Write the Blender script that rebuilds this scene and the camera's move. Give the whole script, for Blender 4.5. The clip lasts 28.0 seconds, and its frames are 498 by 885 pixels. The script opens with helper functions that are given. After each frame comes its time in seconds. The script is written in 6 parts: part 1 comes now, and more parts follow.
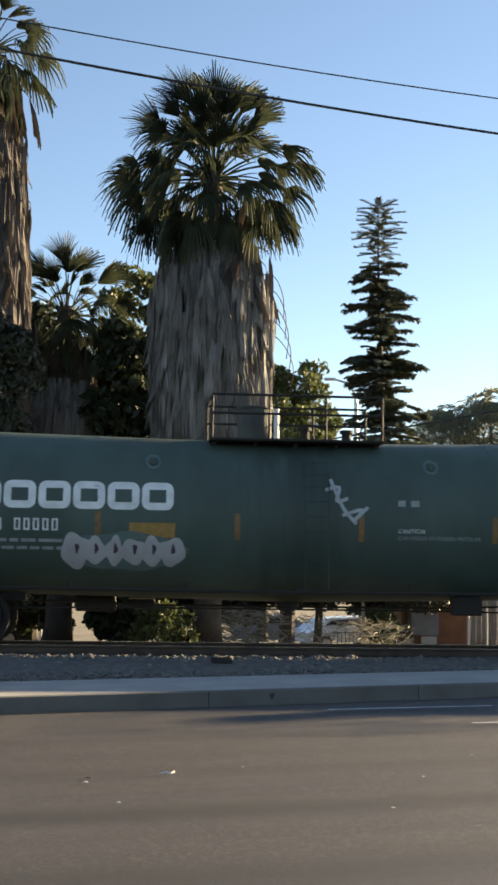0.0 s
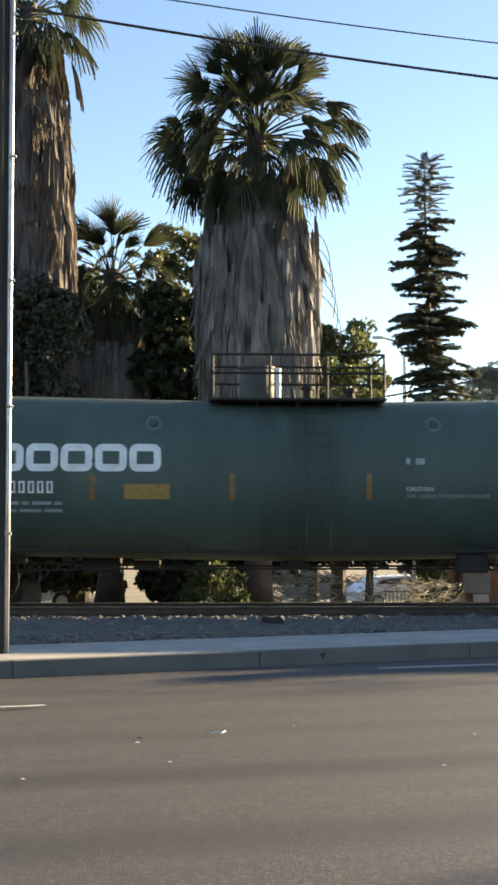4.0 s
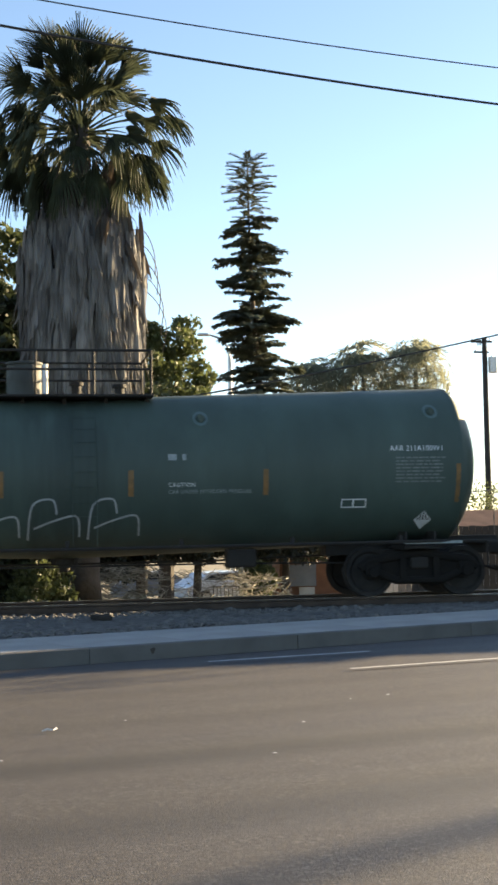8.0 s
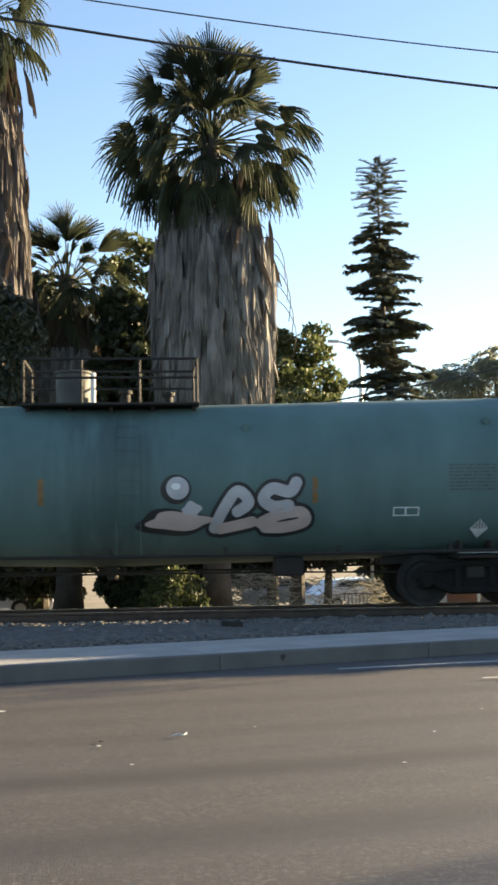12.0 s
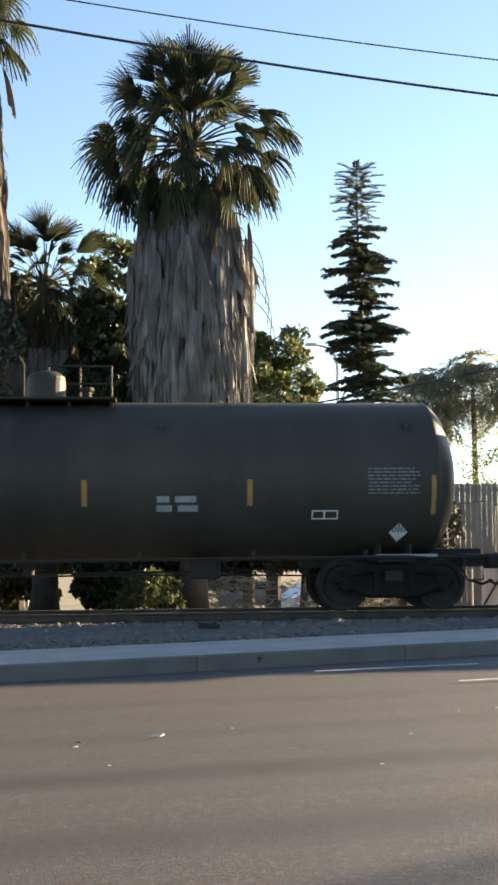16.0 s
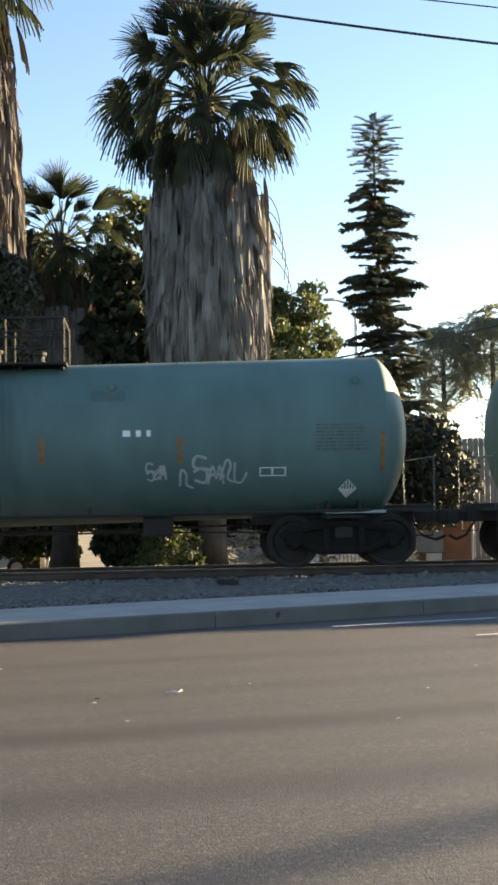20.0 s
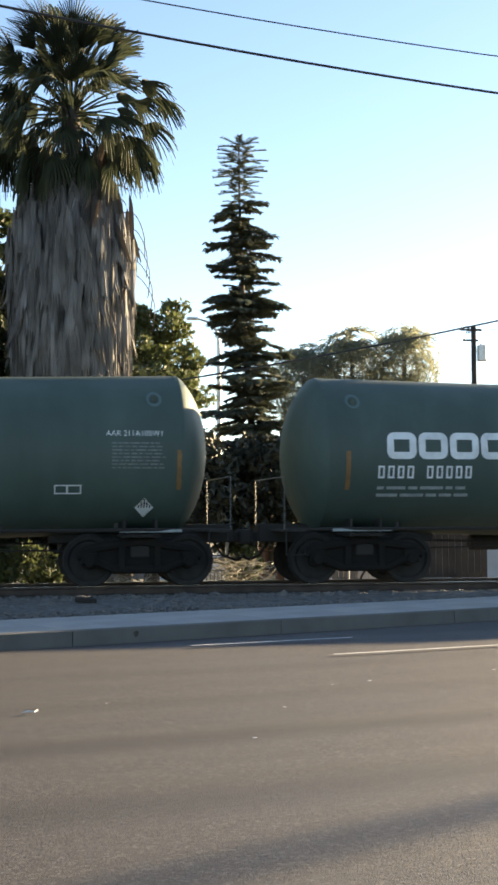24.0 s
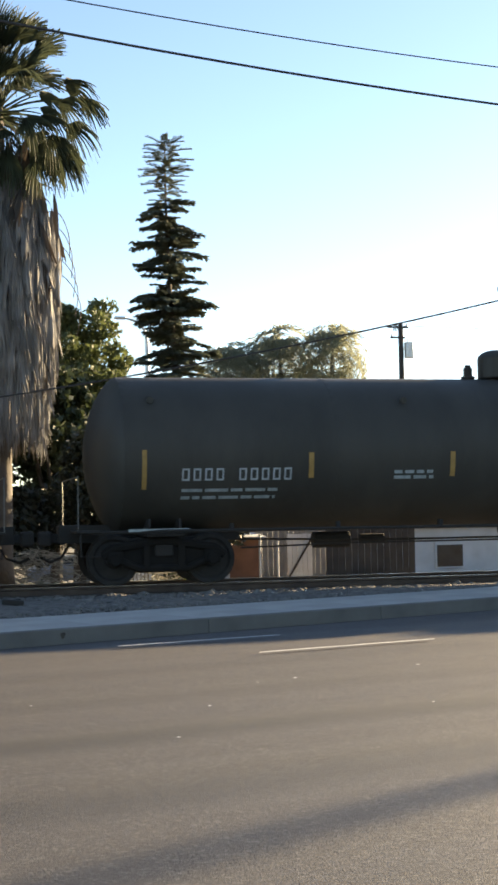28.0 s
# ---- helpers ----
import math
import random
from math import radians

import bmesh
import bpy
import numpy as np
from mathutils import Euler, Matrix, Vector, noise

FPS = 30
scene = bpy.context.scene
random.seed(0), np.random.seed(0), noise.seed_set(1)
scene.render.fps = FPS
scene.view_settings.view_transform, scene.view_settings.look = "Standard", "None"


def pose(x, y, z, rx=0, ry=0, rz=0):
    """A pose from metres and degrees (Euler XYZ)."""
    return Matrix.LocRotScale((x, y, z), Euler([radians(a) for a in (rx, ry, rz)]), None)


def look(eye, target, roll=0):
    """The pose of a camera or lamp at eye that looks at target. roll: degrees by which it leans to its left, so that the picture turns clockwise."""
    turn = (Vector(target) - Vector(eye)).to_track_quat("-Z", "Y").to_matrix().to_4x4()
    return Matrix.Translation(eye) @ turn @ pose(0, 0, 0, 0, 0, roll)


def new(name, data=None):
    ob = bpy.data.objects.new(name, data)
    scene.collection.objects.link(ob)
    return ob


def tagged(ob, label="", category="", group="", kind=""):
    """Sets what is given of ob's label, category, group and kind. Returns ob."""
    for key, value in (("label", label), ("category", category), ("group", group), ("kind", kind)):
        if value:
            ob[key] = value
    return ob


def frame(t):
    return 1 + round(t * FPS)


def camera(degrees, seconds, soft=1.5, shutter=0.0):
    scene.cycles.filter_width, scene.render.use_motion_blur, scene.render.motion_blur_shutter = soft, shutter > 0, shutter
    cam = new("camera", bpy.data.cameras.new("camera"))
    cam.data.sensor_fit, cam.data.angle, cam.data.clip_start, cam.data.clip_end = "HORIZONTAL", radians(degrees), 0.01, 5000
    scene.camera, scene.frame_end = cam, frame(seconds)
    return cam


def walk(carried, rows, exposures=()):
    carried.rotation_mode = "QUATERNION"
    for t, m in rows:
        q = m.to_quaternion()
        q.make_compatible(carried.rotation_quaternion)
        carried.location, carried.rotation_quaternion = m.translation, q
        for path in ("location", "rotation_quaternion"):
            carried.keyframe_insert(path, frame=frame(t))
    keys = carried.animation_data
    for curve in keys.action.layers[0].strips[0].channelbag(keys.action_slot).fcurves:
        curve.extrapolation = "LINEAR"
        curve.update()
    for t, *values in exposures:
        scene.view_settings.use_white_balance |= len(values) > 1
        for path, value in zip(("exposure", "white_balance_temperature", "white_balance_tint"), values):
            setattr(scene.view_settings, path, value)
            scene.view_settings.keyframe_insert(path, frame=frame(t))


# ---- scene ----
SKY, SUN = 0.0485, 4.2
# seconds and stops: the clip's camera opens up a little after the start
EXPOSURES = [(0.0, 2.35), (1.0, 2.6), (2.0, 2.72), (4.0, 2.75), (6.0, 2.9), (8.0, 2.66), (10.0, 2.78), (12.0, 2.73), (15.0, 2.78), (20.0, 2.78), (28.0, 2.72)]
cam = camera(20.824, 28.0, soft=2.9, shutter=0.1)
# seconds, eye, then degrees to the right, up and of lean
PATH = [
    (0, -0.023, 0.008, 1.522, 4.687, 5.680, 0.808),
    (0.5, -0.037, 0.005, 1.517, 4.370, 5.689, 0.661),
    (1, -0.063, -0.003, 1.523, 4.013, 5.568, 0.488),
    (1.5, -0.045, 0.008, 1.525, 3.771, 4.963, 0.519),
    (2, -0.008, 0.010, 1.527, 3.859, 4.464, 0.314),
    (2.5, 0.006, 0.018, 1.520, 4.050, 4.211, 0.057),
    (4.5, 0.009, 0.043, 1.523, 1.420, 3.872, -0.011),
    (5, -0.001, 0.040, 1.521, 0.433, 3.671, -0.118),
    (5.5, 0.005, 0.039, 1.517, 0.681, 3.569, -0.275),
    (6, 0.004, 0.024, 1.512, 2.866, 3.512, -0.509),
    (6.5, 0.005, 0.007, 1.508, 5.971, 3.511, -0.654),
    (7, 0.003, 0.002, 1.505, 9.232, 3.600, -0.905),
    (7.5, -0.010, -0.012, 1.502, 10.763, 3.698, -0.901),
    (8, -0.019, -0.006, 1.497, 9.961, 3.829, -1.036),
    (8.5, -0.035, -0.011, 1.492, 7.467, 3.789, -1.159),
    (9, -0.038, -0.009, 1.488, 5.338, 3.704, -1.186),
    (9.5, -0.024, -0.022, 1.490, 4.174, 3.474, -1.047),
    (10, -0.010, -0.016, 1.491, 4.361, 3.335, -1.009),
    (10.5, -0.001, -0.011, 1.498, 5.173, 3.381, -0.840),
    (11, 0.004, -0.005, 1.490, 5.665, 3.581, -0.859),
    (11.5, 0.007, 0.014, 1.493, 5.342, 3.839, -0.855),
    (12, 0.003, 0.002, 1.497, 4.414, 4.204, -0.804),
    (12.5, 0.002, -0.000, 1.495, 3.327, 4.554, -0.747),
    (14.5, -0.009, 0.004, 1.493, 4.245, 4.826, -0.342),
    (15, -0.007, 0.001, 1.485, 4.868, 4.754, -0.457),
    (15.5, -0.016, 0.004, 1.482, 5.103, 4.584, -0.482),
    (16, -0.020, 0.005, 1.485, 5.413, 4.317, -0.463),
    (16.5, -0.008, 0.006, 1.482, 6.145, 3.996, -0.542),
    (17, -0.006, 0.023, 1.482, 7.381, 3.560, -0.731),
    (17.5, -0.011, 0.023, 1.490, 8.364, 3.119, -0.814),
    (18, -0.008, 0.005, 1.494, 8.283, 2.856, -1.021),
    (18.5, 0.001, -0.004, 1.488, 7.333, 2.790, -1.153),
    (19, 0.008, -0.004, 1.491, 5.910, 2.717, -1.090),
    (19.5, 0.009, -0.002, 1.493, 4.888, 2.638, -0.964),
    (20, 0.014, -0.000, 1.492, 4.568, 2.470, -0.912),
    (20.5, 0.015, -0.003, 1.486, 4.816, 2.314, -0.819),
    (22.5, 0.011, -0.004, 1.492, 7.723, 2.367, -0.348),
    (23, 0.017, -0.003, 1.495, 8.960, 2.487, -0.335),
    (23.5, 0.009, -0.001, 1.499, 9.860, 2.774, -0.200),
    (24, 0.007, -0.000, 1.497, 10.454, 3.183, -0.238),
    (24.5, 0.009, -0.001, 1.496, 10.825, 3.575, -0.291),
    (25, 0.019, -0.002, 1.486, 11.065, 3.791, -0.499),
    (25.5, 0.025, -0.004, 1.491, 11.321, 3.848, -0.539),
    (26, 0.021, -0.008, 1.496, 11.523, 3.828, -0.852),
    (26.5, 0.026, -0.013, 1.503, 11.572, 3.765, -0.941),
    (27, 0.032, -0.020, 1.504, 11.513, 3.661, -0.870),
    (27.5, 0.046, -0.029, 1.509, 11.819, 3.424, -0.972),
    (28, 0.069, -0.048, 1.504, 13.382, 3.084, -1.074),
]


def sight(x, y, z, turn, up, lean):
    a, b = radians(turn), radians(up)
    return look((x, y, z), (x + math.sin(a) * math.cos(b), y + math.cos(a) * math.cos(b), z + math.sin(b)), lean)


walk(cam, [(t, sight(*row)) for t, *row in PATH], exposures=EXPOSURES)

# ---- world and sun ----
SUN_TURN, SUN_UP = 60.0, 12.5
world = bpy.data.worlds.new("sky")
scene.world = world
world.use_nodes = True
_n, _l = world.node_tree.nodes, world.node_tree.links
sky = _n.new("ShaderNodeTexSky")
sky.sky_type = "NISHITA"
sky.sun_disc = False
sky.sun_elevation = radians(SUN_UP)
sky.sun_rotation = radians(SUN_TURN)
sky.air_density, sky.dust_density, sky.ozone_density = 0.75, 0.25, 0.85
_l.new(sky.outputs[0], _n["Background"].inputs["Color"])
_n["Background"].inputs["Strength"].default_value = SKY
sun = new("sun", bpy.data.lights.new("sun", "SUN"))
sun.data.energy, sun.data.angle, sun.data.color = SUN, radians(0.8), (1.0, 0.76, 0.44)
_to = Vector((math.sin(radians(SUN_TURN)) * math.cos(radians(SUN_UP)), math.cos(radians(SUN_TURN)) * math.cos(radians(SUN_UP)), math.sin(radians(SUN_UP))))
sun.matrix_world = look(_to * 100, (0, 0, 0))
# ---- helpers of this scene ----
def part(name, bm, material, parent=None, label="", smooth=False):
    me = bpy.data.meshes.new(name)
    bm.normal_update()
    bm.to_mesh(me)
    bm.free()
    if material:
        me.materials.append(material)
    if smooth:
        for p in me.polygons:
            p.use_smooth = True
    ob = new(name, me)
    ob.parent = parent
    if label:
        tagged(ob, label)
    return ob


def share(name, me, parent, m):
    ob = new(name, me)
    ob.parent = parent
    ob.matrix_local = m
    return ob


def raw(name, verts, faces, material, parent=None, label="", smooth=False):
    me = bpy.data.meshes.new(name)
    me.from_pydata(verts, [], faces)
    me.materials.append(material)
    if smooth:
        for p in me.polygons:
            p.use_smooth = True
    ob = new(name, me)
    ob.parent = parent
    if label:
        tagged(ob, label)
    return ob


def box(bm, cx, cy, cz, sx, sy, sz, turn=None, bevel=0.0):
    m = Matrix.Translation((cx, cy, cz))
    if turn:
        m = m @ pose(0, 0, 0, *turn)
    r = bmesh.ops.create_cube(bm, size=1.0, matrix=m @ Matrix.Diagonal((sx, sy, sz, 1)))
    if bevel:
        vs = set(r["verts"])
        es = [e for e in bm.edges if e.verts[0] in vs and e.verts[1] in vs]
        bmesh.ops.bevel(bm, geom=es, offset=bevel, segments=2, affect="EDGES", profile=0.5)
    return r["verts"]


def tube(bm, pts, r, seg=6, caps=True):
    """A round bar along pts; r is one radius or one for each point."""
    pts = [Vector(p) for p in pts]
    rs = r if isinstance(r, (list, tuple)) else [r] * len(pts)
    rings = []
    ref = Vector((0.31, 0.17, 0.93))
    for i, p in enumerate(pts):
        d = (pts[min(i + 1, len(pts) - 1)] - pts[max(i - 1, 0)]).normalized()
        a = d.cross(ref)
        if a.length < 1e-3:
            a = d.cross(Vector((1, 0, 0)))
        a.normalize()
        b = d.cross(a)
        rings.append([bm.verts.new(p + (a * math.cos(q) + b * math.sin(q)) * rs[i]) for q in (k * math.tau / seg for k in range(seg))])
    for u, v in zip(rings, rings[1:]):
        for k in range(seg):
            bm.faces.new((u[k], u[(k + 1) % seg], v[(k + 1) % seg], v[k]))
    if caps:
        bm.faces.new(rings[0][::-1])
        bm.faces.new(rings[-1])


def disc(bm, c, axis, r, h, seg=20, bevel=0.0):
    """A short round block centred on c along axis 'x', 'y' or 'z'."""
    turn = {"x": (0, 90, 0), "y": (90, 0, 0), "z": (0, 0, 0)}[axis]
    q = bmesh.ops.create_cone(bm, cap_ends=True, segments=seg, radius1=r, radius2=r, depth=h, matrix=Matrix.Translation(c) @ pose(0, 0, 0, *turn))
    if bevel:
        vs = set(q["verts"])
        es = [e for e in bm.edges if e.verts[0] in vs and e.verts[1] in vs and len(e.link_faces) == 2 and e.calc_face_angle(0) > 1.0]
        bmesh.ops.bevel(bm, geom=es, offset=bevel, segments=2, affect="EDGES", profile=0.5)


# ---- materials ----
def mat(name, col, col2=None, scale=3.0, rough=0.6, metal=0.0, bump=0.15, fine=60.0, stain=None, stain_scale=0.6, stretch=(1, 1, 1), rnd=0.0, spec=0.5, trans=0.0, rot=0.0, grain=None):
    m = bpy.data.materials.new(name)
    m.use_nodes = True
    nt = m.node_tree
    n, l = nt.nodes, nt.links
    bs = n["Principled BSDF"]
    bs.inputs["Roughness"].default_value = rough
    bs.inputs["Metallic"].default_value = metal
    bs.inputs["Specular IOR Level"].default_value = spec
    tc = n.new("ShaderNodeTexCoord")
    mp = n.new("ShaderNodeMapping")
    mp.inputs["Scale"].default_value = stretch
    if rot:
        m0 = n.new("ShaderNodeMapping")
        m0.inputs["Rotation"].default_value = (0, 0, radians(-rot))
        l.new(tc.outputs["Object"], m0.inputs["Vector"])
        l.new(m0.outputs[0], mp.inputs["Vector"])
    else:
        l.new(tc.outputs["Object"], mp.inputs["Vector"])
    ns = n.new("ShaderNodeTexNoise")
    ns.inputs["Scale"].default_value = scale
    ns.inputs["Detail"].default_value = 6
    l.new(mp.outputs[0], ns.inputs["Vector"])
    mx = n.new("ShaderNodeMix")
    mx.data_type = "RGBA"
    mx.inputs[6].default_value = (*col, 1)
    mx.inputs[7].default_value = (*(col2 or [c * 0.7 for c in col]), 1)
    rp = n.new("ShaderNodeMapRange")
    rp.inputs[1].default_value, rp.inputs[2].default_value = 0.35, 0.68
    l.new(ns.outputs["Fac"], rp.inputs[0])
    l.new(rp.outputs[0], mx.inputs[0])
    out = mx.outputs[2]
    if stain:
        n2 = n.new("ShaderNodeTexNoise")
        n2.inputs["Scale"].default_value = stain_scale
        n2.inputs["Detail"].default_value = 8
        n2.inputs["Roughness"].default_value = 0.65
        l.new(mp.outputs[0], n2.inputs["Vector"])
        r2 = n.new("ShaderNodeMapRange")
        r2.inputs[1].default_value, r2.inputs[2].default_value, r2.inputs[4].default_value = 0.5, 0.72, 0.75
        l.new(n2.outputs["Fac"], r2.inputs[0])
        m2 = n.new("ShaderNodeMix")
        m2.data_type = "RGBA"
        l.new(r2.outputs[0], m2.inputs[0])
        l.new(out, m2.inputs[6])
        m2.inputs[7].default_value = (*stain, 1)
        out = m2.outputs[2]
    if grain:
        # single stones showing in the surface
        vo = n.new("ShaderNodeTexVoronoi")
        vo.inputs["Scale"].default_value = 52.0
        l.new(tc.outputs["Object"], vo.inputs["Vector"])
        sx = n.new("ShaderNodeSeparateColor")
        l.new(vo.outputs["Color"], sx.inputs[0])
        gr = n.new("ShaderNodeMapRange")
        gr.inputs[1].default_value, gr.inputs[2].default_value, gr.inputs[4].default_value = 0.7, 1.0, 0.8
        l.new(sx.outputs[0], gr.inputs[0])
        m3 = n.new("ShaderNodeMix")
        m3.data_type = "RGBA"
        l.new(gr.outputs[0], m3.inputs[0])
        l.new(out, m3.inputs[6])
        m3.inputs[7].default_value = (*grain, 1)
        out = m3.outputs[2]
    if rnd:
        oi = n.new("ShaderNodeObjectInfo")
        hs = n.new("ShaderNodeHueSaturation")
        rr = n.new("ShaderNodeMapRange")
        rr.inputs[3].default_value, rr.inputs[4].default_value = 1 - rnd, 1 + rnd
        l.new(oi.outputs["Random"], rr.inputs[0])
        l.new(rr.outputs[0], hs.inputs["Value"])
        l.new(out, hs.inputs["Color"])
        out = hs.outputs[0]
    l.new(out, bs.inputs["Base Color"])
    if bump:
        nf = n.new("ShaderNodeTexNoise")
        nf.inputs["Scale"].default_value = fine
        nf.inputs["Detail"].default_value = 3
        l.new(mp.outputs[0] if not grain else tc.outputs["Object"], nf.inputs["Vector"])
        bp = n.new("ShaderNodeBump")
        bp.inputs["Strength"].default_value = bump
        bp.inputs["Distance"].default_value = 0.02
        l.new(nf.outputs["Fac"], bp.inputs["Height"])
        l.new(bp.outputs[0], bs.inputs["Normal"])
        ra = n.new("ShaderNodeMapRange")
        ra.inputs[3].default_value, ra.inputs[4].default_value = max(0.02, rough - 0.1), min(1, rough + 0.12)
        l.new(ns.outputs["Fac"], ra.inputs[0])
        l.new(ra.outputs[0], bs.inputs["Roughness"])
    if trans:
        # leaves let part of the light through
        tr = n.new("ShaderNodeBsdfTranslucent")
        l.new(out, tr.inputs["Color"])
        ms = n.new("ShaderNodeMixShader")
        ms.inputs[0].default_value = trans
        l.new(bs.outputs[0], ms.inputs[1])
        l.new(tr.outputs[0], ms.inputs[2])
        l.new(ms.outputs[0], n["Material Output"].inputs["Surface"])
    return m


M_ASPHALT = mat("asphalt", (0.054, 0.0482, 0.045), (0.0415, 0.0375, 0.0356), 0.9, 0.6, bump=0.3, fine=120, stain=(0.028, 0.0265, 0.026), stain_scale=0.42, stretch=(0.05, 1.0, 1), rot=15.0, grain=(0.105, 0.098, 0.092))
def wheel_tracks(m, turn, bands):
    """Darker worn lanes along the road: (distance across, half width, strength)."""
    n, l = m.node_tree.nodes, m.node_tree.links
    bs = n["Principled BSDF"]
    src = bs.inputs["Base Color"].links[0].from_socket
    tc = n.new("ShaderNodeTexCoord")
    ro = n.new("ShaderNodeMapping")
    ro.inputs["Rotation"].default_value = (0, 0, radians(-turn))
    l.new(tc.outputs["Object"], ro.inputs["Vector"])
    ns = n.new("ShaderNodeTexNoise")
    ns.inputs["Scale"].default_value = 0.5
    ns.inputs["Detail"].default_value = 5
    l.new(ro.outputs[0], ns.inputs["Vector"])
    sp = n.new("ShaderNodeSeparateXYZ")
    l.new(ro.outputs[0], sp.inputs[0])
    wob = n.new("ShaderNodeMath")
    wob.operation = "MULTIPLY_ADD"
    wob.inputs[1].default_value = 0.5
    l.new(ns.outputs["Fac"], wob.inputs[0])
    l.new(sp.outputs["Y"], wob.inputs[2])
    total = None
    for v, hw, k in bands:
        d = n.new("ShaderNodeMath")
        d.operation = "SUBTRACT"
        d.inputs[1].default_value = v + 0.25
        l.new(wob.outputs[0], d.inputs[0])
        ab = n.new("ShaderNodeMath")
        ab.operation = "ABSOLUTE"
        l.new(d.outputs[0], ab.inputs[0])
        mr = n.new("ShaderNodeMapRange")
        mr.interpolation_type = "SMOOTHSTEP"
        mr.inputs[1].default_value, mr.inputs[2].default_value = 0.0, hw
        mr.inputs[3].default_value, mr.inputs[4].default_value = k, 0.0
        l.new(ab.outputs[0], mr.inputs[0])
        if total is None:
            total = mr.outputs[0]
        else:
            ad = n.new("ShaderNodeMath")
            ad.operation = "MAXIMUM"
            l.new(total, ad.inputs[0])
            l.new(mr.outputs[0], ad.inputs[1])
            total = ad.outputs[0]
    mx = n.new("ShaderNodeMix")
    mx.data_type = "RGBA"
    l.new(total, mx.inputs[0])
    l.new(src, mx.inputs[6])
    mx.inputs[7].default_value = (0.022, 0.021, 0.021, 1)
    l.new(mx.outputs[2], bs.inputs["Base Color"])


wheel_tracks(M_ASPHALT, 14.0, ((8.55, 0.5, 0.9), (10.3, 0.5, 0.4), (6.7, 0.6, 0.7), (12.4, 0.4, 0.4)))
M_CONCRETE = mat("pavement concrete", (0.35, 0.343, 0.325), (0.285, 0.28, 0.267), 1.6, 0.85, bump=0.3, fine=40, stain=(0.29, 0.285, 0.272), stain_scale=0.8)
# kerb darker than the pavement: the shade on its face is put into the colour
M_KERB = mat("shade-darkened kerb concrete", (0.112, 0.110, 0.104), (0.088, 0.086, 0.082), 2.2, 0.85, bump=0.3, fine=45, stain=(0.08, 0.08, 0.077), stain_scale=1.0)
M_GRAVEL = mat("gravel", (0.15, 0.14, 0.128), (0.048, 0.045, 0.042), 7.0, 0.95, bump=0.9, fine=30, stain=(0.15, 0.14, 0.128), stain_scale=1.4)
M_STONE = mat("ballast stone", (0.17, 0.16, 0.148), (0.09, 0.086, 0.08), 6.0, 0.95, bump=0.4, fine=30, rnd=0.35)
M_SOIL = mat("dry soil", (0.20, 0.165, 0.12), (0.13, 0.115, 0.08), 0.8, 0.95, bump=0.5, fine=9, stain=(0.10, 0.11, 0.05), stain_scale=0.2)
M_LINE = mat("road paint", (0.72, 0.71, 0.68), (0.5, 0.5, 0.48), 8.0, 0.6, bump=0.3, fine=60)
M_RAIL = mat("rail steel", (0.070, 0.052, 0.042), (0.045, 0.034, 0.028), 4.0, 0.6, 0.6, bump=0.2)
M_RAILTOP = mat("polished rail head", (0.55, 0.54, 0.52), (0.45, 0.44, 0.43), 4.0, 0.22, 1.0, bump=0.03)
M_SLEEPER = mat("creosoted timber", (0.055, 0.045, 0.036), (0.03, 0.026, 0.022), 5.0, 0.9, bump=0.5, fine=25, stretch=(1, 0.2, 1))
M_POLE = mat("weathered pole timber", (0.027, 0.026, 0.0255), (0.016, 0.0155, 0.015), 6.0, 0.85, bump=0.7, fine=18, stretch=(3, 3, 0.15))
M_GALV = mat("galvanised conduit", (0.55, 0.55, 0.54), (0.42, 0.42, 0.41), 9.0, 0.4, 0.7, bump=0.05)
M_WIRE = mat("cable sheath", (0.02, 0.02, 0.022), (0.03, 0.03, 0.03), 9.0, 0.6, bump=0.0)
M_HAND = mat("worn handrail paint", (0.13, 0.13, 0.125), (0.09, 0.09, 0.088), 5.0, 0.5, bump=0.05)
M_DARK = mat("dirty black running gear", (0.016, 0.0145, 0.013), (0.026, 0.022, 0.019), 4.0, 0.8, 0.1, bump=0.3, fine=30)
M_FRAME = mat("grimy cast side frame", (0.010, 0.0092, 0.0085), (0.016, 0.014, 0.012), 4.0, 0.9, 0.0, bump=0.3, fine=30, spec=0.2)
M_WHEEL = mat("wheel steel", (0.020, 0.0175, 0.0155), (0.012, 0.011, 0.010), 5.0, 0.75, 0.2, bump=0.2)
M_WHITE = mat("white stencil paint", (0.72, 0.74, 0.74), (0.56, 0.58, 0.58), 5.0, 0.6, bump=0.08)
M_GREYT = mat("faded stencil paint", (0.30, 0.33, 0.33), (0.2, 0.23, 0.23), 9.0, 0.7, bump=0.08)
M_ORANGE = mat("amber reflector", (0.22, 0.115, 0.035), (0.15, 0.085, 0.03), 9.0, 0.5, bump=0.05)
M_YELLOW = mat("yellow notice paint", (0.33, 0.195, 0.05), (0.25, 0.15, 0.04), 9.0, 0.6, bump=0.05)
M_SPRAY = mat("pale spray paint", (0.38, 0.41, 0.42), (0.28, 0.30, 0.30), 6.0, 0.6, bump=0.05)
M_DULLT = mat("dirty dark stencil paint", (0.055, 0.075, 0.07), (0.085, 0.12, 0.115), 9.0, 0.7, bump=0.08)
M_DIMT = mat("dim worn stencil paint", (0.16, 0.18, 0.175), (0.11, 0.13, 0.125), 9.0, 0.7, bump=0.08)
M_HATCH = mat("grimy dark hatch paint", (0.050, 0.058, 0.054), (0.034, 0.038, 0.036), 4.0, 0.7, bump=0.2)
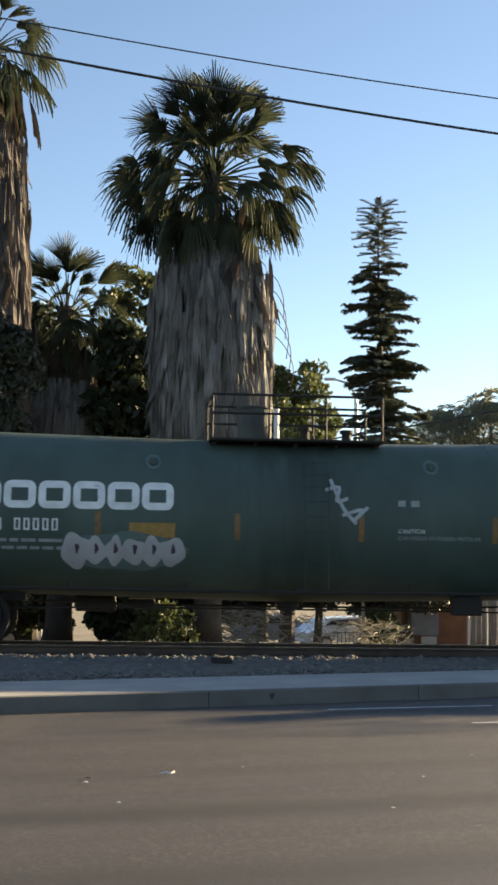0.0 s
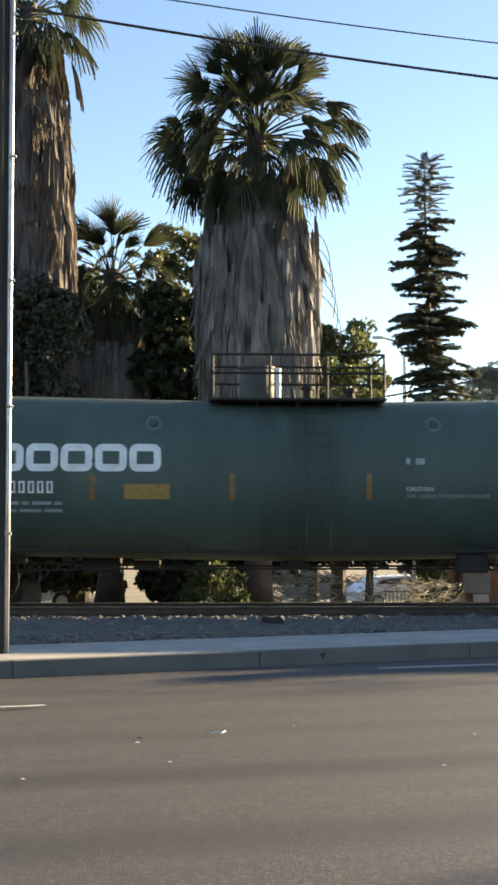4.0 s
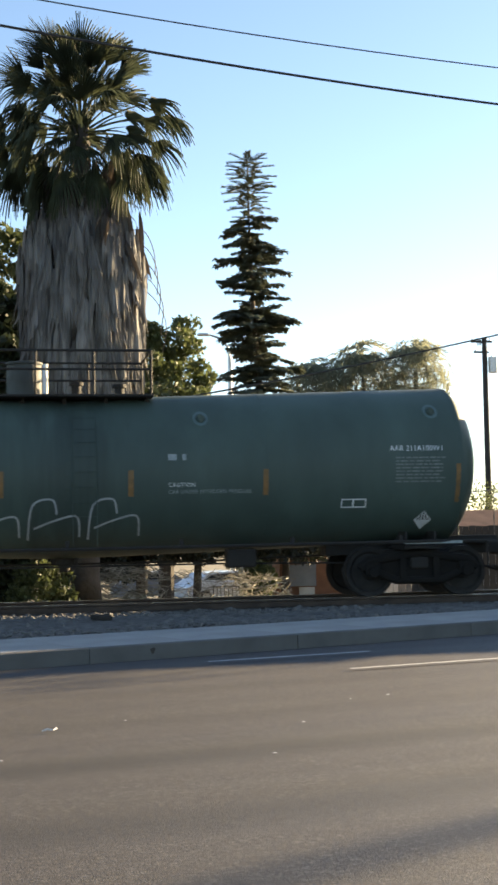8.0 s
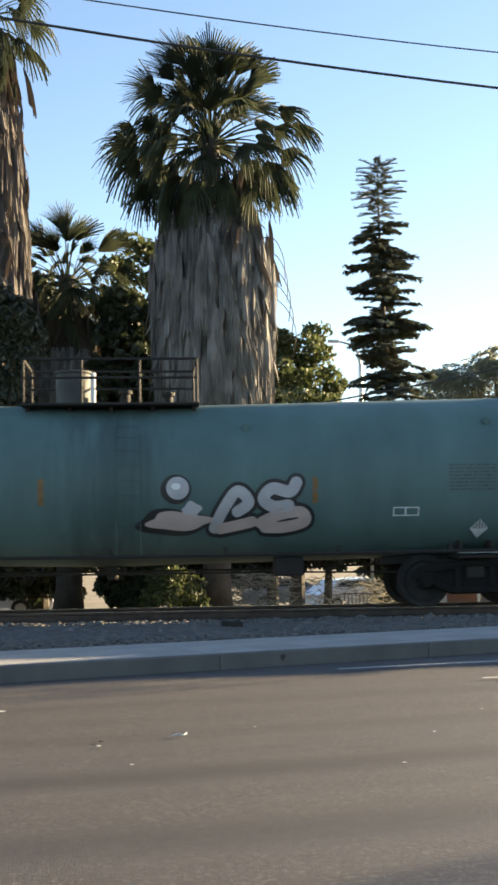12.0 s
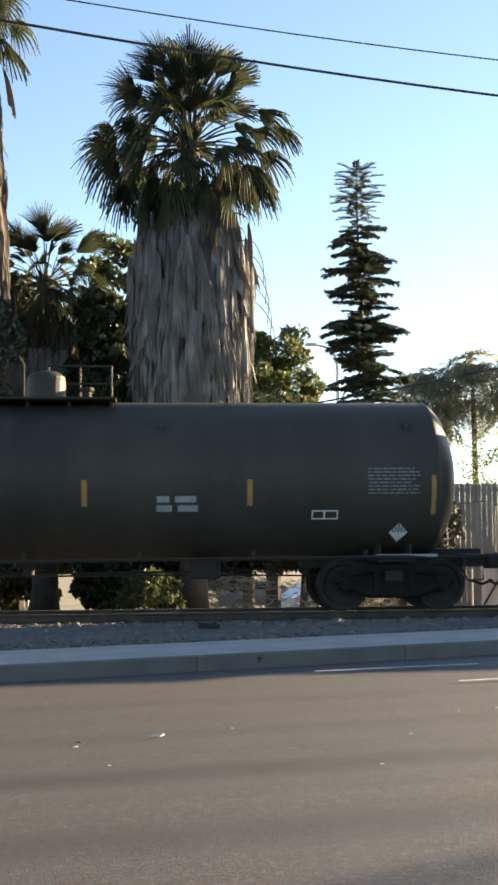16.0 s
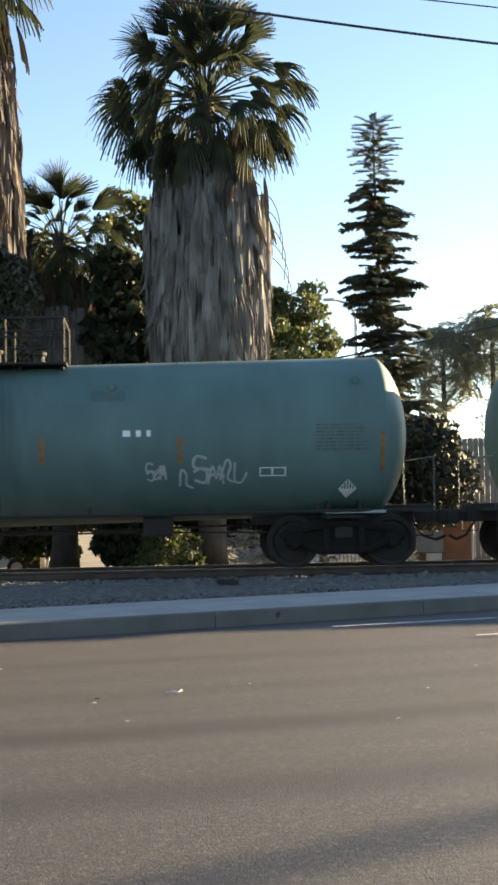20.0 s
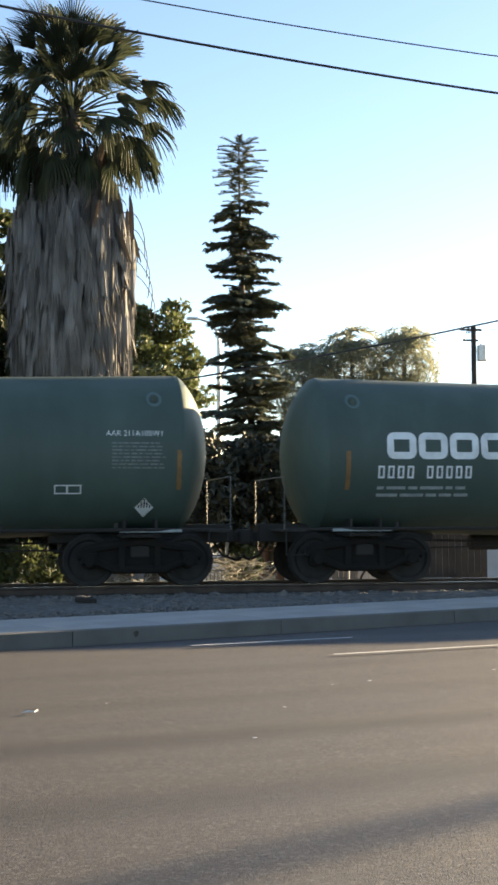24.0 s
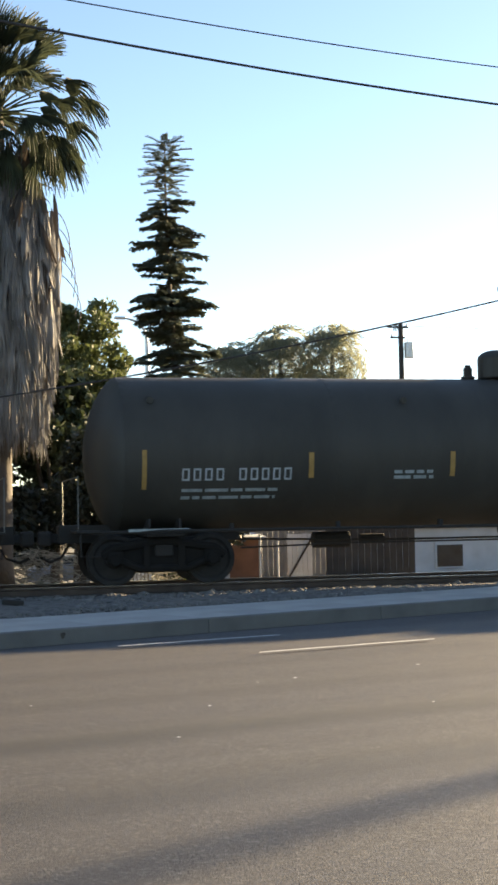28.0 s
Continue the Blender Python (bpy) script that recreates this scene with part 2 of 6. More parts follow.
M_BLUESPRAY = mat("blue spray paint", (0.062, 0.078, 0.15), (0.03, 0.034, 0.065), 1.6, 0.5, bump=0.05)
M_PURPLE = mat("maroon spray paint", (0.085, 0.05, 0.065), (0.045, 0.032, 0.045), 3.0, 0.5, bump=0.05)
M_SILVER = mat("silver spray paint", (0.50, 0.50, 0.52), (0.38, 0.37, 0.39), 2.0, 0.45, 0.2, bump=0.05)
M_SMOKE = mat("thin grey spray haze", (0.10, 0.15, 0.145), (0.085, 0.125, 0.12), 3.0, 0.55, bump=0.05)
M_PINK = mat("dusty pink spray paint", (0.50, 0.40, 0.36), (0.42, 0.34, 0.31), 2.0, 0.5, bump=0.05)
M_BLACKS = mat("black spray paint", (0.015, 0.015, 0.016), (0.03, 0.03, 0.03), 3.0, 0.5, bump=0.05)


def tank_paint(name, col, dirt):
    """Faded paint with broad dirt, and spill streaks run down from the hatch at the car's middle."""
    d = [c * 0.72 for c in col]
    m = mat(name, col, d, 0.9, 0.55, 0.0, bump=0.06, fine=14, spec=0.3, stain=dirt, stain_scale=0.7, stretch=(1.0, 1.0, 0.35))
    n, l = m.node_tree.nodes, m.node_tree.links
    bs = n["Principled BSDF"]
    src = bs.inputs["Base Color"].links[0].from_socket
    tc = n.new("ShaderNodeTexCoord")
    mp = n.new("ShaderNodeMapping")
    mp.inputs["Scale"].default_value = (3.2, 1.0, 0.22)
    l.new(tc.outputs["Object"], mp.inputs["Vector"])
    ns = n.new("ShaderNodeTexNoise")
    ns.inputs["Scale"].default_value = 1.6
    ns.inputs["Detail"].default_value = 6
    l.new(mp.outputs[0], ns.inputs["Vector"])
    sp = n.new("ShaderNodeSeparateXYZ")
    l.new(tc.outputs["Object"], sp.inputs[0])
    ab = n.new("ShaderNodeMath")
    ab.operation = "ABSOLUTE"
    l.new(sp.outputs["X"], ab.inputs[0])
    wob = n.new("ShaderNodeMath")
    wob.operation = "MULTIPLY_ADD"
    wob.inputs[1].default_value = 2.6
    l.new(ns.outputs["Fac"], wob.inputs[0])
    l.new(ab.outputs[0], wob.inputs[2])
    mr = n.new("ShaderNodeMapRange")
    mr.interpolation_type = "SMOOTHSTEP"
    mr.inputs[1].default_value, mr.inputs[2].default_value = 1.2, 2.5
    mr.inputs[3].default_value, mr.inputs[4].default_value = 0.7, 0.0
    l.new(wob.outputs[0], mr.inputs[0])
    mx = n.new("ShaderNodeMix")
    mx.data_type = "RGBA"
    l.new(mr.outputs[0], mx.inputs[0])
    l.new(src, mx.inputs[6])
    mx.inputs[7].default_value = (*[c * 0.35 + 0.008 for c in col], 1)
    l.new(mx.outputs[2], bs.inputs["Base Color"])
    return m


M_TEAL = tank_paint("faded teal tank paint", (0.132, 0.214, 0.196), (0.092, 0.146, 0.135))
M_GREEN = tank_paint("dark green tank paint", (0.070, 0.102, 0.088), (0.049, 0.068, 0.060))
M_BLACK = tank_paint("black tank paint", (0.046, 0.042, 0.035), (0.058, 0.052, 0.043))
M_SLATE = tank_paint("slate teal tank paint", (0.096, 0.146, 0.140), (0.068, 0.102, 0.098))
M_BTEAL = tank_paint("blue teal tank paint", (0.108, 0.18, 0.174), (0.076, 0.124, 0.120))
M_FROND = mat("fan palm leaf", (0.058, 0.068, 0.040), (0.036, 0.044, 0.027), 2.0, 0.75, bump=0.1, rnd=0.35, trans=0.35, spec=0.2)
M_HEDGE = mat("dark hedge leaf", (0.032, 0.038, 0.022), (0.02, 0.025, 0.014), 1.2, 0.6, bump=0.1, rnd=0.2, trans=0.08)
M_DRY = mat("brown dry palm leaf", (0.098, 0.078, 0.062), (0.06, 0.05, 0.042), 1.5, 0.85, bump=0.2, rnd=0.3, trans=0.15)
M_DEAD = mat("dry palm thatch", (0.205, 0.195, 0.187), (0.115, 0.107, 0.10), 1.9, 0.9, bump=0.2, stretch=(1.6, 1.6, 0.55), stain=(0.13, 0.105, 0.09), stain_scale=0.7, rnd=0.2, trans=0.06)


def per_strand(m, lo, hi):
    """Each loose strand of a joined mesh takes its own tone."""
    n, l = m.node_tree.nodes, m.node_tree.links
    bs = n["Principled BSDF"]
    src = bs.inputs["Base Color"].links[0].from_socket
    ge = n.new("ShaderNodeNewGeometry")
    mr = n.new("ShaderNodeMapRange")
    mr.inputs[3].default_value, mr.inputs[4].default_value = lo, hi
    l.new(ge.outputs["Random Per Island"], mr.inputs[0])
    hs = n.new("ShaderNodeHueSaturation")
    l.new(mr.outputs[0], hs.inputs["Value"])
    l.new(src, hs.inputs["Color"])
    l.new(hs.outputs[0], bs.inputs["Base Color"])


per_strand(M_DEAD, 0.6, 1.25)
# redder copy of the thatch, with the tall palm's shade put into the colour
M_DEADB = mat("shade-darkened red-brown palm thatch", (0.125, 0.105, 0.095), (0.07, 0.06, 0.056), 1.9, 0.9, bump=0.2, stretch=(1.6, 1.6, 0.55), stain=(0.10, 0.075, 0.062), stain_scale=0.7, rnd=0.2, trans=0.06)
per_strand(M_DEADB, 0.6, 1.3)
M_BRUSH = mat("pale dry twigs", (0.34, 0.32, 0.27), (0.16, 0.15, 0.12), 4.0, 0.6, bump=0.1, trans=0.2)
M_BARK = mat("palm bark", (0.075, 0.062, 0.05), (0.045, 0.038, 0.031), 3.0, 0.9, bump=0.8, fine=12)
M_TBARK = mat("tree bark", (0.09, 0.075, 0.06), (0.05, 0.042, 0.035), 4.0, 0.9, bump=0.8, fine=14)
M_CONIFER = mat("conifer needles", (0.10, 0.112, 0.082), (0.07, 0.082, 0.056), 3.0, 0.75, bump=0.1, rnd=0.3, trans=0.28)
M_LEAF = mat("broad leaf", (0.098, 0.116, 0.044), (0.064, 0.08, 0.03), 1.2, 0.6, bump=0.1, rnd=0.2, trans=0.4)
M_LEAFD = mat("dark broad leaf", (0.045, 0.058, 0.026), (0.03, 0.04, 0.019), 1.2, 0.55, bump=0.1, rnd=0.2, trans=0.25)
M_FEATHER = mat("feather palm leaflet", (0.27, 0.28, 0.205), (0.19, 0.20, 0.14), 1.2, 0.5, bump=0.1, rnd=0.2, trans=0.6)
# ---- ground, road, pavement, railway ----
KY, KS = 15.9, 0.42          # kerb line: y = KY + KS * x
KA = math.degrees(math.atan(KS))
Y_RAIL, Z_RAIL = 24.483, 0.282
Y_TRACK = Y_RAIL + 0.72


def along(u, v, z):
    """A place u metres along the kerb and v metres behind its face."""
    a = math.atan(KS)
    return (u * math.cos(a) - v * math.sin(a), KY + u * math.sin(a) + v * math.cos(a), z)


def sheet(name, label, category, pts, material, kind="structure"):
    bm = bmesh.new()
    bm.faces.new([bm.verts.new(p) for p in pts])
    ob = part(name, bm, material)
    return tagged(ob, label, category, kind=kind)


def build_ground():
    # one sheet to the horizon, lower beyond the railway
    ys = [-3000, -200, -30, 22, 28, 30, 36, 46, 56, 120, 600, 4000]
    zs = [-0.05, -0.05, -0.05, -0.05, -0.05, -0.02, -0.35, -0.9, -1.4, -1.6, -1.6, -1.6]
    xs = [-4000, -400, -60, -20, 0, 20, 60, 400, 4000]
    V = [(x, y, z) for y, z in zip(ys, zs) for x in xs]
    n = len(xs)
    F = [(j * n + i, j * n + i + 1, (j + 1) * n + i + 1, (j + 1) * n + i) for j in range(len(ys) - 1) for i in range(n - 1)]
    g = raw("ground", V, F, M_SOIL)
    tagged(g, "dry bare earth falling away beyond the railway", "ground", kind="structure")


def build_road():
    bm = bmesh.new()
    n = 60
    rows = []
    for v, z in ((-26.0, 0.0), (-9.0, 0.03), (-1.2, 0.0), (-0.02, -0.015)):
        rows.append([bm.verts.new(along(-120 + 240 * i / n, v, z)) for i in range(n + 1)])
    for a, b in zip(rows, rows[1:]):
        for i in range(n):
            bm.faces.new((a[i], a[i + 1], b[i + 1], b[i]))
    tagged(part("road", bm, M_ASPHALT), "worn brown-grey asphalt road with faint wheel tracks", "road", kind="structure")


def build_pavement():
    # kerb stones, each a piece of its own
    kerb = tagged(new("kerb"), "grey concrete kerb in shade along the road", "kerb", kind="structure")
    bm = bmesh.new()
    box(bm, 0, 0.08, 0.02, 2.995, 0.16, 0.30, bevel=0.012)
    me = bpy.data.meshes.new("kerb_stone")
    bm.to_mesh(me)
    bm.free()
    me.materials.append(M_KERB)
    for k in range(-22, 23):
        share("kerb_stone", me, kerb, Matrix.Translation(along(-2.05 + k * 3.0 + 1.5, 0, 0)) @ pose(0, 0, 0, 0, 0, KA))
    pav = tagged(new("pavement"), "pale concrete pavement slabs behind the kerb", "pavement", kind="structure")
    bm = bmesh.new()
    box(bm, 0, 0, 0.06, 1.495, 1.95, 0.22, bevel=0.006)
    me = bpy.data.meshes.new("slab")
    bm.to_mesh(me)
    bm.free()
    me.materials.append(M_CONCRETE)
    for k in range(-40, 41):
        share("slab", me, pav, Matrix.Translation(along(-2.05 + k * 1.5 + 0.75, 0.16 + 0.985, 0)) @ pose(0, 0, 0, 0, 0, KA))


def build_gravel():
    rng = random.Random(5)
    bm = bmesh.new()
    n = 90
    front = [along(-60 + 120 * i / n, 2.12, 0.10) for i in range(n + 1)]
    rows = [[bm.verts.new(p) for p in front]]
    for f, z in ((0.35, 0.17), (0.7, 0.15), (1.0, 0.10)):
        rows.append([bm.verts.new((p[0], p[1] + (max(Y_RAIL - 0.5, p[1] + 0.4) - p[1]) * f, z + rng.uniform(-0.025, 0.03))) for p in front])
    rows.append([bm.verts.new((p[0], max(Y_RAIL + 3.2, p[1] + 1.0), 0.06)) for p in front])
    rows.append([bm.verts.new((p[0], max(Y_RAIL + 6.0, p[1] + 2.0), -0.08)) for p in front])
    for a, b in zip(rows, rows[1:]):
        for i in range(n):
            bm.faces.new((a[i], a[i + 1], b[i + 1], b[i]))
    tagged(part("gravel_verge", bm, M_GRAVEL), "grey gravel verge between pavement and track", "gravel", kind="structure")
    # loose stones
    shapes = []
    for s in range(6):
        b2 = bmesh.new()
        bmesh.ops.create_icosphere(b2, subdivisions=1, radius=1.0)
        for v in b2.verts:
            v.co *= rng.uniform(0.7, 1.2)
            v.co.z *= 0.65
        shapes.append(([v.co.copy() for v in b2.verts], [tuple(v.index for v in f.verts) for f in b2.faces]))
        b2.free()
    V, F = [], []
    for i in range(9000):
        x = rng.uniform(-9, 16)
        y0 = KY + KS * x + 2.35
        y1 = Y_RAIL - 0.35
        if y1 < y0:
            continue
        y = y0 + (y1 - y0) * rng.random()
        r = rng.uniform(0.014, 0.042) * (1.0 + 0.9 * (y - y0) / (y1 - y0)) * (1.8 if rng.random() < 0.06 else 1)
        vs, fs = shapes[i % 6]
        c, s = math.cos(i), math.sin(i)
        b = len(V)
        z = 0.155 - 0.04 * (y - y0) / (y1 - y0)
        V += [(x + r * (c * v.x - s * v.y), y + r * (s * v.x + c * v.y), z + r * v.z) for v in vs]
        F += [tuple(b + q for q in f) for f in fs]
    tagged(raw("verge_stones", V, F, M_STONE), "loose grey gravel stones on the verge", "gravel", kind="stuff")
    V, F = [], []
    for i in range(7000):
        x = rng.uniform(-16, 24)
        y = rng.uniform(Y_RAIL - 0.75, Y_RAIL + 2.2)
        r = rng.uniform(0.02, 0.03)
        vs, fs = shapes[i % 6]
        c, s = math.cos(i), math.sin(i)
        b = len(V)
        z = 0.115
        V += [(x + r * (c * v.x - s * v.y), y + r * (s * v.x + c * v.y), z + r * v.z) for v in vs]
        F += [tuple(b + q for q in f) for f in fs]
    tagged(raw("track_ballast", V, F, M_STONE), "dark grey crushed stone ballast of the track", "ballast", kind="stuff")


def build_track():
    track = tagged(new("railway_track"), "railway track with rusty rails on timber sleepers", "railway track", kind="structure")
    prof = [(-0.07, 0.0), (0.07, 0.0), (0.07, 0.018), (0.012, 0.035), (0.012, 0.125), (0.036, 0.135), (0.036, 0.168), (0.03, 0.172), (-0.03, 0.172), (-0.036, 0.168), (-0.036, 0.135), (-0.012, 0.125), (-0.012, 0.035), (-0.07, 0.018)]
    for y in (Y_TRACK - 0.7525, Y_TRACK + 0.7525):
        bm = bmesh.new()
        ends = [[bm.verts.new((x, y + u, Z_RAIL - 0.172 + v)) for u, v in prof] for x in (-330, 330)]
        n = len(prof)
        for k in range(n):
            bm.faces.new((ends[0][k], ends[1][k], ends[1][(k + 1) % n], ends[0][(k + 1) % n]))
        bmesh.ops.recalc_face_normals(bm, faces=bm.faces[:])
        part("rail", bm, M_RAIL, track, "rusty steel rail")
        bm = bmesh.new()
        box(bm, 0, y, Z_RAIL + 0.001, 660, 0.05, 0.004)
        part("rail_head", bm, M_RAILTOP, track, "polished running surface")
    bm = bmesh.new()
    box(bm, 0, 0, 0, 0.22, 2.6, 0.17, bevel=0.012)
    me = bpy.data.meshes.new("sleeper")
    bm.to_mesh(me)
    bm.free()
    me.materials.append(M_SLEEPER)
    for k in range(-60, 90):
        share("sleeper", me, track, pose(k * 0.52, Y_TRACK, 0.03))


def dash(u0, u1, v, w=0.055):
    bm = bmesh.new()
    bm.faces.new([bm.verts.new(p) for p in (u0[0:3], u1[0:3], (u1[0] - w * 0.28, u1[1] + w, u1[2]), (u0[0] - w * 0.28, u0[1] + w, u0[2]))])
    tagged(part("lane_dash", bm, M_LINE), "worn white painted lane dash", "road marking", "lane dashes on the road", kind="structure")


def kerb_mark():
    bm = bmesh.new()
    x = 1.66
    y = KY + KS * x
    n = 14
    bm.faces.new([bm.verts.new((x + 0.03 * math.cos(a) * (1 + 0.25 * math.sin(3 * a)), y + KS * 0.03 * math.cos(a) - 0.004, 0.09 + 0.045 * math.sin(a) * (1 + 0.2 * math.sin(2 * a + 1)))) for a in (math.tau * k / n for k in range(n))])
    tagged(part("stain", bm, M_SLEEPER), "small dark stain on the kerb's face", "stain")


build_ground()
build_road()
build_pavement()
build_gravel()
build_track()
kerb_mark()
for a, b in (((2.2, 15.54), (4.28, 16.16)), ((3.55, 14.2), (5.8, 14.86)), ((-3.4, 11.62), (-1.24, 12.26)), ((8.5, 15.68), (10.7, 16.34)), ((7.6, 17.1), (9.7, 17.72))):
    dash((*a, 0.034), (*b, 0.034), 0)


# ---- the near utility pole and its cables ----
def build_pole():
    p = tagged(new("utility_pole"), "dark weathered timber utility pole standing in the pavement", "utility pole")
    p.matrix_world = pose(-2.30, 16.2, 0.16)
    bm = bmesh.new()
    tube(bm, [(0, 0, 0), (0.005, 0, 0.5), (0.0, 0, 5), (-0.01, 0, 11)], [0.215, 0.208, 0.188, 0.16], 20)
    part("shaft", bm, M_POLE, p, smooth=True)
    bm = bmesh.new()
    pts = [(0.20, -0.10, 0.0)] + [(0.205 - 0.004 * z, -0.10, z) for z in (2, 4, 6, 9)]
    tube(bm, pts, 0.033, 10)
    part("conduit", bm, M_GALV, p, "pale galvanised cable conduit", smooth=True)
    for z in (1.4, 2.9, 4.4, 5.9, 7.4):
        bm = bmesh.new()
        tube(bm, [(0.17, -0.14, z), (0.25, -0.14, z)], 0.02, 6)
        part("conduit_clip", bm, M_GALV, p)
    for k, z in enumerate((5.75, 6.55, 7.4, 8.2)):
        bm = bmesh.new()
        tube(bm, [(-0.19, 0, z), (-0.34, 0, z), (-0.34, 0, z + 0.035)], 0.012, 6)
        part("step_bolt", bm, M_DARK, p, "steel climbing step")
    bm = bmesh.new()
    box(bm, 0.06, -0.205, 2.43, 0.035, 0.012, 0.20)
    part("tag_plate", bm, M_GALV, p)


def cable(name, label, a, b, sag, r):
    bm = bmesh.new()
    pts = []
    for k in range(41):
        f = k / 40
        q = Vector(a).lerp(Vector(b), f)
        q.z -= sag * 4 * f * (1 - f)
        pts.append(q)
    tube(bm, pts, r, 6)
    tagged(part(name, bm, M_WIRE), label, "cable", "overhead cables along the road")


build_pole()
# ---- the train ----
R_TANK, Z_TANK, HALF, HEAD = 1.47, 2.40, 7.62, 0.58


class Skin:
    """The near side of one tank: maps (x along the car, z up from the rail) onto the shell."""

    def __init__(self, half, r, zc, sag):
        self.half, self.r, self.zc, self.sag = half, r, zc, sag

    def centre(self, x):
        return self.zc - self.sag * (1 - min(1.0, abs(x) / (self.half - HEAD)))

    def at(self, x, z, off=0.006):
        r = self.r + off
        over = max(0.0, abs(x) - (self.half - HEAD)) / HEAD
        r *= max(0.02, 1 - min(1.0, over) ** (1 / 0.72)) ** 0.5
        dz = max(-0.98 * r, min(0.98 * r, z - self.centre(x)))
        return (x, -math.sqrt(r * r - dz * dz), self.centre(x) + dz)

    def patch(self, bm, x0, x1, z0, z1, off=0.006, lean=0.0):
        n = max(1, int(abs(z1 - z0) / 0.12))
        k = max(1, int(abs(x1 - x0) / 1.2))
        g = [[bm.verts.new(self.at(x0 + (x1 - x0) * i / k + lean * j / n, z0 + (z1 - z0) * j / n, off)) for i in range(k + 1)] for j in range(n + 1)]
        for j in range(n):
            for i in range(k):
                bm.faces.new((g[j][i], g[j][i + 1], g[j + 1][i + 1], g[j + 1][i]))

    def ring(self, bm, x0, x1, z0, z1, t, off=0.006):
        """A rectangular outline of line width t."""
        self.patch(bm, x0, x1, z0, z0 + t, off)
        self.patch(bm, x0, x1, z1 - t, z1, off)
        self.patch(bm, x0, x0 + t, z0 + t, z1 - t, off)
        self.patch(bm, x1 - t, x1, z0 + t, z1 - t, off)

    def block(self, bm, x0, x1, z0, z1, t, off=0.007):
        """A plain block outline with rounded outer corners."""
        n = 4
        r = min(x1 - x0, z1 - z0) * 0.28
        out, inn = [], []
        for cx, cz, a0 in ((x1 - r, z1 - r, 0), (x0 + r, z1 - r, 1), (x0 + r, z0 + r, 2), (x1 - r, z0 + r, 3)):
            for k in range(n + 1):
                a = (a0 + k / n) * math.pi / 2
                out.append((cx + r * math.cos(a), cz + r * math.sin(a)))
                q = max(0.0, r - t)
                ix = min(max(cx + q * math.cos(a), x0 + t), x1 - t)
                iz = min(max(cz + q * math.sin(a), z0 + t), z1 - t)
                inn.append((ix, iz))
        vo = [bm.verts.new(self.at(x, z, off)) for x, z in out]
        vi = [bm.verts.new(self.at(x, z, off)) for x, z in inn]
        m = len(out)
        for k in range(m):
            bm.faces.new((vo[k], vo[(k + 1) % m], vi[(k + 1) % m], vi[k]))

    def stroke(self, bm, pts, w, off=0.007):
        """A painted line of width w through the (x, z) points."""
        fine = []
        for (ax, az), (bx, bz) in zip(pts, pts[1:]):
            n = max(1, int(math.hypot(bx - ax, bz - az) / 0.1))
            fine += [(ax + (bx - ax) * i / n, az + (bz - az) * i / n) for i in range(n)]
        fine.append(pts[-1])
        prev = None
        for i, (x, z) in enumerate(fine):
            a, b = fine[max(0, i - 1)], fine[min(len(fine) - 1, i + 1)]
            dx, dz = b[0] - a[0], b[1] - a[1]
            d = math.hypot(dx, dz) or 1.0
            nx, nz = -dz / d * w / 2, dx / d * w / 2
            cur = (bm.verts.new(self.at(x + nx, z + nz, off)), bm.verts.new(self.at(x - nx, z - nz, off)))
            if prev:
                bm.faces.new((prev[0], prev[1], cur[1], cur[0]))
            prev = cur

    def blob(self, bm, cx, cz, rx, rz, off=0.008, bumps=(), n=36):
        """A filled rounded shape, its outline waved by bumps (count, size, turn)."""
        rings = []
        for f in (0.0, 0.33, 0.66, 1.0):
            row = []
            for k in range(n):
                a = math.tau * k / n
                q = f * (1 + sum(s * math.sin(c * a + p) for c, s, p in bumps))
                row.append(bm.verts.new(self.at(cx + rx * q * math.cos(a), cz + rz * q * math.sin(a), off)))
                if f == 0.0:
                    break
            rings.append(row)
        for k in range(n):
            bm.faces.new((rings[0][0], rings[1][k], rings[1][(k + 1) % n]))
            for u, v in zip(rings[1:], rings[2:]):
                bm.faces.new((u[k], v[k], v[(k + 1) % n], u[(k + 1) % n]))

    def text(self, words, x, z, size, material, parent, name="lettering", squeeze=1.0, shear=0.0):
        """Words of the built-in font on the shell; (x, z) is the lower left corner."""
        cu = bpy.data.curves.new(name, "FONT")
        cu.body, cu.size, cu.shear, cu.space_character = words, size * 1.4, shear, 1.1
        tmp = bpy.data.objects.new(name, cu)
        scene.collection.objects.link(tmp)
        dg = bpy.context.evaluated_depsgraph_get()
        me = bpy.data.meshes.new_from_object(tmp.evaluated_get(dg))
        bpy.data.objects.remove(tmp)
        bm = bmesh.new()
        bm.from_mesh(me)
        bpy.data.meshes.remove(me)
        for lv in (0.2, 0.4, 0.6, 0.8):
            bmesh.ops.bisect_plane(bm, geom=bm.verts[:] + bm.edges[:] + bm.faces[:], plane_co=(0, lv * size, 0), plane_no=(0, 1, 0))
        for v in bm.verts:
            v.co = self.at(x + v.co.x * squeeze, z + v.co.y, 0.008)
        return part(name, bm, material, parent)


